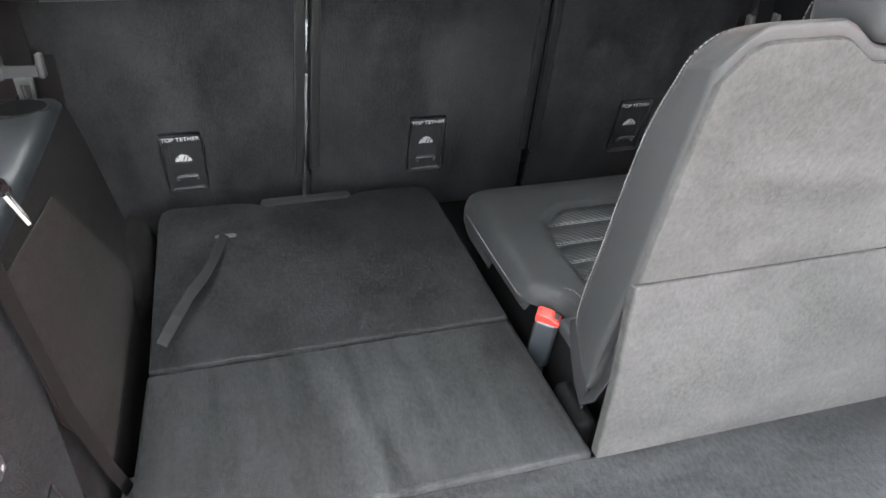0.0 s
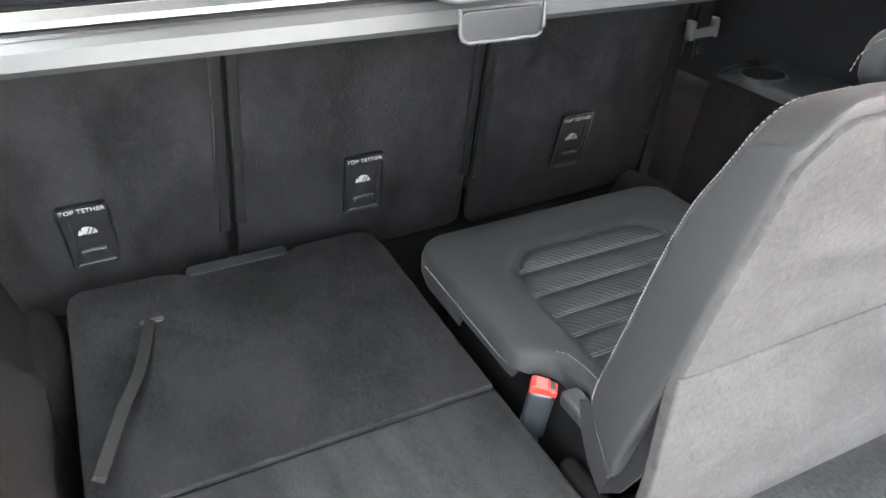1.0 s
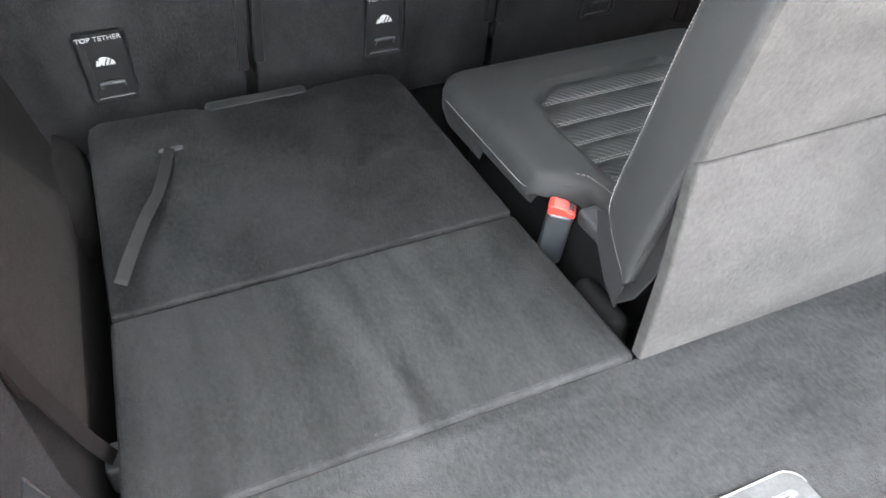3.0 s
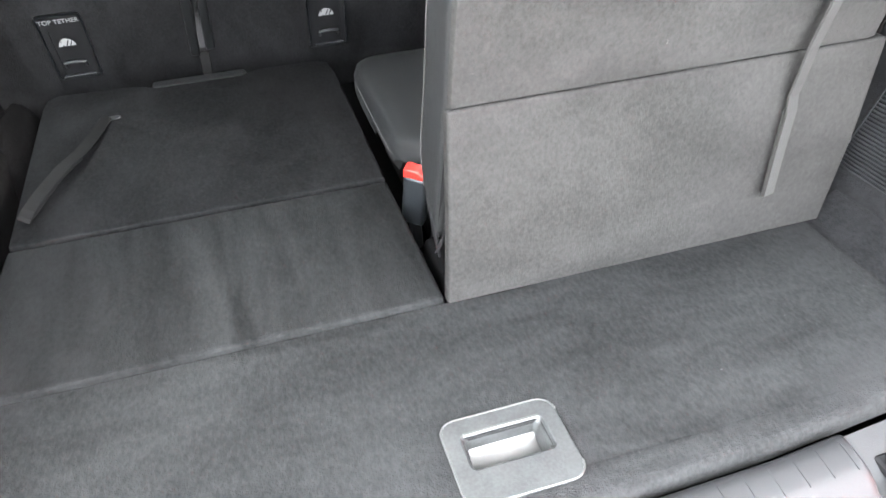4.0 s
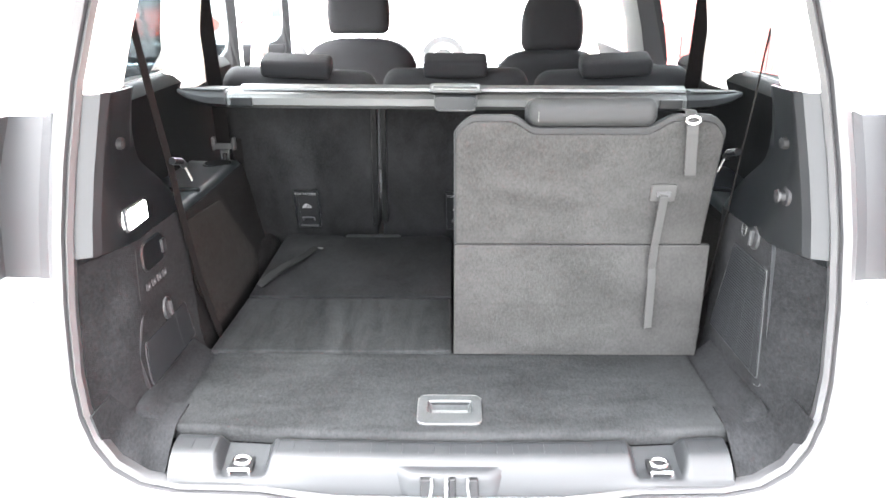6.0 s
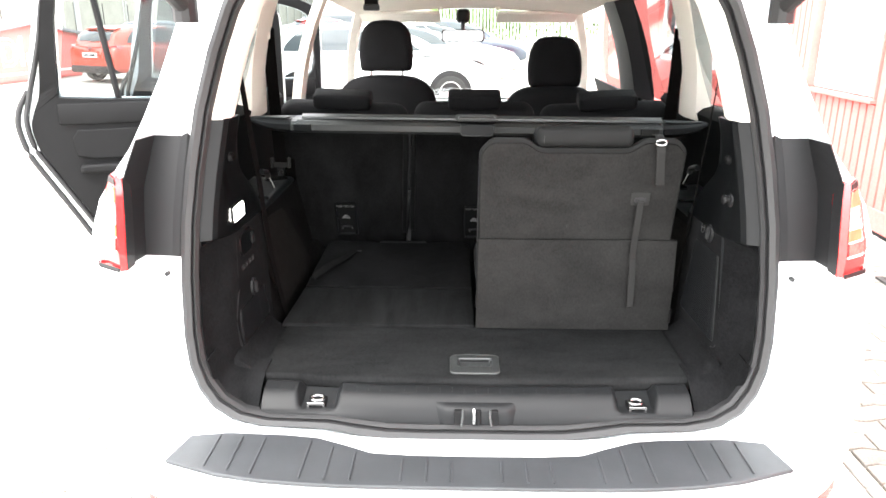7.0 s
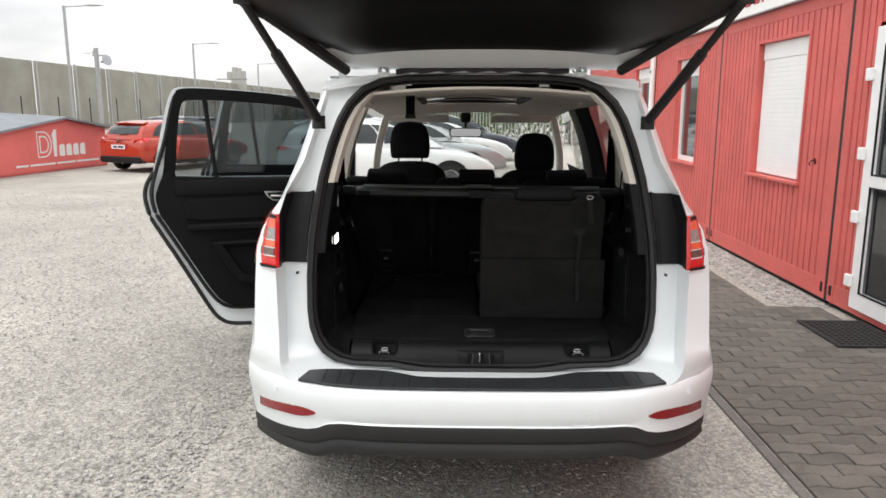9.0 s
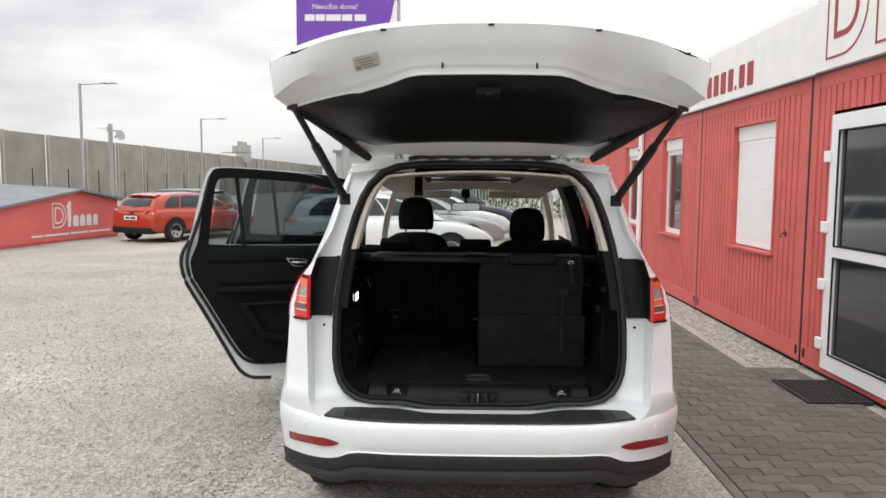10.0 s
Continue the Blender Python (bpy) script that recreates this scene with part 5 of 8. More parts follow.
for x in (-0.12, 0.12):
    part("trim_screw", moved(tube([(x * 1.35, 1.03, -0.004), (x * 1.35, 1.03, 0.02)], 0.004, 8), TG), M_RUBBER, tailgate)
part("pull_recess", moved(prism(rounded(-0.60, -0.46, 0.78, 0.84, 0.01, 2), 0.01, "z", -0.05), TG), M_BLACK, tailgate)
for s in (-1, 1):
    hb = box(s * 0.39 - 0.02, s * 0.39 + 0.02, 0.43, 0.49, 1.825, 1.845, 0.004)
    hg = part("hinge", hb, M_FLANGE, tailgate, "white painted hinge")
    part("hinge_arm", tube([(s * 0.375, 0.45, 1.835), (s * 0.375, 0.43, 1.858), (s * 0.385, 0.40, 1.868)], 0.008, 6), M_GALV, hg)
    part("hinge_arm", tube([(s * 0.405, 0.45, 1.835), (s * 0.405, 0.43, 1.858), (s * 0.395, 0.40, 1.868)], 0.008, 6), M_GALV, hg)
    foot, head_ = Vector((s * 0.635, 0.34, 1.655)), TG @ Vector((-s * 0.725, 0.80, -0.055))
    st = part("gas_strut", tube([foot, foot + (head_ - foot) * 0.62], 0.019, 12), M_RUBBER, tailgate, "black powered tailgate strut")
    part("strut_rod", tube([foot + (head_ - foot) * 0.60, head_], 0.013, 10), M_RUBBER, st)
    part("ball_joint", tube([foot - Vector((0, 0, 0.03)), foot + Vector((0, 0, 0.02))], 0.026, 10), M_RUBBER, st)
    part("ball_joint", tube([head_ - Vector((0, 0, 0.015)), head_ + Vector((0, 0, 0.03))], 0.024, 10), M_RUBBER, st)


# ============ the open side doors ============
def chaikin(pts, closed=True, rounds=2):
    """Corner-cutting: a polygon's line made smooth."""
    for _ in range(rounds):
        out = []
        n = len(pts)
        for i in range(n if closed else n - 1):
            p, q = pts[i], pts[(i + 1) % n]
            out += [tuple(a * 0.78 + b * 0.22 for a, b in zip(p, q)), tuple(a * 0.22 + b * 0.78 for a, b in zip(p, q))]
        pts = out if closed else pts[:1] + out + pts[-1:]
    return pts


def build_door(hx, hy, dx, dy, name, scale=1.0):
    """An opened side door; s runs from the hinge, b is towards its inner face."""
    k = math.hypot(dx, dy)
    dx, dy = dx / k, dy / k
    # inner face looks to the rear
    m = Matrix(((dx, -dy, 0, hx), (dy, dx, 0, hy), (0, 0, 1, 0), (0, 0, 0, 1)))
    outline = [(0.0, 0.30), (0.30, 0.265), (0.66, 0.275), (0.77, 0.295), (0.84, 0.35), (0.915, 0.49), (1.045, 0.745), (1.14, 0.92), (1.20, 1.03), (1.225, 1.16), (1.205, 1.24), (1.15, 1.31), (1.10, 1.52), (1.06, 1.68), (1.025, 1.79), (0.985, 1.835), (0.7, 1.825), (0.3, 1.79), (0.05, 1.70), (0.0, 1.60)]
    hole = [(0.06, 1.265), (0.30, 1.263), (0.5, 1.266), (0.60, 1.268), (0.70, 1.27), (0.80, 1.273), (0.9, 1.278), (0.96, 1.282), (1.01, 1.284), (1.02, 1.287), (1.022, 1.30), (1.015, 1.34), (1.0, 1.50), (0.985, 1.62), (0.965, 1.72), (0.94, 1.755), (0.7, 1.75), (0.3, 1.72), (0.09, 1.66), (0.06, 1.55)]
    outline, hole = chaikin(outline), chaikin(hole)
    shell = prism(outline, 0.05, "y", 0.0, hole=hole)
    for v in shell.verts:
        bow = 0.05 * (1 - ((v.co.z - 0.85) / 0.6) ** 2) if v.co.z < 1.4 else -0.10 * ((v.co.z - 1.28) / 0.55)
        v.co.y += -bow if v.co.z < 1.3 else bow * -1.0
    d = part(name, moved(shell, m), M_PAINT, car, "opened side door with black lining")
    def lean(bm):
        for v in bm.verts:
            if v.co.z > 1.3:
                v.co.y += 0.10 * ((v.co.z - 1.28) / 0.55)
        return bm
    def put(nm, bm, mat_, lab="", smooth=False):
        return part(nm, moved(lean(bm), m), mat_, d, lab, smooth)
    inn = [(0.03, 0.43), (0.30, 0.425), (0.62, 0.42), (0.72, 0.43), (0.79, 0.47), (0.86, 0.57), (0.985, 0.80), (1.082, 0.975), (1.130, 1.055), (1.150, 1.16), (1.122, 1.235), (1.092, 1.30), (1.060, 1.52), (1.026, 1.68), (1.000, 1.775), (0.978, 1.826), (0.7, 1.817), (0.3, 1.784), (0.05, 1.70), (0.02, 1.60)]
    put("lining", prism(chaikin(inn), 0.06, "y", 0.048, hole=hole, r=0.0), M_DOORBLACK, "black plastic door lining")
    # belt and top frame in matt black
    put("waist_trim", box(0.06, 1.03, 0.10, 0.125, 1.165, 1.262, 0.01), M_DOORBLACK, "", True)
    put("fabric_insert", prism([(0.12, 1.005), (0.9, 1.005), (0.975, 1.02), (0.985, 1.10), (0.96, 1.14), (0.12, 1.15)], 0.016, "y", 0.106, r=0.005), M_DOORBLACK)
    put("armrest", prism([(0.10, 0.93), (0.97, 0.945), (0.965, 0.985), (0.10, 0.985)], 0.055, "y", 0.105, r=0.014, seg=3), M_DOORBLACK)
    put("door_pocket", prism([(0.10, 0.58), (0.55, 0.57), (0.68, 0.60), (0.80, 0.80), (0.83, 0.87), (0.10, 0.87)], 0.05, "y", 0.105, r=0.012, seg=2, hole=[(0.16, 0.63), (0.53, 0.62), (0.64, 0.65), (0.74, 0.81), (0.76, 0.84), (0.16, 0.84)]), M_DOORBLACK)
    hb = put("handle_bezel", prism([(0.335, 1.150), (0.345, 1.125), (0.385, 1.112), (0.44, 1.118), (0.475, 1.150), (0.490, 1.180), (0.40, 1.178), (0.345, 1.170)], 0.016, "y", 0.12, hole=[(0.347, 1.149), (0.353, 1.132), (0.388, 1.122), (0.435, 1.128), (0.463, 1.152), (0.470, 1.170), (0.40, 1.168), (0.352, 1.162)]), M_CHROME, "bright chrome handle surround")
    put("inner_handle", tube([(0.35, 0.142, 1.142), (0.40, 0.148, 1.146), (0.45, 0.140, 1.150)], 0.009, 8), M_CHROME, "chrome pull handle")
    edge = [(0.30, 0.405), (0.62, 0.40), (0.735, 0.41), (0.81, 0.455), (0.88, 0.56), (1.005, 0.79), (1.102, 0.965), (1.152, 1.05), (1.172, 1.16), (1.160, 1.24), (1.065, 1.52), (1.03, 1.67), (1.0, 1.77), (0.965, 1.808), (0.7, 1.80), (0.3, 1.768), (0.05, 1.69)]
    put("edge_seal", tube([(a, 0.062, b) for a, b in chaikin(edge, False)], 0.012, 8), M_RUBBER, "", True)
    put("outer_seal", tube([(a, 0.046, b) for a, b in chaikin([(0.60, 0.285), (0.70, 0.29), (0.765, 0.305), (0.83, 0.36), (0.905, 0.50), (1.035, 0.752), (1.13, 0.925), (1.188, 1.035), (1.212, 1.16), (1.195, 1.24), (1.145, 1.315)], False)], 0.013, 8), M_RUBBER, "", True)
    pn = sheet([[(a, 0.03, b) for a in (0.05, 0.4, 0.7, 1.03)] for b in (1.25, 1.45, 1.6, 1.765)])
    # trim the pane to the frame's slope
    for v in pn.verts:
        if v.co.x > 0.9:
            v.co.x -= 0.10 * max(0, (v.co.z - 1.25) / 0.5)
        v.co.z -= 0.04 * max(0, 0.5 - v.co.x) if v.co.z > 1.7 else 0
    put("pane", pn, M_TINT, "tinted door glass")
    put("window_divider", tube([(0.775, 0.045, 1.262), (0.80, 0.045, 1.50), (0.825, 0.045, 1.755)], 0.014, 8), M_BLACK, "black window divider bar", True)
    for z in (0.60, 1.05):
        put("hinge", box(-0.05, 0.02, 0.0, 0.05, z, z + 0.09, 0.006), M_FLANGE)
    put("lock", box(1.115, 1.13, 0.03, 0.05, 1.02, 1.06, 0.002, 1), M_GALV)
    return d


build_door(-0.93, 2.45, -0.934, -0.356, "rear_side_door")
build_door(-0.93, 3.50, -0.95, -0.30, "front_side_door")

# ============ load space: sill, floor, side linings ============
def sill_inner(x):
    """Where the sill cover ends and the boot carpet begins."""
    return lerp([(0, 0.318), (0.25, 0.322), (0.42, 0.335), (0.525, 0.342), (0.60, 0.350)], abs(x))


def build_sill():
    th = thing("sill_trim", "grey plastic load sill cover with moulded ribs", "sill trim")

    def low(x):
        return lerp([(0, 0.0), (0.2, 0.002), (0.29, 0.012), (0.36, 0.024), (0.55, 0.03)], abs(x))

    def section(y, x):
        return lerp([(0.238, 0.700 + low(x)), (0.2405, 0.718 + low(x) * 0.6), (0.252, 0.740), (0.262, 0.752), (0.276, 0.764), (0.290, 0.7715), (0.310, 0.7745), (0.332, 0.7765), (0.342, 0.774), (0.349, 0.765), (0.352, 0.715)], y)

    def smooth_(v):
        v = max(0.0, min(1.0, v))
        return v * v * (3 - 2 * v)

    # one moulding: a ledge with two sunk beds for the lashing eyes
    ys = [0.238, 0.2405, 0.246, 0.252, 0.257, 0.262, 0.269, 0.276, 0.283, 0.290, 0.300, 0.310, 0.321, 0.332, 0.338, 0.342, 0.346, 0.349, 0.352]
    rows = []
    n = 210
    for k in range(n + 1):
        x = -0.525 + 1.05 * k / n
        side = 0.385 if x > 0 else -0.380
        bed = 1 - smooth_((abs(x - side) - 0.038) / 0.016)
        end = smooth_((0.525 - abs(x)) / 0.010)
        row = []
        for y in ys:
            z = section(y, x)
            zb = min(z, lerp([(0.24, 0.7385), (0.290, 0.7400), (0.352, 0.7560)], y))
            z = z + (zb - z) * bed
            squeeze = (sill_inner(x) - 0.238) / (0.352 - 0.238)
            row.append((x, 0.238 + (y - 0.238) * squeeze, 0.715 + (z - 0.715) * (0.35 + 0.65 * end) if z > 0.715 else z))
        rows.append(row)
    led = part("ledge", sheet(rows), M_GREYTRIM, th, smooth=True)
    for a, b in ((-0.515, -0.445), (-0.318, 0.322), (0.445, 0.515)):
        m_ = max(2, int((b - a) / 0.028))
        for k in range(m_ + 1):
            x = a + (b - a) * k / m_
            part("rib", loft([[(x - 0.0009, y, z - 0.001), (x + 0.0009, y, z - 0.001), (x + 0.0005, y, z + 0.0006), (x - 0.0005, y, z + 0.0006)] for y, z in ((0.238 + (v - 0.238) * (sill_inner(x) - 0.238) / 0.114, w) for v, w in ((0.292, 0.7720), (0.310, 0.7745), (0.332, 0.7765)))]), M_GREYTRIM, led)
    rows = []
    for k in range(-18, 19):
        x = 0.545 * k / 18
        drop = low(x)
        rows.append([(x, 0.352, 0.700 + drop * 0.2), (x, 0.285, 0.702 + drop * 0.5), (x, 0.236, 0.70 + drop), (x, 0.236, 0.685 + drop)])
    part("apron", sheet(rows, thick=0.004), M_GREYTRIM, th, smooth=True)
    # latch guide: a swelling with two slots and the striker
    lat = part("latch_guide", loft([[(x0_ - 0.035, 0.262, z), (x1_ + 0.035, 0.262, z), (x1_ + 0.008, y + 0.004, z), (x1_ - 0.006, y, z), (x0_ + 0.006, y, z), (x0_ - 0.008, y + 0.004, z)] for x0_, x1_, y, z in ((-0.078, 0.082, 0.236, 0.704), (-0.076, 0.080, 0.234, 0.722), (-0.073, 0.077, 0.236, 0.742), (-0.070, 0.074, 0.242, 0.752), (-0.066, 0.070, 0.252, 0.757))]), M_GREYTRIM, th, "grey latch guide with a steel striker", smooth=True)
    for a, b, e in ((-0.052, -0.034, 1), (0.038, 0.056, -1)):
        part("guide_slot", prism([(a, 0.712), (b, 0.712), (b + 0.003 * e, 0.750), (a + 0.001 * e, 0.750)], 0.012, "y", 0.2290, r=0.002, seg=1), M_DOORBLACK, lat)
        part("slot_rim", tube([(b if e > 0 else a, 0.2300, 0.710), ((b if e > 0 else a) + 0.004 * e, 0.230, 0.735), ((b if e > 0 else a) + 0.003 * e, 0.232, 0.752)], 0.003, 6), M_SILVER, lat, smooth=True)
    part("striker", tube([(-0.004, 0.232, 0.712), (-0.004, 0.222, 0.722), (-0.004, 0.222, 0.745), (-0.004, 0.234, 0.753)], 0.0032, 8), M_CHROME, lat, smooth=True)
    part("catch", box(0.001, 0.013, 0.228, 0.238, 0.712, 0.752, 0.002, 1), M_DOORBLACK, lat)


build_sill()


def build_lash_loop(x):
    th = thing("lashing_loop", "chromed steel lashing eye in the load sill", "lashing eye", "lashing eyes in the sill")
    part("base", box(x - 0.023, x + 0.023, 0.260, 0.304, 0.730, 0.7475, 0.005), M_DOORBLACK, th)
    pts = [(x + 0.015 * math.cos(t), 0.284 + 0.010 * math.sin(t), 0.7500 + 0.002 * math.sin(t)) for t in [2 * math.pi * k / 18 for k in range(19)]]
    part("eye", tube(pts, 0.0034, 8), M_CHROME, th)
    part("clip", prism(rounded(x - 0.021, x + 0.021, 0.734, 0.7515, 0.003, 3), 0.005, "y", 0.2555, r=0.001, seg=1, hole=rounded(x - 0.016, x + 0.016, 0.7365, 0.7455, 0.002, 3)), M_CHROME, th, "chromed clip")


build_lash_loop(-0.385)
build_lash_loop(0.388)


def build_floor_board():
    th = thing("load_floor", "charcoal carpeted boot floor board", "boot floor")
    # four fields round the handle's well, and the bowed rear edge
    bm = box(-0.537, -0.042, 0.362, 0.6385, 0.753, 0.783)
    for a, b, c, d in ((0.044, 0.537, 0.362, 0.6385), (-0.042, 0.044, 0.432, 0.6385), (-0.042, 0.044, 0.362, 0.392)):
        bm = box(a, b, c, d, 0.753, 0.783, bm=bm)
    part("board", bm, M_CARPET, th)
    rows = []
    for k in range(41):
        x = -0.5365 + 1.073 * k / 40
        e = sill_inner(x) + 0.003
        rows.append([(x, e + 0.003, 0.752), (x, e, 0.770), (x, e + 0.002, 0.778), (x, e + 0.007, 0.782), (x, e + 0.013, 0.783), (x, 0.3625, 0.783)])
    part("rolled_edge", sheet(rows), M_CARPET, th, smooth=True)
    h = part("lift_handle", prism(rounded(-0.063, 0.064, 0.350, 0.455, 0.018, 5), 0.005, "z", 0.7825, r=0.0018, seg=2, hole=rounded(-0.044, 0.046, 0.390, 0.434, 0.006, 5)), M_HANDLE, th, "worn silver plastic lift handle")
    part("rim_line", tube([(x, y, 0.7872) for x, y in rounded(-0.0625, 0.0635, 0.3505, 0.4545, 0.018, 5)], 0.0012, 5), M_SILVER, h, smooth=True)
    part("cup_wall", sheet([[(x, y, z) for x, y in rounded(-0.044 + i_, 0.046 - i_, 0.390 + i_, 0.434 - i_ * 0.6, 0.006, 5)] for z, i_ in ((0.7870, -0.0005), (0.7800, 0.003), (0.7600, 0.007), (0.7570, 0.009))], close=True), M_HANDLE, h)
    part("cup_floor", sheet([[(x, y, 0.7585 + 0.010 * max(0.0, (y - 0.412) / 0.02) ** 2) for x in (-0.036, -0.01, 0.015, 0.038)] for y in (0.396, 0.404, 0.412, 0.418, 0.424, 0.430)]), M_SILVER, h, "bright worn cup", smooth=True)
    part("pull_lip", tube([(-0.040, 0.4335, 0.7865), (0.001, 0.4335, 0.7872), (0.042, 0.4335, 0.7865)], 0.0022, 6), M_SILVER, h, smooth=True)


build_floor_board()


def build_under_floor():
    th = thing("boot_tub", "tub under the boot floor, coloured black as unlit", "boot tub")
    # tub and steps take the unlit black, so the seat gaps stay dark
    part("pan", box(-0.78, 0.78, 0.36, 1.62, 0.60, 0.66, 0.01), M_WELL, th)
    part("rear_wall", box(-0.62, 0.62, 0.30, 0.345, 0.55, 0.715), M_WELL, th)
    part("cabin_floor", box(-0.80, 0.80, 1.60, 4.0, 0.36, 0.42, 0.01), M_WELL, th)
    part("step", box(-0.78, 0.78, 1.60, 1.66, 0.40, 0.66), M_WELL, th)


build_under_floor()


def flank_x(y, z):
    """Half the width between the felt flanks beside the tailgate opening."""
    base = seal_y(z) + 0.012
    t = max(0.0, min(1.0, (y - base) / (0.70 - base)))
    p = 0.262 + 0.438 * t
    x = lerp([(0.30, 0.640), (0.36, 0.622), (0.42, 0.607), (0.70, 0.600)], p) + lerp([(0.76, -0.012), (0.80, 0.0), (1.12, 0.006), (1.30, 0.012)], z)
    w = max(0.0, 1 - t * 4.0)
    return x * (1 - w) + min(seal_x(max(z, 0.74)) - 0.024, 0.66) * w


def build_side(s):
    """The lining of one flank of the load space: felt below, plastic above, a tray with a cup hole ahead."""
    th = thing("side_lining", "charcoal felt and plastic lining of the load space flank", "side lining", "load space linings")
    # rear block, beside the opening
    def rx(y, z):
        x = lerp([(0.30, 0.640), (0.36, 0.622), (0.42, 0.607), (0.70, 0.600)], y)
        return x + lerp([(0.76, -0.012), (0.80, 0.0), (1.12, 0.006), (1.30, 0.012), (1.5, -0.01), (1.8, -0.12)], z)
    zs = [0.76, 0.785, 0.82, 0.9, 1.0, 1.08, 1.12]
    ysr = [0.262, 0.285, 0.31, 0.34, 0.38, 0.43, 0.5, 0.58, 0.64, 0.68, 0.70]
    def edge_y(y, z):
        base = seal_y(z) + 0.012
        return base + (y - 0.262) / (0.70 - 0.262) * (0.70 - base)
    def edge_x(y, z):
        t = (y - 0.262) / (0.70 - 0.262)
        w = max(0.0, 1 - t * 4.0)
        xs = min(seal_x(max(z, 0.74)) - 0.024, 0.66)
        return rx(y, z) * (1 - w) + xs * w
    felt = sheet([[(s * edge_x(y, z), edge_y(y, z), z) for y in ysr] for z in zs], thick=0.006)
    part("rear_felt", felt, M_SIDECARPET, th, "charcoal felt rear flank", smooth=True)
    up = [1.12, 1.14, 1.16, 1.18, 1.20, 1.22, 1.24, 1.255, 1.27, 1.29, 1.33, 1.38, 1.405]

    def front(z):
        return lerp([(1.10, 0.70), (1.15, 0.655), (1.19, 0.61), (1.225, 0.56), (1.255, 0.515), (1.28, 0.495), (1.33, 0.495), (1.40, 0.520), (1.405, 0.522)], z)

    def plastic(y, z):
        t = (y - 0.262) / (0.70 - 0.262)
        base = seal_y(z) + 0.012
        return base + (front(z) - base) * t
    rows_ = []
    for z in up:
        row = [(s * (edge_x(y, z) - 0.003), plastic(y, z), z) for y in ysr]
        # turns outward at its front edge into the hollow beside the seat
        row += [(s * 0.606, front(z) + 0.012, z), (s * 0.622, front(z) + 0.026, z - 0.002), (s * 0.66, front(z) + 0.05, z - 0.004), (s * 0.80, front(z) + 0.10, z - 0.008)]
        rows_.append(row)
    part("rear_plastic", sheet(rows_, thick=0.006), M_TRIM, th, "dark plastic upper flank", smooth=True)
    # front face of the rear block closes towards the recess
    # felt sweeping from the flank down to the sill
    rows = []
    for k, ya_ in ((0.0, 0.42), (0.0, 0.37), (0.06, 0.345), (0.30, 0.320), (0.65, 0.29), (1.0, 0.255)):
        rows.append([(s * x, ya_ + e, z) for x, e, z in ((0.528, 0.0, 0.7825 - 0.062 * k), (0.545, -0.002 * k, 0.7822 - 0.058 * k), (0.57, -0.004 * k, 0.784 - 0.050 * k), (0.60, -0.002, 0.792 - 0.036 * k), (0.625, 0.0, 0.812 - 0.022 * k), (0.640, 0.0, 0.86))])
    part("corner_felt", sheet(rows, thick=0.004), M_SIDECARPET, th, smooth=True)
    # padded ledge between the floor and the flank, ending short of the sill
    sec = [(0.529, 0.772), (0.533, 0.780), (0.541, 0.7775), (0.549, 0.779), (0.562, 0.7865), (0.578, 0.799), (0.590, 0.811), (0.599, 0.817), (0.608, 0.818)]
    rows = [[(s * 0.57, 0.357, 0.772)] * len(sec)]
    for y, k in ((0.358, 0.55), (0.361, 0.86), (0.368, 0.98), (0.40, 1.0), (0.46, 1.03), (0.52, 0.99), (0.58, 1.02), (0.63, 1.0), (0.655, 0.98)):
        rows.append([(s * x, y + 0.10 * max(0.0, 0.60 - x) * (1 if y < 0.45 else 0), 0.775 + (z - 0.775) * k) for x, z in sec])
    part("felt_ledge", sheet(rows), M_SIDECARPET, th, "charcoal felt ledge along the floor", smooth=True)
    part("block_return", sheet([[(s * x, y, z) for x, y in ((0.603 + 0.0, 0.699), (0.64, 0.715), (0.80, 0.72))] for z in (0.70, 0.9, 1.0, 1.09)], thick=0.004), M_TRIM, th, smooth=True)
    # grey edging of the pillar and cream pillar above
    part("pillar_edge", sheet([[(s * (seal_x(z) - 0.022 - a), seal_y(z) + b, z) for a, b in ((-0.004, 0.004), (0.012, 0.006), (0.034, 0.016), (0.040, 0.035))] for z in (1.135, 1.2, 1.28, 1.36, 1.412)], thick=0.003), M_GREYTRIM, th, "grey edge trim of the pillar", smooth=True)
    rows = []
    for z in (1.412, 1.50, 1.58, 1.66, 1.72, 1.76, 1.785):
        a = seal_x(z) - 0.022
        wide = lerp([(1.43, 0.0), (1.6, 0.0), (1.785, 0.0)], z)
        rows.append([(s * a, seal_y(z) + 0.004, z), (s * (a - 0.030), seal_y(z) + 0.012, z), (s * (a - 0.040), seal_y(z) + 0.05, z), (s * (a - 0.030), seal_y(z) + 0.105, z), (s * (a + 0.01), seal_y(z) + 0.135, z + 0.01)])
    rows.append([(s * 0.40, seal_y(1.80) + 0.004, 1.796), (s * 0.40, seal_y(1.8) + 0.03, 1.782), (s * 0.40, 0.50, 1.786), (s * 0.42, 0.56, 1.795), (s * 0.45, 0.62, 1.80)])
    part("pillar_lining", sheet(rows, thick=0.004), M_HEADLINER, th, "cream pillar lining", smooth=True)
    # recess ahead: slanting felt wall, tray and plastic upper wall
    def wx(z, y):
        return lerp([(0.66, 0.575), (0.80, 0.588), (1.03, 0.635), (1.07, 0.65)], z) + 0.02 * max(0, (y - 1.15))
    ahead = -0.095 if s > 0 else -0.01

    def fy(y):
        """The trays end at different places on the two sides."""
        return y + ahead * ease((y - 0.95) / 0.4)
    wy = [0.70, 0.80, 0.9, 1.0, 1.1, 1.2, 1.3, 1.35]
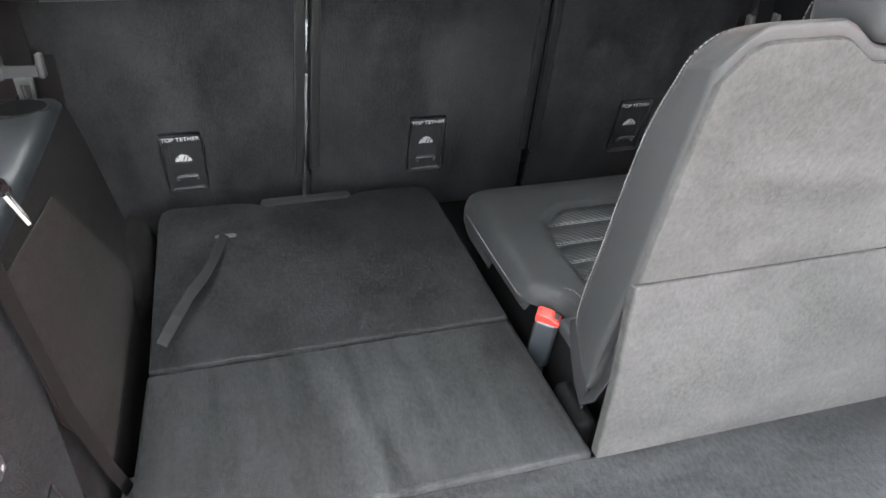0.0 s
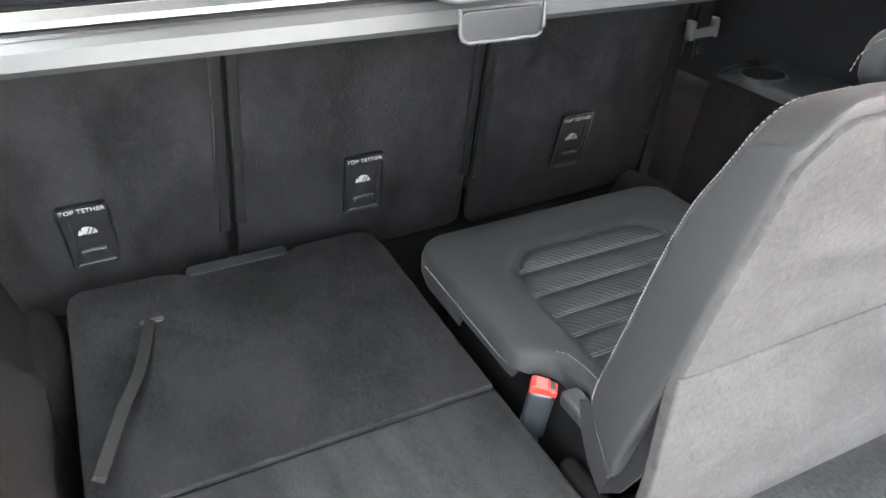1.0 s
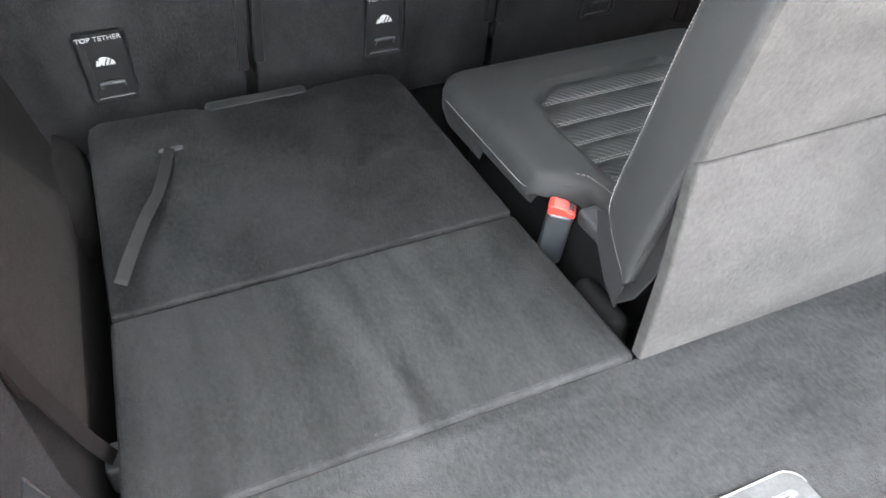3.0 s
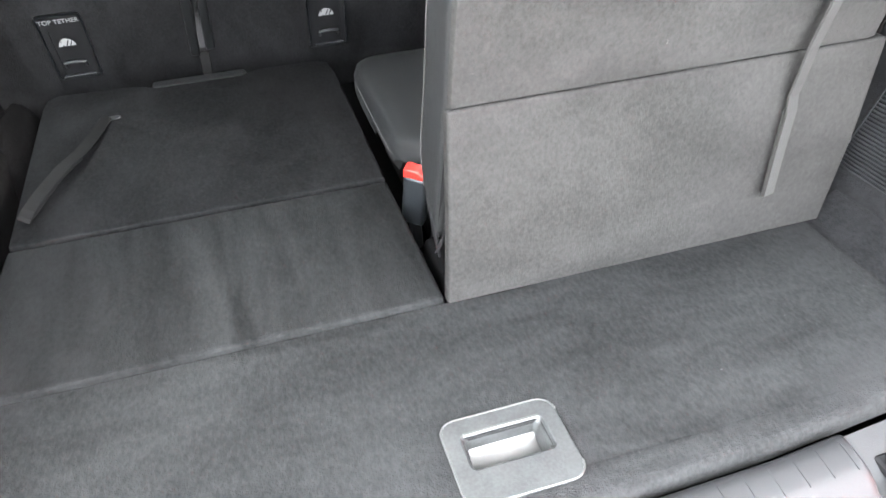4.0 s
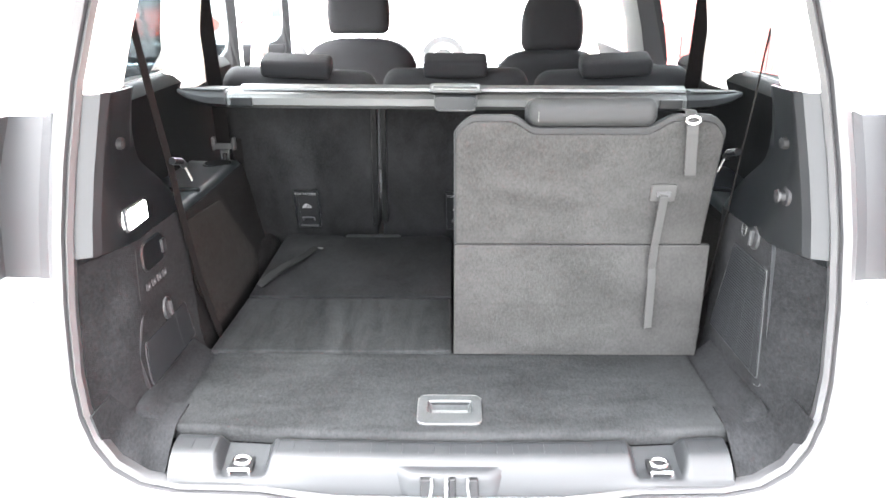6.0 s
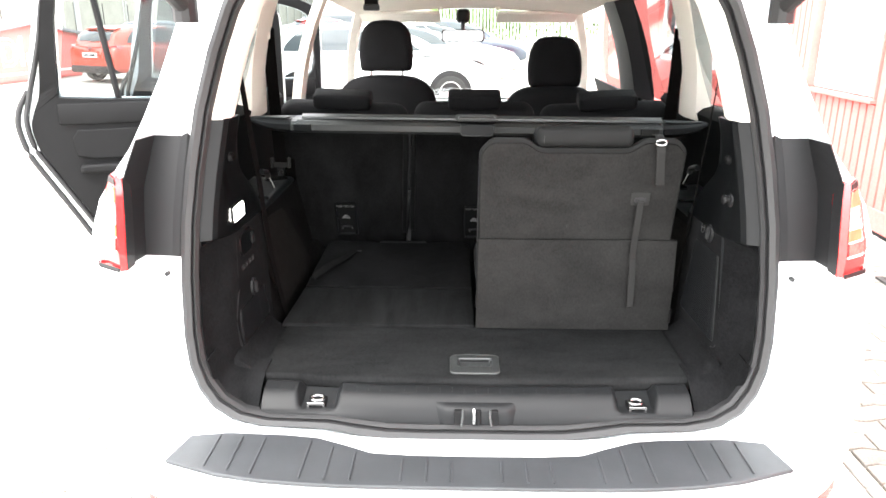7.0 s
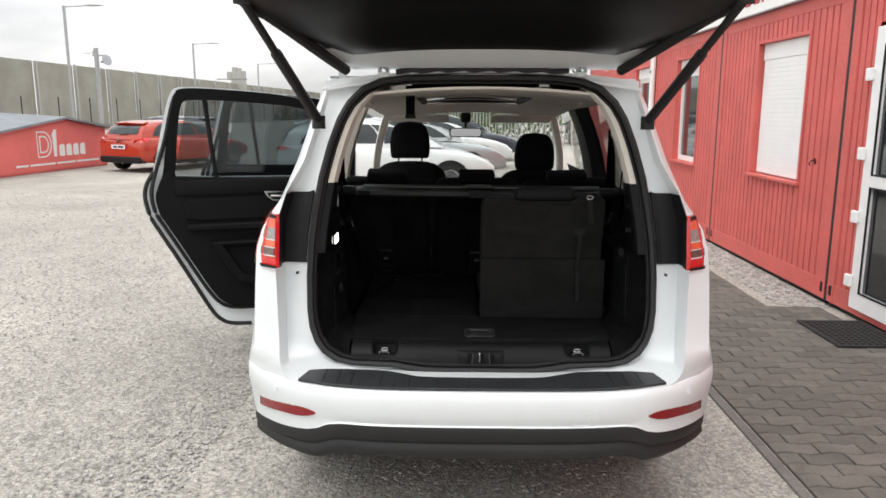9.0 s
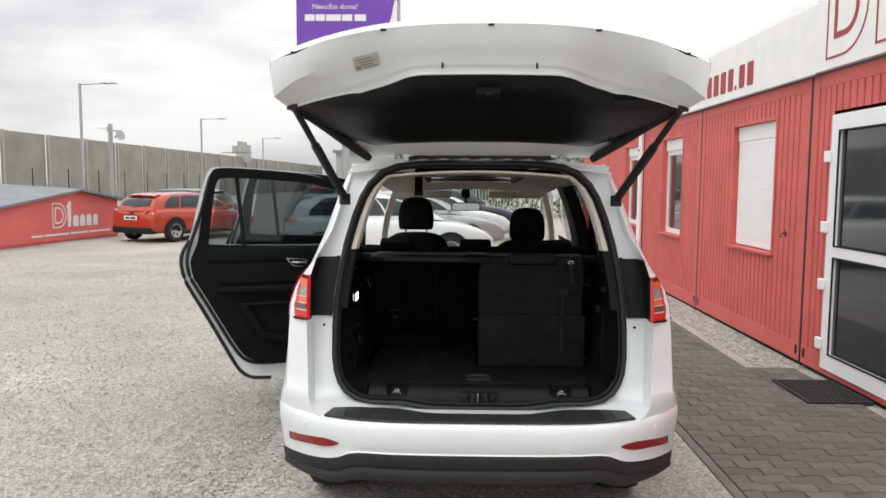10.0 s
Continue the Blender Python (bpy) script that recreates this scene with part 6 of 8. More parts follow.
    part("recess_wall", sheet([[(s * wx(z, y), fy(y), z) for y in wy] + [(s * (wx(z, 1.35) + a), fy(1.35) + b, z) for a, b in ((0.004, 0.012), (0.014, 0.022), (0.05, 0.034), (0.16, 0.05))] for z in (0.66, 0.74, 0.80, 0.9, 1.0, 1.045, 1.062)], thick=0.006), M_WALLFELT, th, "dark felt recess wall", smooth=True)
    felt2 = [(0.80, 0.775), (1.16, 0.775), (1.22, 0.80), (1.05, 1.03), (0.78, 1.05), (0.74, 0.90)]
    bm = prism(felt2, 0.004, "x", 0.0)
    bmesh.ops.triangulate(bm, faces=bm.faces[:])
    bmesh.ops.subdivide_edges(bm, edges=bm.edges[:], cuts=3, use_grid_fill=True)
    for v in bm.verts:
        v.co.x = s * (wx(v.co.z, v.co.y) - 0.001 - (0.0025 if v.co.x > 0.002 else 0))
    part("recess_felt", bm, M_RECESSFELT, th, "brownish felt inlay")
    bulge = loft([[(s * (0.60 - 0.045 * math.sin(t) * k), 1.30 + 0.13 * u, 0.66 + 0.085 * (1 - math.cos(t)) * k) for t in [math.pi * j / 8 for j in range(9)]] for u, k in ((-1.2, 0.3), (-0.6, 0.9), (0, 1.0), (0.8, 0.9), (1.2, 0.4))])
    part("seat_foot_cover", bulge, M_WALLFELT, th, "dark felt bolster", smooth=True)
    tray = []
    for y in (0.70, 0.72, 0.80, 0.95, 1.1, 1.2, 1.3, 1.34, 1.355, 1.362, 1.366):
        e = 0.03 * max(0.0, (y - 1.33) / 0.036) ** 2.5
        tray.append([(s * wx(1.06, y), fy(y), 1.060 - e), (s * (wx(1.06, y) + 0.004), fy(y), 1.070 - e), (s * (wx(1.06, y) + 0.012), fy(y), 1.076 - e), (s * (wx(1.06, y) + 0.025), fy(y), 1.078 - e), (s * 0.74, fy(y), 1.073 - e), (s * 0.80, fy(y), 1.076 - e)])
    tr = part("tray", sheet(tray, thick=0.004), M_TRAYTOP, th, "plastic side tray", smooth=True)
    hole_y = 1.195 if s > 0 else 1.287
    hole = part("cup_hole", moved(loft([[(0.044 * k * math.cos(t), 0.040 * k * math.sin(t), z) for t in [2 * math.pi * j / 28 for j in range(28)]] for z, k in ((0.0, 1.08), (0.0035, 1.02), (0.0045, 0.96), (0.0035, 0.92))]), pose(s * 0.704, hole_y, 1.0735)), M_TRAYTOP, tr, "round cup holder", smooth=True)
    # flat black disc at rim height stands in for the hole's inner shade
    part("hole_shade", moved(loft([[(0.040 * k * math.cos(t), 0.0365 * k * math.sin(t), z) for t in [2 * math.pi * j / 28 for j in range(28)]] for z, k in ((0.0, 1.0), (0.0012, 0.98))]), pose(s * 0.704, hole_y, 1.0775)), M_WELL, hole, "black disc for the shaded cup hole")
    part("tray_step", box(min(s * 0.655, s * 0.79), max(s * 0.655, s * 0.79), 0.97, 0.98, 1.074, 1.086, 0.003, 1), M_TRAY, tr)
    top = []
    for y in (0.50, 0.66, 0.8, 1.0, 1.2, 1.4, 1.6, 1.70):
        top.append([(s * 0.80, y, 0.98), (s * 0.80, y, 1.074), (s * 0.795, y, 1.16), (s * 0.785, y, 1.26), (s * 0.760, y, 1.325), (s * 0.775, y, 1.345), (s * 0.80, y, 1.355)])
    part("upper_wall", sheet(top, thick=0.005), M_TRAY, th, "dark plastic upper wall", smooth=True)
    return th


side_l = build_side(-1)
side_r = build_side(1)


def hook(s, y, z, parent):
    """A round curry-hook knob with its bed."""
    b = part("hook", moved(loft([[(x, r * math.cos(t), r * math.sin(t)) for t in [2 * math.pi * j / 16 for j in range(16)]] for x, r in ((0, 0.019), (0.005, 0.018), (0.006, 0.010), (0.014, 0.009), (0.016, 0.013), (0.020, 0.011), (0.021, 0.004))]), Matrix.Translation((s * 0.612, y, z)) @ Matrix.Diagonal((-s, 1, 1, 1))), M_BLACK, parent, "black round bag hook", smooth=True)
    return b


hook(1, 0.432, 1.219, side_r)


def finger_dish(s, y, z, parent):
    part("finger_dish", moved(loft([[(x, a * math.cos(t), b * math.sin(t)) for t in [2 * math.pi * j / 18 for j in range(18)]] for x, a, b in ((-0.004, 0.024, 0.021), (0.004, 0.020, 0.017), (0.005, 0.015, 0.013), (0.0, 0.010, 0.009))]), Matrix.Translation((s * 0.617, y, z)) @ Matrix.Diagonal((-s, 1, 1, 1))), M_TRIM, parent, smooth=True)
    part("knob", moved(loft([[(x, r * math.cos(t), r * math.sin(t) * 0.8) for t in [2 * math.pi * j / 12 for j in range(12)]] for x, r in ((0.0, 0.015), (0.010, 0.0145), (0.015, 0.011), (0.0165, 0.004))]), Matrix.Translation((s * 0.612, y - 0.014, z + 0.034)) @ Matrix.Diagonal((-s, 1, 1, 1))), M_DOORBLACK, parent, smooth=True)


finger_dish(-1, 0.474, 1.277, side_l)
finger_dish(1, 0.470, 1.277, side_r)


def storage_flap(s, outline, th_parent, latch, top, columns, mark=None):
    """The ribbed plastic cover in the felt flank: a flush frame round a field of fine ribs."""
    def put(bm, lift):
        for v in bm.verts:
            v.co.x = s * (flank_x(v.co.y, v.co.z) - 0.001 - lift - v.co.x)
        return bm
    yc, zc = sum(a for a, b in outline) / len(outline), sum(b for a, b in outline) / len(outline)
    fl = part("storage_flap", put(prism(outline, 0.0040, "x", 0.0, r=0.0012, seg=1), 0.0005), M_FLAP, th_parent, "ribbed grey plastic storage cover")
    part("flap_gap", put(tube([(0.001, yc + (a - yc) * 1.02, zc + (b - zc) * 1.02) for a, b in outline + outline[:1]], 0.0018, 6), 0.0), M_DOORBLACK, fl, smooth=True)

    def span(z):
        cross = []
        for (a, b), (c, d) in zip(outline, outline[1:] + outline[:1]):
            if (b - z) * (d - z) < 0:
                cross.append(a + (c - a) * (z - b) / (d - b))
        return (min(cross) + 0.022, max(cross) - 0.022) if len(cross) >= 2 else None
    n = 38
    zlo = min(b for a, b in outline) + 0.018
    field = []
    for k in range(n):
        z = zlo + (top - zlo) * k / n
        ends = span(z)
        if ends and ends[1] > ends[0] + 0.02:
            field.append((ends, z))
            part("rib", put(box(0.0, 0.0022, ends[0], ends[1], z, z + (top - zlo) / n * 0.5), 0.0053), M_FLAP, fl)
    edge = [(e[0] - 0.004, z) for e, z in field] + [(e[1] + 0.004, z) for e, z in field[::-1]]
    part("field_rim", put(tube([(0.0, a, b) for a, b in edge + edge[:1]], 0.0013, 5), 0.0055), M_FLAP, fl, smooth=True)
    # upright rows of pale dashes that draw the ribs' glints
    for c in columns:
        bm = None
        for k, (e, z) in enumerate(field):
            if k % 3 == 2:
                continue
            y = e[0] + (e[1] - e[0]) * (c + 0.012 * math.sin(k * 2.1))
            bm = box(0.0, 0.0008, y - 0.0016, y + 0.0016, z + 0.0004, z + 0.0022, bm=bm)
        part("glint_row", put(bm, 0.0074), M_HANDLE, fl, "pale dashes drawn as glints on the ribs")
    ly, lz = latch
    part("turn_latch", put(moved(loft([[(x, r * math.cos(t), r * math.sin(t) * 1.25) for t in [2 * math.pi * j / 16 for j in range(16)]] for x, r in ((0, 0.020), (0.005, 0.019), (0.006, 0.012), (0.003, 0.010))]), Matrix.Translation((0, ly, lz))), 0.005), M_BLACK, fl, "black turn latch", smooth=True)
    part("latch_grip", put(box(0.0, 0.011, ly - 0.004, ly + 0.004, lz - 0.016, lz + 0.016, 0.002, 1), 0.007), M_FLAP, fl)
    if mark:
        part("lock_mark", put(tube([(0.0, mark[0] + 0.011 * math.cos(t), mark[1] + 0.014 * math.sin(t)) for t in [2 * math.pi * j / 16 for j in range(17)]], 0.0012, 5), 0.0055), M_HANDLE, fl, smooth=True)
        part("lock_mark", put(box(0.0, 0.001, mark[0] - 0.007, mark[0] + 0.007, mark[1] - 0.0015, mark[1] + 0.0015), 0.0055), M_HANDLE, fl)
    return fl


def softened(pts, r):
    """An outline with its corners cut round."""
    out = []
    for p, q, w in zip(pts[-1:] + pts[:-1], pts, pts[1:] + pts[:1]):
        a, b, c = Vector(p), Vector(q), Vector(w)
        k0, k1 = min(0.45, r / (a - b).length), min(0.45, r / (c - b).length)
        u, v = b + (a - b) * k0, b + (c - b) * k1
        out += [tuple(u.lerp(b, t).lerp(b.lerp(v, t), t)) for t in (0.0, 0.33, 0.67, 1.0)]
    return out


flap_r = storage_flap(1, softened([(0.398, 0.832), (0.694, 0.832), (0.612, 1.125), (0.560, 1.152), (0.470, 1.152), (0.443, 1.120)], 0.028), side_r, (0.52, 1.108), 1.070, (0.08, 0.38, 0.62), (0.576, 1.108))
flap_l = storage_flap(-1, softened([(0.412, 0.815), (0.690, 0.800), (0.645, 0.945), (0.600, 0.962), (0.440, 0.972), (0.412, 0.90)], 0.022), side_l, (0.548, 0.940), 0.915, (0.70,))


def socket_panel():
    def put(bm, lift):
        for v in bm.verts:
            v.co.x = -(flank_x(v.co.y, v.co.z) - 0.001 - lift - v.co.x)
        return bm
    p = part("socket_panel", put(prism([(0.445, 1.0), (0.585, 0.985), (0.60, 1.01), (0.605, 1.06), (0.59, 1.095), (0.55, 1.115), (0.48, 1.122), (0.46, 1.10)], 0.004, "x", 0.0, r=0.0012, seg=1), 0.0), M_DOORBLACK, side_l, "black socket and switch panel")
    part("socket_lid", put(prism(rounded(0.475, 0.575, 1.045, 1.105, 0.02, 4), 0.005, "x", 0.0, r=0.002, seg=1), 0.004), M_TRIM, p)
    part("lid_pull", put(box(0, 0.006, 0.555, 0.575, 1.06, 1.09, 0.002, 1), 0.009), M_GREYTRIM, p)
    for k in range(4):
        part("switch", put(box(0, 0.004, 0.475 + 0.026 * k, 0.493 + 0.026 * k, 1.008, 1.024, 0.002, 1), 0.004), M_FLAP, p)
        part("switch_mark", put(box(0, 0.0006, 0.482 + 0.026 * k, 0.486 + 0.026 * k, 1.014, 1.018), 0.0081), M_PLATEPRINT, p)


socket_panel()
lampb = thing("boot_lamp", "lit white courtesy lamp in the load space flank", "lamp")
part("lens", prism(rounded(0.437, 0.520, 1.150, 1.186, 0.006, 3), 0.006, "x", -0.6045, r=0.001, seg=1), M_BOOTLAMP, lampb, "glowing white lens")
part("surround", prism(rounded(0.432, 0.525, 1.145, 1.191, 0.008, 3), 0.006, "x", -0.6065, hole=rounded(0.437, 0.520, 1.150, 1.186, 0.006, 3)), M_BLACK, lampb)


# ============ third row: one seat folded, one raised ============
def seam_line(points, parent, r=0.0005, dash=0.0040, gap=0.0024, name="stitching"):
    """A row of pale thread stitches along points."""
    pts = [Vector(p) for p in points]
    bm, at, on = None, 0.0, True
    for a, b in zip(pts, pts[1:]):
        d = b - a
        n = max(1, int(d.length / (dash + gap)))
        for k in range(n):
            p = a + d * (k / n)
            q = a + d * ((k + dash / (dash + gap)) / n)
            bm = tube([p, q], r, 4, bm)
    return part(name, bm, M_STITCH, parent, "pale stitching")


def build_folded_seat():
    th = thing("folded_rear_seat", "folded third-row seat with carpeted back", "car seat", "third-row seats")
    back = [(-0.545, 0.9395), (0.000, 0.9395), (0.000, 1.36), (-0.006, 1.42), (-0.030, 1.438), (-0.12, 1.44), (-0.155, 1.437), (-0.165, 1.428), (-0.36, 1.428), (-0.37, 1.437), (-0.40, 1.445), (-0.53, 1.452), (-0.548, 1.435), (-0.552, 1.40)]
    # dark tint of the seat felt, with the fold's shade in the colour
    part("back_panel", prism(back, 0.0465, "z", 0.748, r=0.0035, seg=2), M_CARPET2, th, "carpeted folded backrest, tinted dark for its shade")
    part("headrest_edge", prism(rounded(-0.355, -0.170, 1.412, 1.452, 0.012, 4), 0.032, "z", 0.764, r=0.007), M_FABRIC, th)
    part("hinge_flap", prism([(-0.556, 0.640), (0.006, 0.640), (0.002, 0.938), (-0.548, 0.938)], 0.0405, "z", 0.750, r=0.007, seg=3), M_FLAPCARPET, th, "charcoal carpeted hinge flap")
    part("seat_frame", box(-0.50, -0.03, 0.70, 1.38, 0.66, 0.745, 0.01), M_WELL, th)
    st = part("pull_strap", ribbon([(-0.427, 1.312, 0.794), (-0.429, 1.306, 0.801), (-0.436, 1.270, 0.804), (-0.446, 1.22, 0.807), (-0.461, 1.16, 0.812), (-0.482, 1.10, 0.819), (-0.504, 1.035, 0.819), (-0.518, 1.000, 0.814), (-0.5235, 0.988, 0.8095), (-0.5265, 0.985, 0.806), (-0.5275, 0.990, 0.803), (-0.520, 1.012, 0.803), (-0.508, 1.045, 0.806), (-0.488, 1.10, 0.810), (-0.466, 1.155, 0.807)], (0.90, -0.15, -0.62), 0.0165, 0.0018), M_STRAP, th, "grey webbing release strap")
    part("strap_slot", prism(rounded(-0.446, -0.408, 1.304, 1.318, 0.005, 3), 0.003, "z", 0.793, r=0.001, seg=1), M_BLACK, st)


build_folded_seat()


def side_profile(front):
    """The upright backrest's depth at heights: rear face or front face."""
    rear = [(0.862, 0.683), (0.882, 0.678), (0.938, 0.664), (0.996, 0.646), (1.059, 0.624), (1.114, 0.612), (1.227, 0.583), (1.289, 0.566), (1.335, 0.555)]
    face = [(0.862, 0.689), (0.872, 0.700), (0.885, 0.711), (0.905, 0.728), (0.931, 0.744), (1.009, 0.719), (1.083, 0.696), (1.14, 0.681), (1.203, 0.661), (1.26, 0.643), (1.305, 0.624), (1.335, 0.608)]
    return face if front else rear


def top_z(x):
    """The backrest's top edge, dipping under the head restraint."""
    d = min(x - 0.008, 0.538 - x)
    arch = 1.343 - 0.034 * max(0.0, 1 - d / 0.046) ** 2.3
    return arch - 0.026 * (1 - ease((abs(x - 0.276) - 0.105) / 0.055))


def build_raised_seat():
    th = thing("raised_rear_seat", "raised third-row seat, grey cloth with carpeted back", "car seat", "third-row seats")
    x0, x1 = 0.008, 0.538
    rings = []
    def rear_y(z):
        return lerp(side_profile(False), min(z, 1.335))

    def drawn(x, z):
        return 1.10 + (z - 1.10) * (top_z(x) - 1.10) / (1.3445 - 1.10) if z > 1.10 else z
    levels = [0.862 + 0.48 * k / 30 for k in range(31)] + [1.3445]
    for k, z in enumerate(levels):
        yr, yf = lerp(side_profile(False), min(z, 1.335)), lerp(side_profile(True), min(z, 1.335))
        r = min(0.010, (yf - yr) * 0.45)
        ringp = []
        for x, y in rounded(x0, x1, yr, yf, r, 4):
            ringp.append((x, y))
        fine_ = []
        for p, q in zip(ringp, ringp[1:] + ringp[:1]):
            fine_.append(p)
            if abs(p[0] - q[0]) > 0.2:
                for j in range(1, 40):
                    fine_.append((p[0] + (q[0] - p[0]) * j / 40, p[1] + (q[1] - p[1]) * j / 40))
        # heights are drawn together towards the shaped top edge
        ring_ = []
        for x, y in fine_:
            zz = drawn(min(max(x, x0 + 0.001), x1 - 0.001), z)
            ring_.append((x, y + rear_y(zz) - rear_y(z), zz - 0.017 * ease((z - 1.22) / 0.12) * (y - yr) / (yf - yr)))
        rings.append(ring_)
    # the crown rounds over
    last = rings[-1]
    for a, b, c in ((0.003, 0.93, 0.0030), (0.007, 0.76, 0.0056), (0.010, 0.40, 0.0072), (0.012, 0.0, 0.0078)):
        ring_ = []
        for x, y, z in last:
            cz = top_z(min(max(x, x0 + 0.001), x1 - 0.001)) - 0.0085
            cy = rear_y(cz) + 0.020
            ring_.append((x + (0.278 - x) * a, cy + (y - cy) * b, cz + (z - cz) * b + c))
        rings.append(ring_)
    part("backrest", sheet([r + r[:1] for r in rings]), M_FABRIC, th, "grey cloth backrest", smooth=True)

    # felt board on the back, its edges rolled into the cloth
    bx0, bx1 = x0 + 0.003, x1 - 0.003
    cols = [0.0, 0.0006, 0.003, 0.008] + [0.02 + (bx1 - bx0 - 0.04) * i / 40 for i in range(41)] + [bx1 - bx0 - 0.008, bx1 - bx0 - 0.003, bx1 - bx0 - 0.0006, bx1 - bx0]
    lift = {0: -0.006, 1: 0.0005, 2: 0.0035, 3: 0.0045}
    board = []
    for i, c in enumerate(cols):
        x = bx0 + c
        li = lift.get(min(i, len(cols) - 1 - i), 0.005)
        e = min(c, bx1 - bx0 - c)
        tz = top_z(x) - 0.010 - 0.010 * max(0, 1 - e / 0.03) ** 2
        col = [(x, rear_y(1.0585) + 0.006, 1.0585), (x, rear_y(1.0585) - li * 0.4, 1.0588)]
        for k in range(13):
            z = 1.0605 + (tz - 0.002 - 1.0605) * k / 12
            col.append((x, rear_y(z) - li, z))
        col.append((x, rear_y(tz) - li * 0.4, tz))
        col.append((x, rear_y(tz) + 0.006, tz + 0.0005))
        board.append(col)
    # pale tint of the same felt carries light from the tailgate opening
    part("back_board", sheet(board), M_CARPET3, th, "felt back board, tinted pale for the rear light", smooth=True)
    flap = prism([(x0 - 0.001, 0.7835), (x1 + 0.019, 0.7835), (x1 + 0.016, 1.056), (x0 + 0.001, 1.056)], 0.018, "y", 0.0, r=0.004, seg=3)
    bmesh.ops.bisect_plane(flap, geom=flap.verts[:] + flap.edges[:] + flap.faces[:], plane_co=(0, 0, 0.92), plane_no=(0, 0, 1))
    for v in flap.verts:
        v.co.y += lerp([(0.78, 0.634), (0.92, 0.622), (1.056, 0.6195)], v.co.z)
    part("lower_flap", flap, M_CARPET3, th, "felt hinge flap, tinted pale for the rear light")
    # dark gusset between the cloth and the hinge flap
    part("gusset", sheet([[(x, y, z) for y, z in ((0.632, 1.05), (0.650, 0.985), (0.668, 0.93), (0.684, 0.875), (0.700, 0.845))] for x in (x0 + 0.004, x0 + 0.02)] + [[(x0 + 0.004, y, z) for y, z in ((0.634, 1.04), (0.636, 0.97), (0.640, 0.91), (0.668, 0.85), (0.700, 0.815))]], thick=0.002), M_FABRIC_D, th, "dark cloth gusset", smooth=True)
    part("side_flap", sheet([[(x0 + 0.004, y, z) for y, z in ((0.742, 0.928), (0.722, 0.895), (0.705, 0.868), (0.692, 0.848))], [(x0 + 0.010, y, z) for y, z in ((0.768, 0.905), (0.756, 0.86), (0.735, 0.825), (0.708, 0.800))]], thick=0.003), M_FABRIC_D, th, smooth=True)
    part("hinge_cover", cushion(0.018, 0.05, 0.70, 0.80, 0.70, 0.775, 0.015, 3), M_WELL, th, smooth=True)
    # piped front edge of the bolster, then along the top
    edge = []
    for z in [0.868 + 0.07 * k / 5 for k in range(5)] + [0.935 + 0.40 * k / 16 for k in range(17)]:
        zz = drawn(x0 + 0.001, z)
        edge.append((x0 + 0.002, lerp(side_profile(True), z) + rear_y(zz) - rear_y(z) - 0.004, zz - 0.016 * ease((z - 1.22) / 0.12)))
    up = []
    for k in range(1, 24):
        x = x0 + 0.001 + 0.0002 * k * k + 0.0022 * k
        tz = top_z(x)
        up.append((x, lerp(side_profile(True), 1.335) + rear_y(tz) - rear_y(1.335) - 0.003, tz - 0.0148))
    line = edge + up
    for _ in range(3):
        line = line[:1] + [tuple((a + 2 * b + c) / 4 for a, b, c in zip(p, q, r_)) for p, q, r_ in zip(line, line[1:], line[2:])] + line[-1:]
    part("piping", tube(line, 0.0022, 6), M_FABRIC, th, smooth=True)
    seam_line([(x - 0.0018, y + 0.0012, z + 0.0022) for x, y, z in line[4:]], th, r=0.00042, dash=0.0024, gap=0.0018)
    # head restraint: a flat horizontal pad, pushed down
    hr = cushion(0.151, 0.399, 0.542, 0.646, 1.322, 1.377, 0.021, 5)
    for v in hr.verts:
        v.co.z -= 0.28 * max(0.0, v.co.y - 0.585)
    h = part("head_restraint", hr, M_FABRIC, th, "grey cloth head restraint", smooth=True)
    seam_line([(0.170, 0.5415, 1.335), (0.170, 0.5415, 1.35), (0.171, 0.545, 1.362), (0.172, 0.555, 1.374), (0.173, 0.57, 1.3775), (0.173, 0.60, 1.3778)], h)
    seam_line([(0.1535, 0.595, 1.3655), (0.1545, 0.615, 1.3625), (0.1545, 0.630, 1.353), (0.1545, 0.641, 1.338), (0.1535, 0.645, 1.322)], h, r=0.0004, dash=0.0026, gap=0.0018)
    # straps on the back
    bez = part("strap_bezel", prism(rounded(0.409, 0.459, 1.162, 1.200, 0.004, 3), 0.005, "y", 0.5855, r=0.002, seg=2, hole=None), M_BELT, th, "grey plastic strap bezel")
    for v in bez.data.vertices:
        v.co.y -= (v.co.z - 1.181) * 0.26
    part("bezel_slot", box(0.420, 0.448, 0.583, 0.588, 1.172, 1.184), M_BLACK, bez)
    strap = [(0.434, 0.588, 1.182), (0.434, 0.579, 1.174), (0.4335, 0.586, 1.14), (0.432, 0.602, 1.07), (0.4315, 0.609, 1.02), (0.4330, 0.6135, 1.005), (0.4345, 0.611, 0.985), (0.435, 0.612, 0.93), (0.436, 0.612, 0.866), (0.4375, 0.617, 0.862), (0.438, 0.619, 0.92), (0.436, 0.6175, 0.985)]
    part("pull_strap", ribbon(strap, (1, 0.25, 0), 0.018), M_BELT, th, "grey webbing pull strap")
    ts = part("top_strap", ribbon([(0.463, 0.60, 1.348), (0.463, 0.565, 1.351), (0.463, 0.543, 1.336), (0.466, 0.546, 1.31), (0.474, 0.563, 1.25), (0.478, 0.571, 1.222)], (1, 0, 0), 0.022), M_BELT, th, "grey webbing top strap")
    pts = [(0.463 + 0.0135 * math.cos(t), 0.539, 1.337 + 0.007 * math.sin(t)) for t in [2 * math.pi * k / 18 for k in range(19)]]
    part("strap_ring", tube(pts, 0.0026, 8), M_CHROME, ts, "white metal strap ring")
    # cushion
    build_cushion(th)
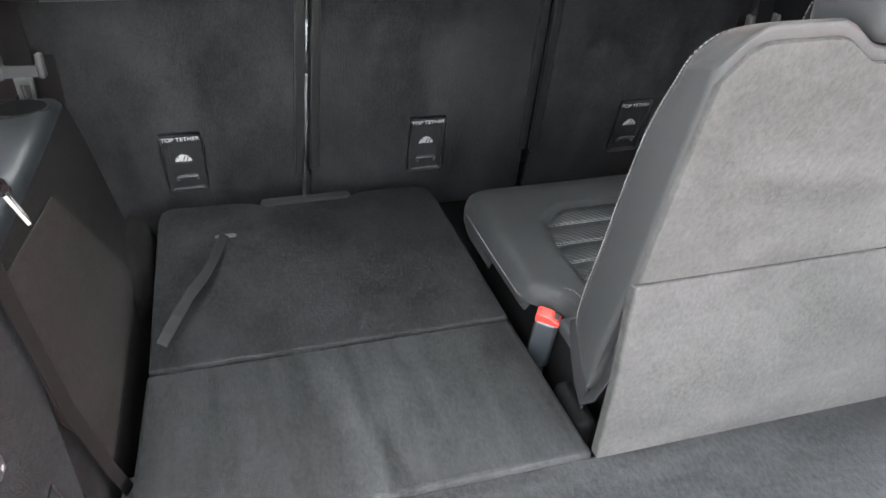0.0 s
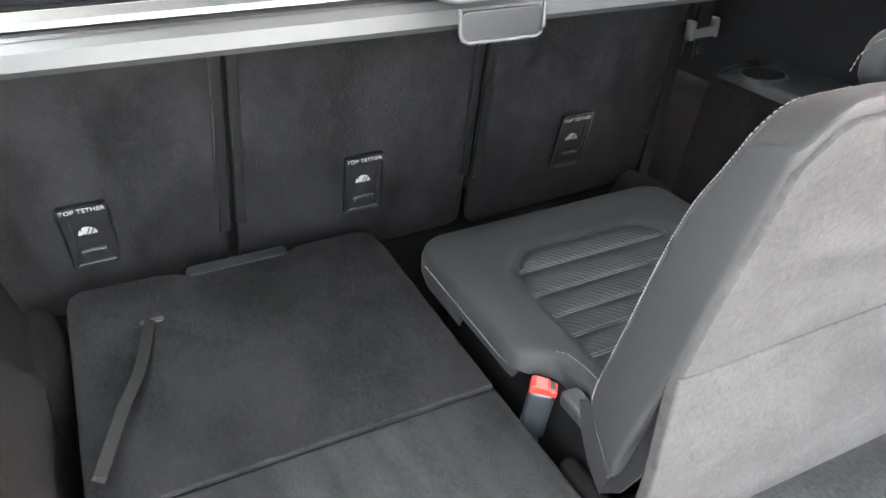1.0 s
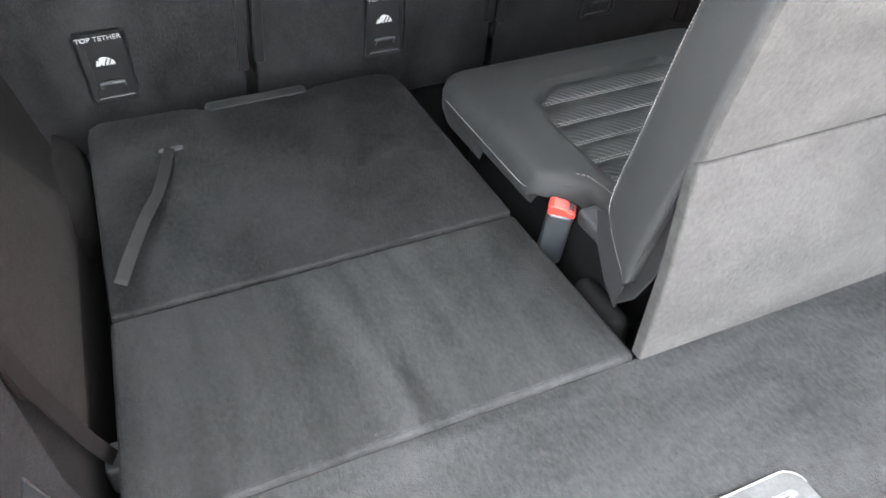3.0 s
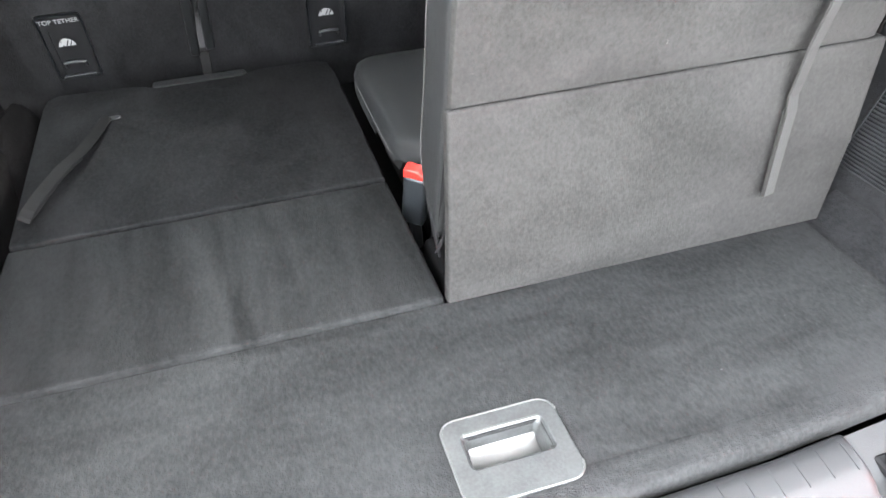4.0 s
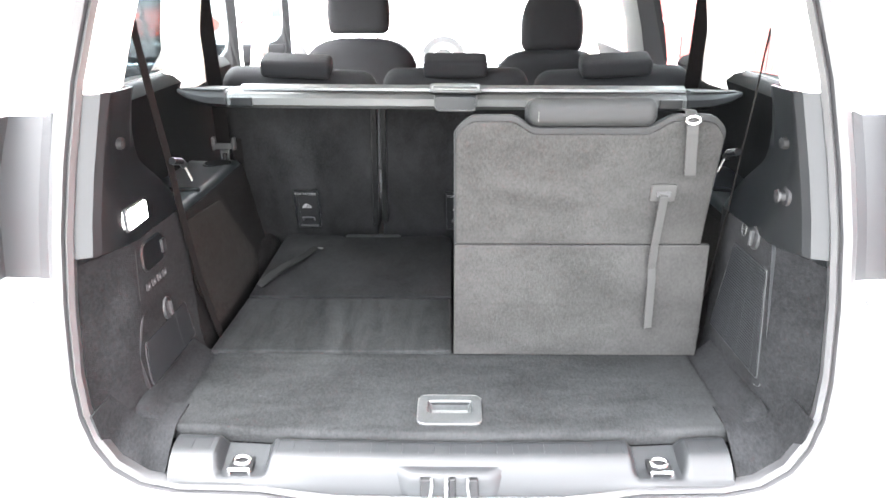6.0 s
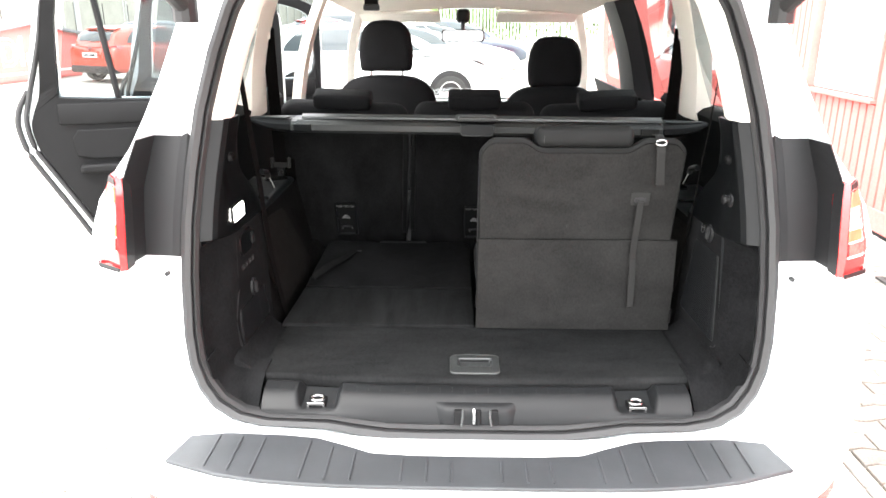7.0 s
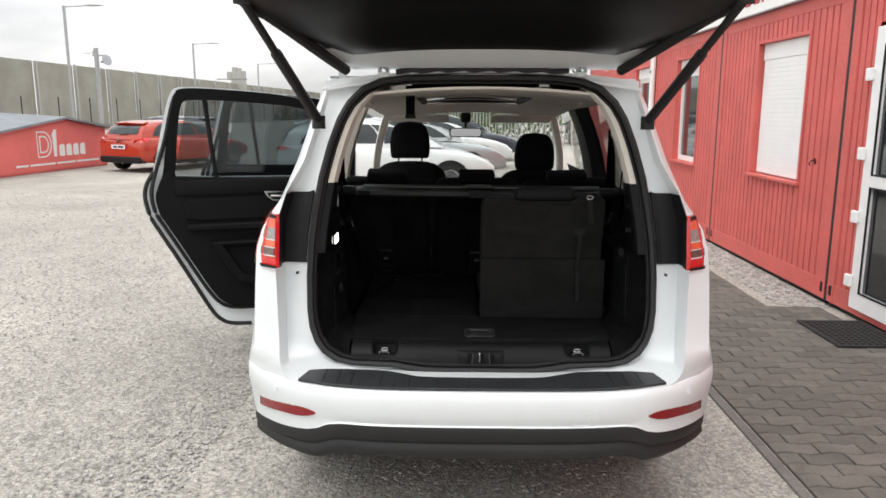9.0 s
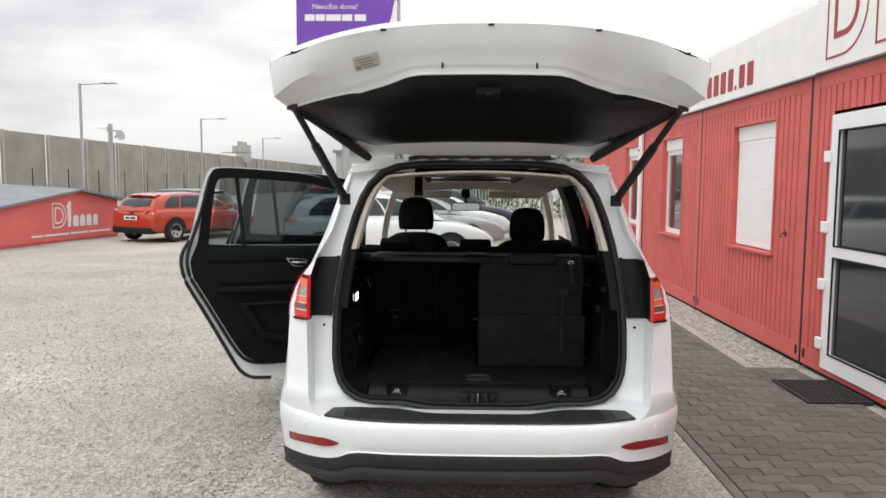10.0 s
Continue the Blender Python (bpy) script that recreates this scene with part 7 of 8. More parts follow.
    bm_ = pose(0.030, 0.872, 0.782, 6, 8, -34)
    bk = part("belt_buckle", moved(cushion(-0.018, 0.018, -0.012, 0.012, -0.036, 0.056, 0.006, 3), bm_), M_BUCKLE, th, "slate grey belt buckle with red button", smooth=True)
    part("button", moved(prism([(-0.0185, 0.0525), (0.0185, 0.0525), (0.0185, 0.062), (0.010, 0.063), (0.004, 0.0675), (-0.012, 0.069), (-0.0185, 0.067)], 0.0205, "y", -0.0102, r=0.002, seg=2), bm_), M_RED, bk, "red release button")
    part("button_slot", moved(box(0.003, 0.015, -0.004, 0.009, 0.060, 0.0642), bm_), M_BLACK, bk)
    part("buckle_stalk", tube([(0.028, 0.874, 0.775), (0.030, 0.875, 0.70)], 0.010, 8), M_BLACK, bk)


def build_cushion(th):
    x0, x1, y0, y1 = 0.016, 0.537, 0.735, 1.262
    rc = 0.055

    def left(y):
        a = x0 + lerp([(0.735, 0.050), (0.86, 0.048), (0.880, 0.040), (0.898, 0.016), (0.915, 0.003), (0.935, 0.0)], y)
        if y > y1 - rc:
            a += rc - math.sqrt(max(0.0, rc ** 2 - (y - y1 + rc) ** 2))
        return a

    def right(y):
        return x1 - (rc - math.sqrt(max(0.0, rc ** 2 - (y - y1 + rc) ** 2)) if y > y1 - rc else 0.0)

    def inner(y):
        """The quilted centre's half width about x = 0.278."""
        return lerp([(0.735, 0.172), (1.02, 0.169), (1.09, 0.155), (1.125, 0.125), (1.142, 0.105)], y)

    def rim(d, w=0.030, drop=0.016):
        return 0.0 if d > w else -drop * (1 - math.sqrt(max(0.0, 1 - (1 - d / w) ** 2)))

    def height(x, y):
        z = 0.871 + 0.004 * math.sin(math.pi * min(1, max(0, (y - 0.735) / 0.5)))
        z += rim(x - left(y)) + rim(right(y) - x) + rim(y1 - y, 0.05, 0.022)
        d = inner(y) - abs(x - 0.278) if y < 1.143 else -1
        d = min(d, 1.143 - y)
        if d > -0.012:
            z -= 0.016 * ease((d + 0.012) / 0.02)
        return z
    rows = []
    ts_ = [0.0, 0.006, 0.014, 0.025, 0.04, 0.06, 0.08] + [0.10 + 0.80 * i / 44 for i in range(45)] + [0.92, 0.94, 0.96, 0.975, 0.986, 0.994, 1.0]
    ysam = [y0 + (y1 - y0 - 0.03) * j / 70 for j in range(71)] + [y1 - 0.024, y1 - 0.016, y1 - 0.010, y1 - 0.005, y1 - 0.002, y1]
    for y in ysam:
        rows.append([(left(y) + (right(y) - left(y)) * t, y, height(left(y) + (right(y) - left(y)) * t, y)) for t in ts_])
    cu = part("cushion", sheet(rows), M_FABRIC, th, "grey cloth seat cushion with fluted centre", smooth=True)
    # fluted centre panel
    seams = [0.735, 0.768, 0.817, 0.866, 0.914, 0.964, 1.022, 1.086, 1.141]
    rows = []
    for a, b in zip(seams, seams[1:]):
        for j in range(8):
            y = a + (b - a) * j / 8
            puff = math.sin(math.pi * j / 8) ** 0.6 if j else 0.0
            hw = inner(y) + 0.004
            rows.append([(0.278 + hw * (2 * t - 1), y, 0.8585 + 0.0125 * puff * min(1, 40 * t * (1 - t) * 0.25 + (0.0 if t in (0, 1) else 0.25)) - (0.004 if t in (0.0, 1.0) else 0)) for t in [i / 20 for i in range(21)]])
    part("fluted_centre", sheet(rows), M_RIBCLOTH, cu, "ribbed grey cloth flutes", smooth=True)
    out = [(left(y0 + (y1 - rc - y0) * j / 40), y0 + (y1 - rc - y0) * j / 40) for j in range(41)]
    out += [(x0 + rc - rc * math.cos(a), y1 - rc + rc * math.sin(a)) for a in [math.pi / 2 * k / 6 for k in range(1, 7)]]
    out += [(x0 + rc + (x1 - x0 - 2 * rc) * i / 12, y1) for i in range(1, 13)]
    out += [(x1 - rc + rc * math.sin(a), y1 - rc + rc * math.cos(a)) for a in [math.pi / 2 * k / 6 for k in range(1, 7)]]
    out += [(x1, y1 - rc - (y1 - rc - y0) * j / 12) for j in range(1, 13)]
    sk = []
    for a, b in out:
        low = 0.790 if b > 1.08 else (0.812 if b > 0.92 else 0.832)
        da, db = a - 0.278, b - 0.98
        k = math.hypot(da, db)
        top = height(a, b)
        sk.append([(a, b, top), (a + 0.004 * da / k, b + 0.004 * db / k, top - 0.010), (a + 0.005 * da / k, b + 0.005 * db / k, (top + low) / 2 - 0.006), (a - 0.004 * da / k, b - 0.004 * db / k, low)])
    part("cushion_side", sheet(sk), M_FABRIC, cu, smooth=True)
    part("seat_base", box(x0 + 0.04, x1 - 0.04, 0.76, y1 - 0.05, 0.68, 0.835, 0.01), M_WELL, th)
    for y in seams[2:-1]:
        hw = inner(y) - 0.004
        for d in (-0.0028, 0.0028):
            seam_line([(0.278 - hw, y + d, 0.8638), (0.278 + hw, y + d, 0.8638)], cu, r=0.0006)
    z_ = 0.8415
    seam_line([(x0 - 0.0050, 1.20, z_), (x0 - 0.0058, 1.05, z_), (x0 - 0.0058, 0.94, z_), (x0 - 0.002, 0.922, 0.842), (x0 + 0.006, 0.910, 0.850), (x0 + 0.020, 0.899, 0.862), (x0 + 0.044, 0.893, 0.872), (x0 + 0.060, 0.875, 0.8735), (x0 + 0.066, 0.84, 0.8735), (x0 + 0.068, 0.775, 0.8735)], cu, r=0.0006)
    # end of the frame under the cushion, beside the buckle
    part("frame_end", cushion(0.03, 0.06, 0.755, 0.825, 0.842, 0.868, 0.008, 3), M_FLAP, th, smooth=True)


build_raised_seat()


# ============ second row ============
def build_second_seat(xc, w, px, pz, lean, taper, group="second-row seats"):
    th = thing("passenger_seat", "upright second-row seat with black felt back", "car seat", group)
    m = pose(xc, 1.566, 0.715, 16.2, 0, 0) @ pose(0, 0, 0, 0, lean, 0)
    mp = pose(xc, 1.566, 0.715, 16.2, 0, 0) @ Matrix.Translation((0, 0, pz))

    def put(name, bm, material, lab="", parent=th, smooth=False):
        for v in bm.verts:
            v.co.x *= 1 - taper * (v.co.z - 0.11)
        return part(name, moved(bm, m), material, parent, lab, smooth)

    def put_plate(name, bm, material, lab="", parent=th):
        return part(name, moved(bm, mp), material, parent, lab)
    h = 0.585
    put("rear_panel", prism(rounded(-w / 2 + 0.004, w / 2 - 0.004, -0.05, h, 0.03, 4), 0.014, "y", -0.0, r=0.004, seg=2), M_CARPET4, "black felt rear panel")
    put("backrest", cushion(-w / 2 + 0.006, w / 2 - 0.006, 0.016, 0.13, 0.0, h + 0.035, 0.052, 6), M_FABRIC_D, "black cloth backrest", smooth=True)
    for s in (-1, 1):
        put("edge_trim", prism(rounded(s * (w / 2 - 0.0105) - 0.0095, s * (w / 2 - 0.0105) + 0.0095, 0.105, h - 0.005, 0.004, 2), 0.014, "y", -0.009, r=0.006, seg=3), M_RAIL, "dark plastic edge trim")
    put("headrest", cushion(-0.106, 0.106, 0.0, 0.085, h + 0.034, h + 0.088, 0.015, 4), M_FABRIC_D, "low black headrest", smooth=True)
    for s in (-1, 1):
        put("headrest_post", tube([(s * 0.06, 0.05, h), (s * 0.06, 0.05, h + 0.06)], 0.006, 8), M_CHROME)
    cb = cushion(-w / 2 + 0.006, w / 2 - 0.006, 1.62, 2.10, 0.72, 0.86, 0.04, 3)
    part("cushion", moved(cb, pose(xc, 0, 0)), M_FABRIC_D, th, smooth=True)
    part("seat_base", box(xc - w / 2 + 0.03, xc + w / 2 - 0.03, 1.64, 2.06, 0.42, 0.72, 0.02), M_BLACK, th)
    # anchor plate for child seats
    p0, p1 = px - 0.038, px + 0.039
    pl = put_plate("tether_plate", prism(rounded(p0, p1, 0.078, 0.222, 0.007, 3), 0.005, "y", -0.005, r=0.0, hole=rounded(p0 + 0.013, p1 - 0.011, 0.086, 0.196, 0.004, 3)), M_DOORBLACK, "black plastic anchor plate")
    put_plate("plate_rim", prism(rounded(p0 - 0.003, p1 + 0.003, 0.075, 0.225, 0.008, 3), 0.005, "y", -0.007, r=0.0, hole=rounded(p0 + 0.001, p1 - 0.001, 0.079, 0.221, 0.006, 3)), M_TRIM, parent=pl)
    put_plate("anchor_pocket", prism(rounded(p0 + 0.013, p1 - 0.011, 0.086, 0.196, 0.004, 3), 0.002, "y", -0.0032), M_DOORBLACK, parent=pl)
    put_plate("anchor_bar", tube([(px - 0.018, -0.003, 0.104), (px - 0.018, -0.010, 0.118), (px, -0.012, 0.121), (px + 0.020, -0.010, 0.118), (px + 0.020, -0.003, 0.104)], 0.0035, 8), M_FLAP, parent=pl)
    put_plate("lower_rim", box(px - 0.030, px + 0.032, -0.009, -0.004, 0.080, 0.0855, 0.001, 1), M_FLAP, parent=pl)
    lettering("plate_text", "TOP TETHER", 0.0128, mp @ pose(px, -0.0058, 0.210, 90, 0, 0), M_PLATEPRINT, pl, "white raised words")
    pic = prism([(px - 0.017, 0.1535), (px - 0.009, 0.1535), (px - 0.008, 0.157), (px - 0.005, 0.1535), (px + 0.015, 0.1535)] + [(px - 0.004 + 0.019 * math.cos(a), 0.1535 + 0.017 * math.sin(a)) for a in [math.pi / 2 * k / 6 for k in range(1, 7)]] + [(px - 0.009, 0.168), (px - 0.010, 0.160), (px - 0.013, 0.165)], 0.0012, "y", -0.0045)
    put_plate("pictogram", pic, M_PLATEPRINT, parent=pl)
    for k in range(2):
        put_plate("pictogram_line", moved(box(-0.0012, 0.0012, -0.0004, 0.0, -0.007, 0.007), pose(px + 0.001 + 0.007 * k, -0.0047, 0.161, 0, 24, 0)), M_BLACK, parent=pl)
    return th


build_second_seat(-0.504, 0.494, 0.010, 0.004, 2.6, 0.0)
build_second_seat(0.010, 0.503, 0.008, -0.006, 0.0, 0.16)
build_second_seat(0.523, 0.494, -0.002, -0.008, -2.6, 0.0)


# ============ roller cover across the load space ============
def build_cover():
    th = thing("cargo_cover", "grey retractable cargo cover cassette with silver edge", "cargo cover")
    prof = [(1.066, 1.280), (1.067, 1.298), (1.076, 1.308), (1.10, 1.313), (1.17, 1.315), (1.19, 1.305), (1.19, 1.280), (1.165, 1.270), (1.080, 1.270)]
    part("cassette", loft([[(x, y, z) for y, z in prof] for x in (-0.60, -0.3, 0, 0.3, 0.60)]), M_CASSETTE, th, "grey plastic cassette")
    part("edge_rail", loft([[(x, y, z) for y, z in ((1.084, 1.3165), (1.086, 1.323), (1.106, 1.330), (1.122, 1.327), (1.124, 1.3165))] for x in (-0.565, 0, 0.60)]), M_SILVER, th, "satin silver pull edge")
    part("slot_lip", loft([[(x, y, z) for y, z in ((1.074, 1.3085), (1.076, 1.312), (1.081, 1.3145), (1.083, 1.3125))] for x in (-0.58, 0, 0.58)]), M_TRIM, th)
    hd = part("pull_handle", prism(rounded(-0.056, 0.076, 0.978, 1.112, 0.016, 5), 0.007, "z", 1.3265, r=0.003, seg=2), M_CASSETTE, th, "grey plastic pull tab")
    part("handle_lip", prism(rounded(-0.040, 0.062, 1.284, 1.318, 0.009, 4), 0.006, "y", 0.976, r=0.002, seg=2), M_GREYTRIM, hd)
    part("lip_rim", tube([(-0.041, 0.975, 1.322), (-0.041, 0.975, 1.294), (-0.038, 0.975, 1.287), (-0.031, 0.975, 1.2835), (0.053, 0.975, 1.2835), (0.060, 0.975, 1.287), (0.063, 0.975, 1.294), (0.063, 0.975, 1.322)], 0.0022, 6), M_CASSETTE, hd, smooth=True)
    part("handle_rim", prism(rounded(-0.050, 0.070, 0.984, 1.046, 0.012, 4), 0.002, "z", 1.3343, hole=rounded(-0.046, 0.066, 0.988, 1.042, 0.010, 4)), M_SILVER, hd)
    for s in (-1, 1):
        part("end_cap", loft([[(s * x, 1.125 + (y - 1.125) * k, 1.298 + (z - 1.298) * k + d) for y, z in prof] for x, k, d in ((0.602, 0.99, 0.0), (0.66, 0.92, 0.002), (0.715, 0.62, 0.006), (0.752, 0.22, 0.012))]), M_DOORBLACK, th, "dark plastic end cap", smooth=True)
        part("cap_shine", prism([(s * 0.615, 1.09), (s * 0.615, 1.135), (s * 0.66, 1.135), (s * 0.735, 1.118), (s * 0.735, 1.112), (s * 0.66, 1.092)], 0.004, "z", 1.3145, r=0.0015, seg=1), M_CASSETTE, th)
        part("release_tab", box(s * 0.56 - 0.03, s * 0.56 + 0.03, 1.060, 1.068, 1.276, 1.302, 0.003, 1), M_TRIM, th)
    # it lies a little askew between the flanks
    for ob in bpy.data.objects:
        if ob.type == "MESH" and (ob.parent == th or (ob.parent and ob.parent.parent == th)):
            for v in ob.data.vertices:
                v.co.y -= 0.06 * v.co.x


build_cover()


# ============ belts ============
def build_belt_second(s):
    th = thing("second_row_belt", "black seat belt hanging beside the second row", "seat belt", "second-row belts")
    x = s * 0.708
    part("webbing", ribbon([(s * 0.712, 1.33, 1.60), (s * 0.716, 1.362, 1.40), (s * 0.710, 1.370, 1.22), (s * 0.708, 1.372, 1.112)], (1, 0.2 * s, 0), 0.046), M_BELT_D, th)
    part("webbing", ribbon([(s * 0.675, 1.392, 1.13), (s * 0.68, 1.42, 0.95), (s * 0.69, 1.46, 0.75)], (1, 0.2 * s, 0), 0.036), M_BELT_D, th)
    tg = part("tongue_housing", loft([[(x + a * 0.029, 1.372 + b * 0.007, 1.102 + c) for a, b in ((-1, -1), (1, -1), (1, 1), (-1, 1))] for c in (0.0, 0.008, 0.018)]), M_BELT, th, "grey plastic tongue housing")
    for e in (-1, 1):
        part("housing_end", cushion(x + e * 0.031 - 0.006, x + e * 0.031 + 0.006, 1.361, 1.383, 1.098, 1.138, 0.005, 3), M_BELT, tg, smooth=True)
    part("tongue", prism([(x - 0.013, 1.060), (x + 0.013, 1.060), (x + 0.015, 1.102), (x - 0.015, 1.102)], 0.003, "y", 1.370, hole=[(x - 0.006, 1.066), (x + 0.006, 1.066), (x + 0.007, 1.088), (x - 0.007, 1.088)]), M_CHROME, th, "steel belt tongue")
    part("guide", cushion(s * 0.715 - 0.018, s * 0.715 + 0.018, 1.288, 1.312, 1.56, 1.635, 0.010, 3), M_HEADLINER, th, "cream belt guide", smooth=True)


build_belt_second(-1)
build_belt_second(1)


def build_belt_third(s):
    th = thing("third_row_belt", "slack black third-row seat belt on the flank", "seat belt", "third-row belts")
    if s < 0:
        pts = [(-0.607, 0.578, 1.62), (-0.600, 0.584, 1.496), (-0.592, 0.61, 1.34), (-0.588, 0.636, 1.231), (-0.585, 0.66, 1.10), (-0.582, 0.70, 0.95), (-0.572, 0.745, 0.81), (-0.562, 0.765, 0.745)]
        part("webbing", ribbon(pts, (0.45, 1, 0.2), 0.017), M_BELT_D, th)
    else:
        pts = [(0.616, 0.595, 1.62), (0.612, 0.610, 1.50), (0.606, 0.625, 1.36), (0.600, 0.640, 1.248), (0.598, 0.66, 1.14), (0.594, 0.69, 1.0), (0.588, 0.715, 0.90), (0.582, 0.735, 0.80)]
        part("webbing", ribbon(pts, (0.36, 1.0, -0.1), 0.030, 0.003), M_BELT_D, th)
    q = Vector(pts[3])
    part("tongue_housing", tube([q + Vector((0.018 * -s, -0.030, 0.012)), q + Vector((0.024 * -s, 0.0, 0.004)), q + Vector((0.018 * -s, 0.032, -0.012))], 0.008, 8), M_TRIM, th)
    part("tongue", moved(prism([(-0.010, -0.032), (0.010, -0.032), (0.012, 0.0), (-0.012, 0.0)], 0.003, "y", 0.0, hole=[(-0.005, -0.027), (0.005, -0.027), (0.005, -0.009), (-0.005, -0.009)]), pose(q.x - 0.022 * s, q.y + 0.022, q.z - 0.012, 20, 0, 70 * s)), M_SILVER, th, "steel belt tongue")
    part("anchor", box(pts[-1][0] - 0.012, pts[-1][0] + 0.012, pts[-1][1] - 0.02, pts[-1][1] + 0.02, pts[-1][2] - 0.03, pts[-1][2] + 0.01, 0.004), M_BLACK, th)


build_belt_third(-1)
build_belt_third(1)


# ============ front of the cabin ============
def build_front_seat(xc, dz):
    th = thing("front_seat", "black cloth front seat with a tall headrest", "car seat", "front seats")
    def put(name, bm, material, lab="", smooth=True):
        return part(name, moved(bm, pose(xc, 0, 0)), material, th, lab, smooth)
    # rounded shoulders, padded faces
    top = 1.345 + dz * 0.6
    form = [(-0.25, 0.72), (0.25, 0.72), (0.262, 0.95), (0.26, 1.12)] + [(0.255 * math.cos(t) ** 0.62, top - 0.19 + 0.19 * math.sin(t) ** 0.75) for t in [math.pi / 2 * k / 10 for k in range(1, 10)]] + [(0.0, top)]
    form += [(-x, z) for x, z in form[-2:1:-1]]
    zc = 1.0
    put("backrest", loft([[(x * k, y - 0.20 * (z - 1.3), zc + (z - zc) * (1 - (1 - k) * 0.7)) for x, z in form] for y, k in ((2.445, 0.72), (2.448, 0.84), (2.458, 0.94), (2.478, 1.0), (2.54, 1.0), (2.562, 0.94), (2.572, 0.84))]), M_FABRIC_D)
    rest = [(-0.112, 0.0), (0.112, 0.0), (0.126, 0.008), (0.132, 0.03), (0.135, 0.08), (0.132, 0.13), (0.124, 0.175), (0.108, 0.212), (0.085, 0.234), (0.055, 0.244), (0.0, 0.249)]
    rest += [(-x, z) for x, z in rest[-2:1:-1]]
    put("headrest", loft([[(x * k, y, 1.360 + dz * 0.9 + 0.12 + (z - 0.12) * k) for x, z in rest] for y, k in ((2.462, 0.70), (2.466, 0.84), (2.476, 0.94), (2.494, 1.0), (2.545, 1.0), (2.563, 0.94), (2.573, 0.84))]), M_FABRIC_D, "tall black headrest")
    for s in (-1, 1):
        put("headrest_post", tube([(s * 0.08, 2.52, 1.26), (s * 0.08, 2.52, 1.36 + dz)], 0.007, 8), M_CHROME)
    put("cushion", cushion(-0.26, 0.26, 2.5, 3.05, 0.58, 0.74, 0.04, 3), M_FABRIC_D)
    put("seat_base", box(-0.22, 0.22, 2.55, 3.0, 0.42, 0.58, 0.02), M_BLACK, smooth=False)


build_front_seat(-0.418, 0.012)
build_front_seat(0.434, -0.072)


def build_dash():
    th = thing("dashboard", "black moulded dashboard with silver vents", "dashboard")
    rows = []
    for x in [-0.76 + 1.52 * k / 16 for k in range(17)]:
        hump = 0.035 * math.exp(-((x + 0.4) / 0.16) ** 2)
        rows.append([(x, 3.32, 0.78), (x, 3.30, 0.95), (x, 3.34, 1.06 + hump), (x, 3.45, 1.12 + hump), (x, 3.75, 1.10), (x, 4.0, 1.06)])
    part("moulding", sheet(rows, thick=0.01), M_TRIM, th, smooth=True)
    part("console", prism([(2.6, 0.42), (3.4, 0.42), (3.36, 1.02), (3.28, 0.98), (3.1, 0.74), (2.6, 0.72)], 0.22, "x", -0.11, r=0.02), M_TRIM, th)
    for x in (-0.66, -0.12, 0.12, 0.66):
        v = part("air_vent", prism(rounded(x - 0.045, x + 0.045, 0.985, 1.075, 0.015, 3), 0.012, "y", 3.295, hole=rounded(x - 0.037, x + 0.037, 0.993, 1.067, 0.01, 3)), M_SILVER, th, "silver-rimmed air vent")
        for k in range(4):
            part("vane", box(x - 0.037, x + 0.037, 3.297, 3.304, 1.0 + 0.018 * k, 1.004 + 0.018 * k), M_BLACK, v)
    wh = moved(tube([(0.185 * math.cos(t), 0, 0.185 * math.sin(t)) for t in [2 * math.pi * k / 28 for k in range(29)]], 0.015, 8), pose(-0.43, 3.12, 1.0, -22, 0, 0))
    st = thing("steering_wheel", "black leather steering wheel", "steering wheel")
    part("rim", wh, M_TRIM, st, smooth=True)
    part("hub", moved(cushion(-0.17, 0.17, -0.02, 0.03, -0.05, 0.04, 0.02, 2), pose(-0.43, 3.14, 1.0, -22, 0, 0)), M_TRIM, st)
    part("column", tube([(-0.43, 3.15, 1.0), (-0.43, 3.42, 0.95)], 0.045, 10), M_BLACK, st)


build_dash()


def build_mirror():
    th = thing("rear_view_mirror", "black rear-view mirror on the windscreen", "mirror")
    part("housing", cushion(-0.155, 0.095, 3.06, 3.10, 1.495, 1.565, 0.02, 3), M_BLACK, th, smooth=True)
    part("mirror_glass", moved(prism(rounded(-0.115, 0.115, -0.028, 0.028, 0.018, 4), 0.003, "y", -0.0), pose(-0.03, 3.055, 1.530, -1, 0, 0)), M_MIRROR, th, "silvered mirror glass")
    part("stalk", tube([(-0.03, 3.10, 1.55), (-0.03, 3.22, 1.66)], 0.012, 8), M_BLACK, th)
    part("sensor_box", cushion(-0.07, 0.01, 3.16, 3.26, 1.60, 1.68, 0.02, 2), M_BLACK, th)


build_mirror()


def build_visor(s):
    th = thing("sun_visor", "cream padded sun visor folded up", "sun visor", "sun visors")
    bm = cushion(s * 0.382 - 0.225, s * 0.382 + 0.225, -0.085, 0.085, -0.010, 0.010, 0.009, 3)
    part("pad", moved(bm, pose(0, 3.00, 1.634, -16, 0, 0)), M_HEADLINER, th, smooth=True)
    part("clip", box(s * 0.16 - 0.012, s * 0.16 + 0.012, 2.94, 2.98, 1.67, 1.70, 0.004), M_HEADLINER, th)


build_visor(-1)
build_visor(1)


def build_grab(s, y):
    th = thing("grab_handle", "cream fold-down grab handle on the roof lining", "handle", "grab handles")
    part("grip", tube([(s * 0.585, y - 0.09, 1.765), (s * 0.565, y - 0.06, 1.735), (s * 0.56, y, 1.728), (s * 0.565, y + 0.06, 1.735), (s * 0.585, y + 0.09, 1.765)], 0.010, 8), M_HEADLINER, th, smooth=True)


for s in (-1, 1):
    for y in (1.5, 2.55):
        build_grab(s, y)


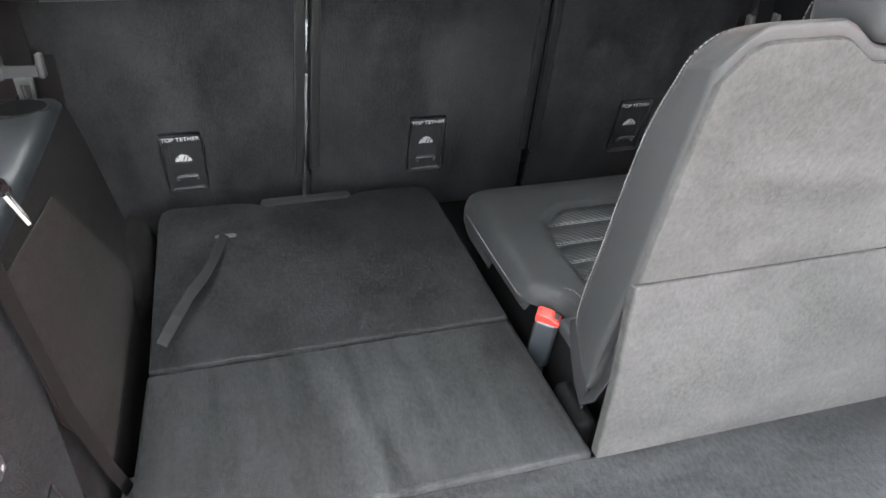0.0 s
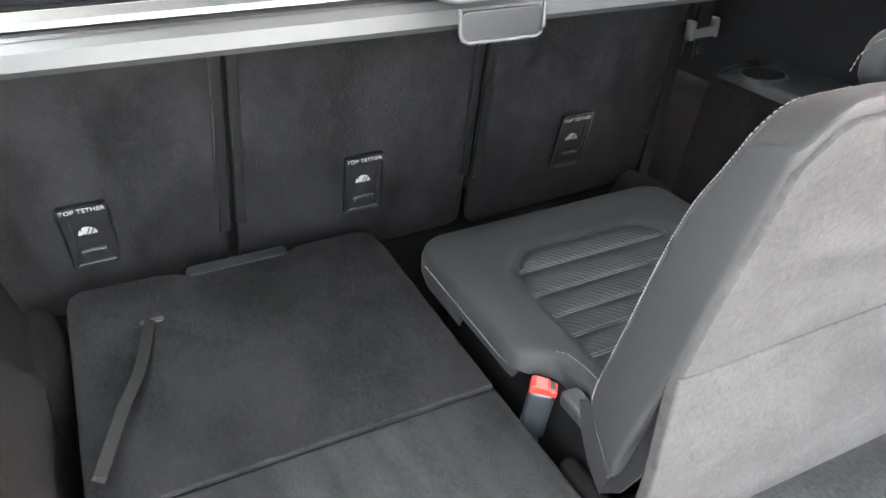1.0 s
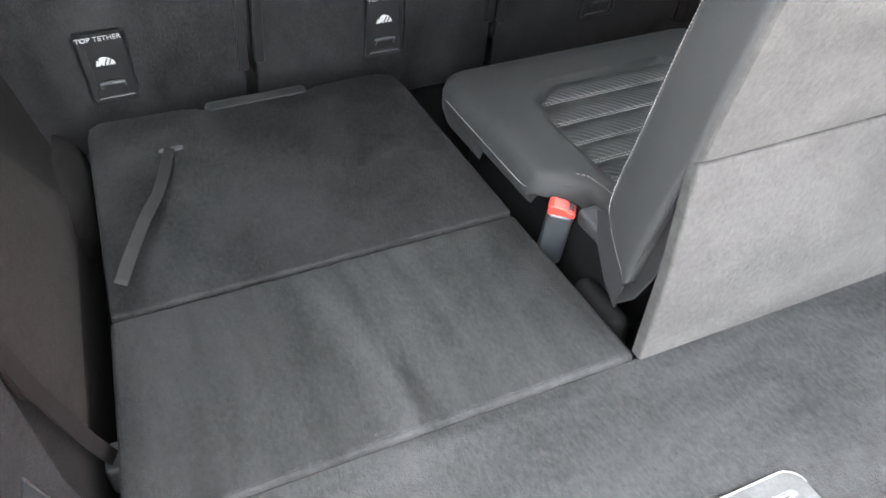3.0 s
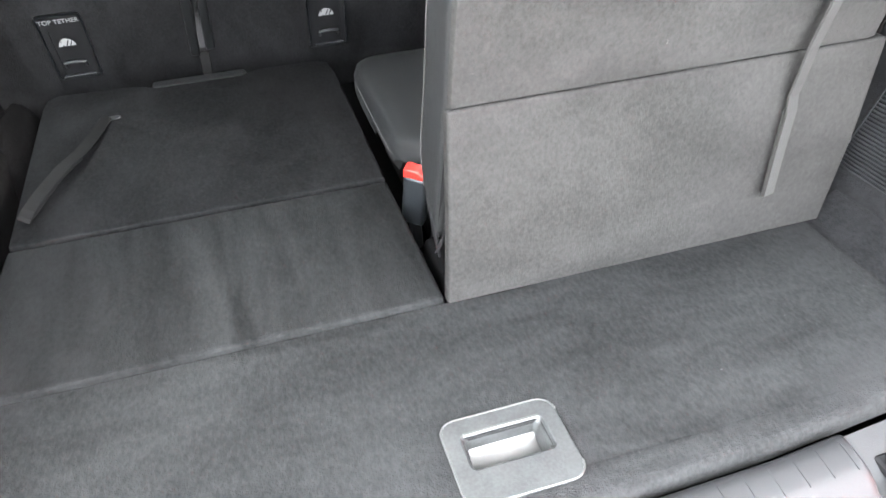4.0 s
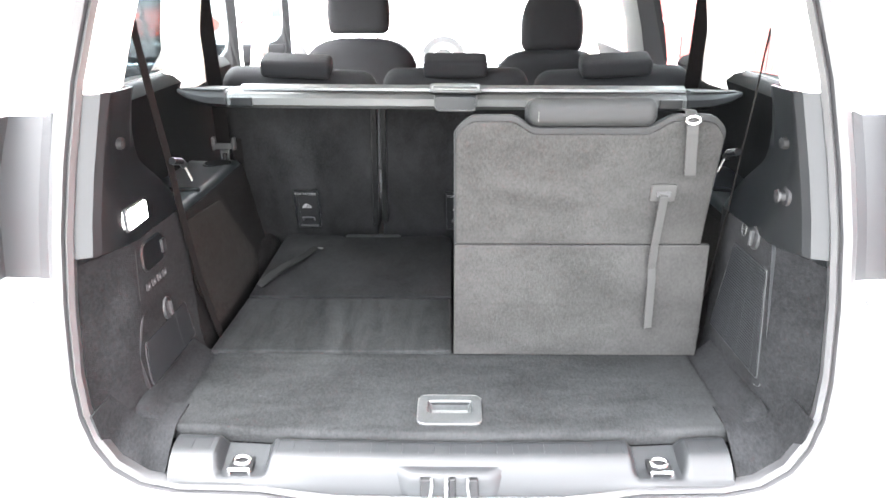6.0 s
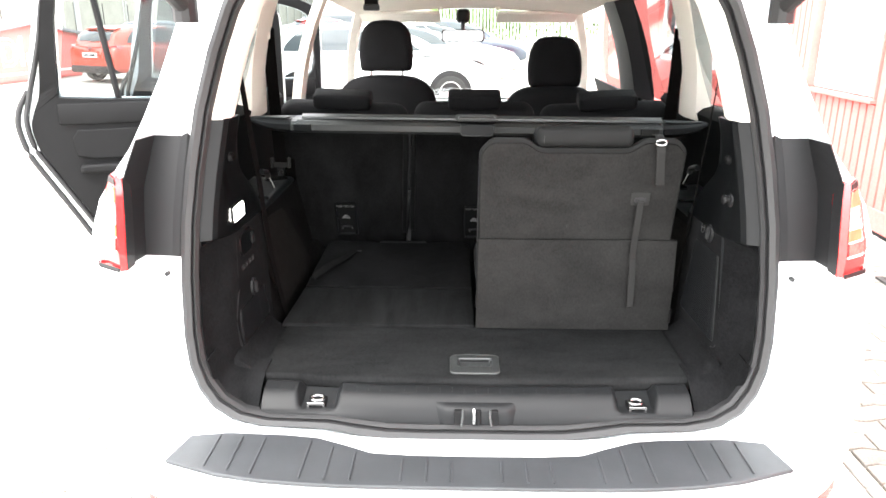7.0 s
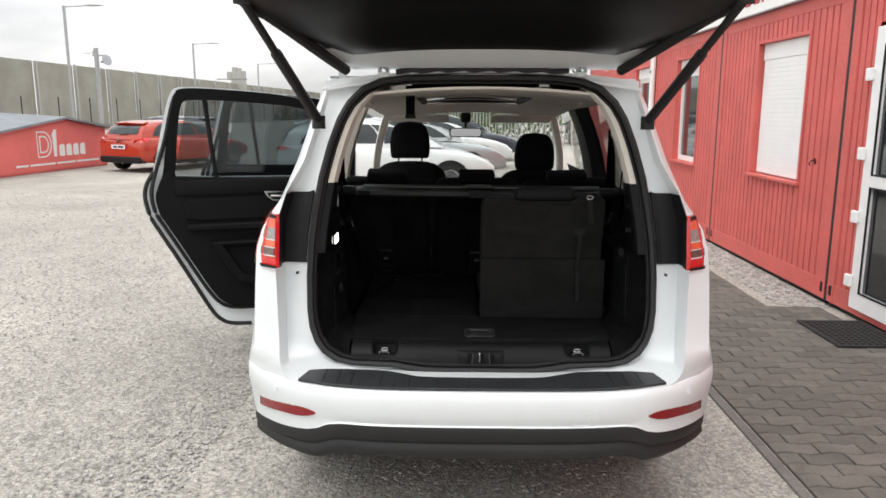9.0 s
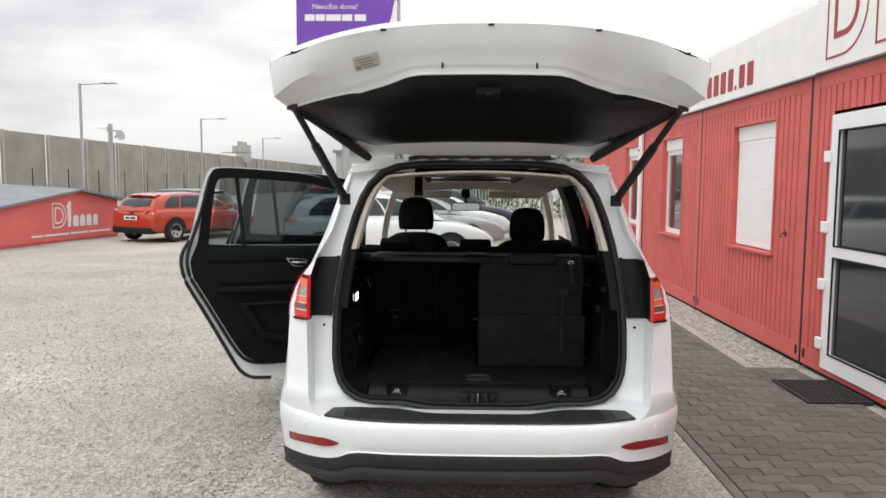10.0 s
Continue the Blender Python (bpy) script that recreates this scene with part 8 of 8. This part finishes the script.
def build_roof_belt():
    th = thing("ceiling_belt", "black webbing belt end hanging from the roof", "seat belt")
    part("webbing", ribbon([(-0.33, 1.18, 1.815), (-0.33, 1.17, 1.78), (-0.33, 1.165, 1.70), (-0.33, 1.17, 1.665)], (1, 0, 0), 0.045), M_BELT_D, th)
    part("end_clip", box(-0.356, -0.304, 1.158, 1.176, 1.655, 1.675, 0.005), M_BLACK, th)


build_roof_belt()


def build_roof_lamp():
    th = thing("roof_lamp", "cream roof lamp with clear lens", "lamp")
    part("bezel", cushion(0.30, 0.44, 1.30, 1.40, 1.795, 1.812, 0.008, 2), M_HEADLINER, th)
    part("lens", cushion(0.33, 0.41, 1.32, 1.38, 1.789, 1.80, 0.005, 2), M_LENS_CLEAR, th)


build_roof_lamp()


# ============ other vehicles on the lot ============
def paint(name, color, metal=0.0):
    return mat(name, color, rough=0.25, metal=metal, var=0.03, bump=0, coat=0.7)


M_ORANGE = paint("copper_orange_paint", (0.42, 0.036, 0.014), 0.1)
M_NAVY = paint("dark_blue_paint", (0.02, 0.03, 0.05))
M_SILVERCAR = paint("silver_paint", (0.42, 0.45, 0.46), 0.3)
M_CARWHITE = paint("lot_white_paint", (0.75, 0.78, 0.78))
M_DARKRED = paint("dark_red_paint", (0.28, 0.02, 0.02))
M_WINDOW = mat("parked_car_window", (0.022, 0.03, 0.033), rough=0.06, var=0.2, scale=3, bump=0)


def glide(points, u):
    """A point on a smooth line through points, u counted in points."""
    n = len(points) - 1
    i = min(int(u), n - 1)
    f = u - i
    b, c = points[i], points[i + 1]
    a = points[i - 1] if i > 0 else b * 2 - c
    d = points[i + 2] if i + 2 <= n else c * 2 - b
    return b + ((c - a) * f + (a * 2 - b * 5 + c * 4 - d) * f * f + (b * 3 - a - c * 3 + d) * f ** 3) / 2


def build_vehicle(name, label, m, at, rz, length=4.35, wide=1.82, tall=1.48, wagon=False):
    """A parked car: nose along its own +y, its rear bumper at the origin."""
    th = thing(name, label, "car", "parked cars on the lot", at=at, rz=rz)
    w, L, H = wide / 2, length, tall
    belt = H * 0.65
    # lower body: rings from tail to nose, drawn smoothly from one to the next
    prof = [(0.0, 0.45, 0.60, 0.76), (0.025, 0.36, belt * 0.80, 0.86), (0.09, 0.30, belt * 0.97, 0.93), (0.35, 0.26, belt + 0.03, 0.985), (1.2, 0.24, belt + 0.02, 1.0), (2.4, 0.24, belt - 0.02, 1.0), (3.15, 0.24, belt - 0.06, 0.99), (3.7, 0.26, belt - 0.13, 0.96), (4.1, 0.28, belt - 0.25, 0.88), (4.33, 0.32, belt - 0.40, 0.76)]
    rings = []
    for y, zb, zt, k in prof:
        half_ = [(k * 0.86, zb), (k * 0.97, zb + (zt - zb) * 0.16), (k * 1.0, zb + (zt - zb) * 0.5), (k * 0.99, zb + (zt - zb) * 0.78), (k * 0.92, zt - 0.02), (k * 0.6, zt + 0.012)]
        rings.append([Vector((w * a, y * L / 4.35, b)) for a, b in half_] + [Vector((-w * a, y * L / 4.35, b)) for a, b in half_[::-1]])
    part("body", loft([[glide([glide(r, i / 3) for r in rings], q / 3) for i in range(3 * 11 + 1)] for q in range(3 * (len(rings) - 1) + 1)]), m, th, smooth=True)
    # cabin: five hoops from the tailgate to the windscreen
    roof_a, roof_b = (0.40, 2.35) if wagon else (0.46, 2.20)
    foot = ((0.13, 0.80), (0.62, 0.88), (1.6, 0.91), (2.6, 0.88), (3.30, 0.74))
    crown = ((roof_a, 0.60), (roof_a + 0.42, 0.66), (1.6, 0.69), (roof_b - 0.25, 0.68), (roof_b, 0.60))
    drop = (0.07, 0.02, 0.0, 0.02, 0.07)
    hoops = []
    for (yb, kb), (yr, kr), d in zip(foot, crown, drop):
        ym, km = yb + (yr - yb) * 0.50, kb * 0.42 + kr * 0.58 + 0.03
        side = [(kb, yb, belt - 0.02), (km, ym, belt + (H - belt) * 0.56), (kr, yr, H - 0.055 - d), (kr * 0.5, yr, H - 0.012 - d)]
        hoops.append([Vector((w * k, y * L / 4.35, z)) for k, y, z in side] + [Vector((-w * k, y * L / 4.35, z)) for k, y, z in side[::-1]])

    def skin(j, i):
        return glide([glide(h, i) for h in hoops], j)
    part("cabin", loft([[skin(q / 4, i / 4) for i in range(29)] for q in range(17)]), m, th, smooth=True)
    part("roof", sheet([[skin(q / 4, i / 4) + Vector((0, 0, 0.008)) for i in range(8, 21)] for q in range(17)], thick=0.02), m, th, smooth=True)

    def edge_at(j, t, right):
        """A point on the cabin's side at hoop j and height t."""
        i = t / 0.55 if t < 0.55 else 1 + (t - 0.55) / 0.45
        return skin(j, i if right else 7 - i)
    for s in (1, -1):
        for j0, j1 in ((0.70, 1.42), (1.48, 2.50), (2.56, 3.6)):
            rows_ = []
            for t in (0.14, 0.3, 0.45, 0.6, 0.75, 0.88):
                pinch = 0.40 * (t - 0.14) + 0.35 * max(0.0, 0.3 - t) if j0 < 1 else 0.0
                rows_.append([edge_at(j0 + pinch + (j1 - j0 - pinch) * u / 4, t, s > 0) + Vector((0.008 * s, 0, 0.004)) for u in range(5)])
            part("side_window", sheet(rows_, thick=0.006), M_WINDOW, th, "dark side glass", smooth=True)

    def end_skin(j, sign, heights, inset, out):
        """Rows across the cabin's end, bowed outwards in the middle."""
        rows_ = []
        for t in heights:
            l, r = edge_at(j, t, False), edge_at(j, t, True)
            e = inset + 0.9 * max(0.0, 0.42 - t) ** 2 if inset else 0.0
            rows_.append([l + (r - l) * (e + (1 - 2 * e) * u / 10) + Vector((0, sign * (out + 0.10 * (1 - (2 * (e + (1 - 2 * e) * u / 10) - 1) ** 2)), 0)) for u in range(11)])
        return rows_
    part("tailgate", sheet(end_skin(0, -1, (0.0, 0.15, 0.3, 0.45, 0.6, 0.75, 0.9, 0.97), 0.0, 0.0), thick=0.02), m, th, smooth=True)
    part("screen", sheet(end_skin(0, -1, (0.24, 0.3, 0.36, 0.45, 0.6, 0.75, 0.86), 0.075, 0.012), thick=0.006), M_WINDOW, th, "dark screen glass", smooth=True)
    part("screen", sheet(end_skin(len(hoops) - 1, 1, (0.08, 0.3, 0.45, 0.6, 0.75, 0.90), 0.03, 0.012), thick=0.006), M_WINDOW, th, "dark screen glass", smooth=True)
    ya = roof_a * L / 4.35
    part("rear_spoiler", loft([[(x, ya - 0.17 + abs(x) * 0.16, H - 0.085 - 0.05 * abs(x)), (x, ya + 0.1, H - 0.06 - 0.05 * abs(x)), (x, ya + 0.16, H - 0.005 - 0.06 * abs(x)), (x, ya - 0.17 + abs(x) * 0.16, H - 0.06 - 0.05 * abs(x))] for x in [w * 0.58 * (k / 4 - 1) for k in range(9)]]), m, th, smooth=True)
    for s in (-1, 1):
        lamp_ = [(s * w * 0.60, 0.02, belt * 0.86), (s * w * 0.97, 0.16, belt * 0.92), (s * w * 0.985, 0.34, belt * 0.99), (s * w * 0.90, 0.12, belt * 1.03), (s * w * 0.66, 0.025, belt * 0.98)]
        bm = bmesh.new()
        f = bm.faces.new([bm.verts.new(p) for p in lamp_])
        bmesh.ops.solidify(bm, geom=bm.faces[:], thickness=0.04)
        part("tail_lamp", bm, M_LENS_RED, th)
        hl_ = [(s * w * 0.45, L - 0.06, belt - 0.36), (s * w * 0.80, L - 0.22, belt - 0.32), (s * w * 0.90, L - 0.5, belt - 0.20), (s * w * 0.78, L - 0.32, belt - 0.22), (s * w * 0.5, L - 0.10, belt - 0.29)]
        bm = bmesh.new()
        bm.faces.new([bm.verts.new(p) for p in hl_])
        bmesh.ops.solidify(bm, geom=bm.faces[:], thickness=0.05)
        part("headlamp", bm, M_LENS_CLEAR, th)
        part("door_mirror", cushion(s * w * 1.0 - 0.09, s * w * 1.0 + 0.09, 2.88 * L / 4.35, 3.0 * L / 4.35, belt + 0.0, belt + 0.13, 0.04, 2), m, th)
        part("sill", box(s * w * 0.90 - 0.04, s * w * 0.90 + 0.04, 0.9, L - 1.0, 0.20, 0.30, 0.02), M_BLACK, th)
        part("door_handle", box(s * w * 0.995 - 0.015, s * w * 0.995 + 0.015, 1.45, 1.62, belt - 0.14, belt - 0.11, 0.005), m, th)
        for yw in (0.78 * L / 4.35, 3.42 * L / 4.35):
            r = 0.32
            pr = [(0.20, -1.0), (0.29, -1.0), (r, -0.6), (r, 0.6), (0.29, 1.0), (0.20, 1.0)]
            arch = prism([(yw + 0.385 * math.cos(t), 0.33 + 0.385 * math.sin(t)) for t in [math.pi * k / 12 for k in range(13)]], 0.012, "x", s * w * 1.0 - 0.004 if s > 0 else -w - 0.008)
            part("wheel_arch", arch, M_BLACK, th)
            wh = part("wheel", moved(sheet([[(b * 0.10, p * math.cos(t), p * math.sin(t)) for p, b in pr] for t in [2 * math.pi * k / 20 for k in range(21)]]), pose(s * (w - 0.085), yw, r)), M_TYRE, th, smooth=True)
            part("rim", moved(loft([[(x * s, q * math.cos(t), q * math.sin(t)) for t in [2 * math.pi * k / 20 for k in range(20)]] for x, q in ((0.0, 0.205), (0.085, 0.20), (0.065, 0.05))]), pose(s * (w - 0.075), yw, r)), M_ALLOY, wh)
            for k in range(5):
                t = 2 * math.pi * k / 5
                part("spoke_gap", moved(box(0.055, 0.082, 0.07, 0.18, -0.028, 0.028, 0.01), pose(s * (w - 0.077), yw, r, math.degrees(t), 0, 0) @ Matrix.Diagonal((s, 1, 1, 1))), M_BLACK, wh)
    part("rear_valance", cushion(-w * 0.86, w * 0.86, -0.02, 0.3, 0.25, 0.45, 0.06, 3), M_BLACK, th)
    part("plate_recess", box(-0.30, 0.30, -0.012, 0.12, belt * 0.66, belt * 0.86, 0.01), m, th)
    pl = part("number_plate", box(-0.26, 0.26, -0.022, -0.010, belt * 0.70, belt * 0.70 + 0.11, 0.004), M_WHITEPRINT, th, "white plate with plain dark bars")
    for a, b in ((-0.19, -0.04), (0.0, 0.21)):
        part("plate_bar", box(a, b, -0.025, -0.022, belt * 0.70 + 0.03, belt * 0.70 + 0.08), M_BLACK, pl)
    part("badge", moved(tube([(0, -0.03, 0), (0, 0.01, 0)], 0.05, 12), pose(0, 0.0, belt * 0.93)), M_CHROME, th)
    part("wiper", tube([(0.0, 0.06, belt + 0.10), (0.28, 0.09, belt + 0.13)], 0.010, 6), M_BLACK, th)
    return th


build_vehicle("hatchback", "copper orange five-door hatchback parked on gravel", M_ORANGE, (-9.25, 17.25, 0), -26, tall=1.40)
build_vehicle("estate_car", "dark blue estate car with roof rails", M_NAVY, (-8.0, 22.3, 0), 84, length=4.7, tall=1.47, wagon=True)
build_vehicle("parked_car", "dark blue car beside the red banner", M_NAVY, (-16.2, 15.0, 0), -82, length=4.6, tall=1.45, wagon=True)
build_vehicle("white_hatchback", "white hatchback parked across the yard ahead", M_CARWHITE, (-3.75, 12.6, 0), -84, length=4.4, tall=1.50)
build_vehicle("silver_car", "silver car parked in the row ahead", M_SILVERCAR, (-3.4, 15.6, 0), -82, length=4.5, tall=1.50)
build_vehicle("white_hatchback", "white car in the far row ahead", M_CARWHITE, (-3.0, 18.8, 0), -80, length=4.5, tall=1.50)
build_vehicle("dark_car", "dark car in the far row ahead", M_NAVY, (-2.6, 22.2, 0), -80, length=4.6, tall=1.55, wagon=True)
build_vehicle("red_car", "dark red car far along the yard", M_DARKRED, (-7.2, 30.5, 0), -60, length=4.3, tall=1.52)
build_vehicle("dark_car", "dark van-like car far along the yard", M_NAVY, (-7.6, 34.5, 0), -60, length=4.7, tall=1.75, wagon=True)


def build_fence():
    th = thing("slat_fence", "pale grey slatted metal fence across the yard's end", "fence")
    for k in range(10):
        x = -1.0 + 1.9 * k
        part("fence_post", box(x - 0.04, x + 0.04, 33.96, 34.04, 0, 2.25), M_GALV, th)
    for z in (0.35, 1.95):
        part("fence_rail", box(-1.0, 16.1, 34.04, 34.08, z, z + 0.06), M_GALV, th)
    for k in range(110):
        x = -0.98 + 0.155 * k
        part("fence_slat", box(x, x + 0.055, 33.99, 34.02, 0.12, 2.2), M_POST, th)


build_fence()


def build_hedge():
    """Greenery behind the slatted fence: many small leaf clumps on stems."""
    rng = random.Random(8)
    th = thing("hedge", "green overgrown shrubs behind the slatted fence", "hedge")
    bm = None
    verts, faces = [], []
    for i in range(5200):
        x, y = -1.5 + 19 * rng.random(), 35.0 + 3.2 * rng.random()
        top = 2.2 + 1.1 * noise.noise(Vector((x * 0.5, y * 0.5, 0))) + (1.2 if 3 < x < 9 else 0)
        z = top * rng.random() ** 0.6
        r = 0.09 + 0.12 * rng.random()
        c = Vector((x, y, z + 0.05))
        a = Vector((rng.uniform(-1, 1), rng.uniform(-1, 1), rng.uniform(-0.4, 1))).normalized()
        b = a.orthogonal().normalized()
        d = a.cross(b)
        n0 = len(verts)
        verts += [c + b * r, c + d * r * 0.6, c - b * r, c - d * r * 0.6]
        faces.append((n0, n0 + 1, n0 + 2, n0 + 3))
    me = bpy.data.meshes.new("leaves")
    me.from_pydata(verts, [], faces)
    me.materials.append(M_GREEN)
    lv = new("leaves", me)
    lv.parent = th
    for k in range(14):
        x = -1.0 + 1.35 * k
        part("stem", tube([(x, 36, 0), (x + 0.1, 36.1, 0.9), (x + 0.25 * (-1) ** k, 36.2, 1.9)], 0.05, 6), M_BARRIER, th)


build_hedge()


def build_yard_posts():
    th = thing("mesh_fence_posts", "thin dark steel fence posts before the barrier", "fence")
    for k in range(16):
        y = 22 + 4.4 * k
        part("fence_post", tube([(-27.6, y, 0), (-27.6, y, 2.5)], 0.035, 6), M_BLACK, th)


build_yard_posts()


def build_gantry():
    th = thing("road_sign", "white multi-panel road sign far behind the barrier", "sign", at=(-30.0, 95.0, 0))
    for a, b, lo, hi in ((-0.2, 0.45, 5.6, 6.5), (0.5, 1.1, 5.6, 7.1), (1.15, 1.75, 5.6, 7.0), (1.8, 2.3, 5.6, 6.6), (0.35, 2.3, 4.2, 5.5)):
        part("panel", box(a, b, 0, 0.2, lo, hi, 0.03), M_POST, th)
    part("beam", box(-1.6, 2.4, 0.22, 0.34, 5.48, 5.64), M_GALV, th)
    part("mast", tube([(1.2, 0.3, 0), (1.2, 0.3, 5.6)], 0.16, 8), M_GALV, th)


build_gantry()


def build_far_hall():
    th = thing("far_hall", "long pale industrial hall far beyond the yard", "building")
    part("wall", box(-22, 40, 130, 160, 0, 7.0), M_POST, th)
    part("roof", box(-22.5, 40.5, 129.5, 160.5, 7.0, 7.5), M_ROOFING, th)
    for k in range(14):
        part("wall_rib", box(-21 + 4.2 * k, -20.7 + 4.2 * k, 129.85, 129.99, 0.2, 6.8), M_GALV, th)


build_far_hall()


# ============ interlocking pavers, laid last ============
def build_paving():
    th = tagged(new("pavement"), "grey interlocking concrete pavers beside the offices", "pavement", kind="structure")
    Lp, Wp, gap, dev = 0.225, 0.1125, 0.0035, 0.014
    def edge(u):
        u = (u / Lp) % 1.0
        return dev * (4 * u if u < 0.25 else 2 - 4 * u if u < 0.75 else 4 * u - 4)
    def outline(phase):
        us = [gap, Lp * 0.25, Lp * 0.75, Lp - gap] if phase == 0 else [gap, Lp * 0.25, Lp * 0.5, Lp * 0.75, Lp - gap]
        off = phase * Lp / 2
        lo = [(u, edge(u + off) + gap) for u in us]
        hi = [(u, edge(u + off) + Wp - gap) for u in us]
        return lo + hi[::-1]
    def half_stone(first):
        off = Lp / 2
        us = [gap, Lp * 0.25, Lp * 0.5 - gap] if first else [Lp * 0.5 + gap, Lp * 0.75, Lp - gap]
        return [(u, edge(u + off) + gap) for u in us] + [(u, edge(u + off) + Wp - gap) for u in us][::-1]
    meshes = []
    for ph in (0, 1, 2, 3):
        bm = prism(outline(ph) if ph < 2 else half_stone(ph == 2), 0.045, "z", -0.03, r=0.0)
        top = [f for f in bm.faces if f.normal.z > 0.9]
        bmesh.ops.inset_region(bm, faces=top, thickness=0.005, depth=0.0)
        for v in {v for f in top for v in f.verts}:
            v.co.z += 0.003
        me = bpy.data.meshes.new("paver")
        bmesh.ops.recalc_face_normals(bm, faces=bm.faces[:])
        bm.to_mesh(me)
        bm.free()
        me.materials.append(M_PAVER)
        meshes.append(me)
    rng = random.Random(3)
    rest = [[], []]
    spots = []
    for j in range(-30, 98):
        y = j * Wp
        right = 3.17 if y < 3.62 else 2.74
        ph = j % 2
        i = 0
        while True:
            x = 1.505 + i * Lp - ph * Lp / 2
            i += 1
            if x + Lp > right:
                if x + Lp / 2 <= right and ph == 1:
                    spots.append((x, y, 2))
                break
            if x < 1.49:
                spots.append((x, y, 3))
                continue
            spots.append((x, y, ph))
    near = [p for p in spots if 0.9 < p[1] < 3.95 and p[0] < 2.7][:300]
    chosen = set(near)
    for x, y, ph in near:
        ob = new("paver", meshes[ph])
        ob.parent = th
        ob.matrix_local = pose(x, y, rng.uniform(-0.0025, 0.0015), rng.uniform(-0.5, 0.5), rng.uniform(-0.5, 0.5), rng.uniform(-0.4, 0.4))
    verts, faces = [], []
    for p in spots:
        if p in chosen:
            continue
        x, y, ph = p
        me = meshes[ph]
        n0 = len(verts)
        dz = rng.uniform(-0.0025, 0.0015)
        verts += [(v.co.x + x, v.co.y + y, v.co.z + dz) for v in me.vertices]
        faces += [tuple(n0 + i for i in f.vertices) for f in me.polygons]
    me = bpy.data.meshes.new("far_pavers")
    me.from_pydata(verts, [], faces)
    me.materials.append(M_PAVER)
    ob = new("far_pavers", me)
    ob.parent = th
    tagged(ob, kind="stuff")


build_paving()
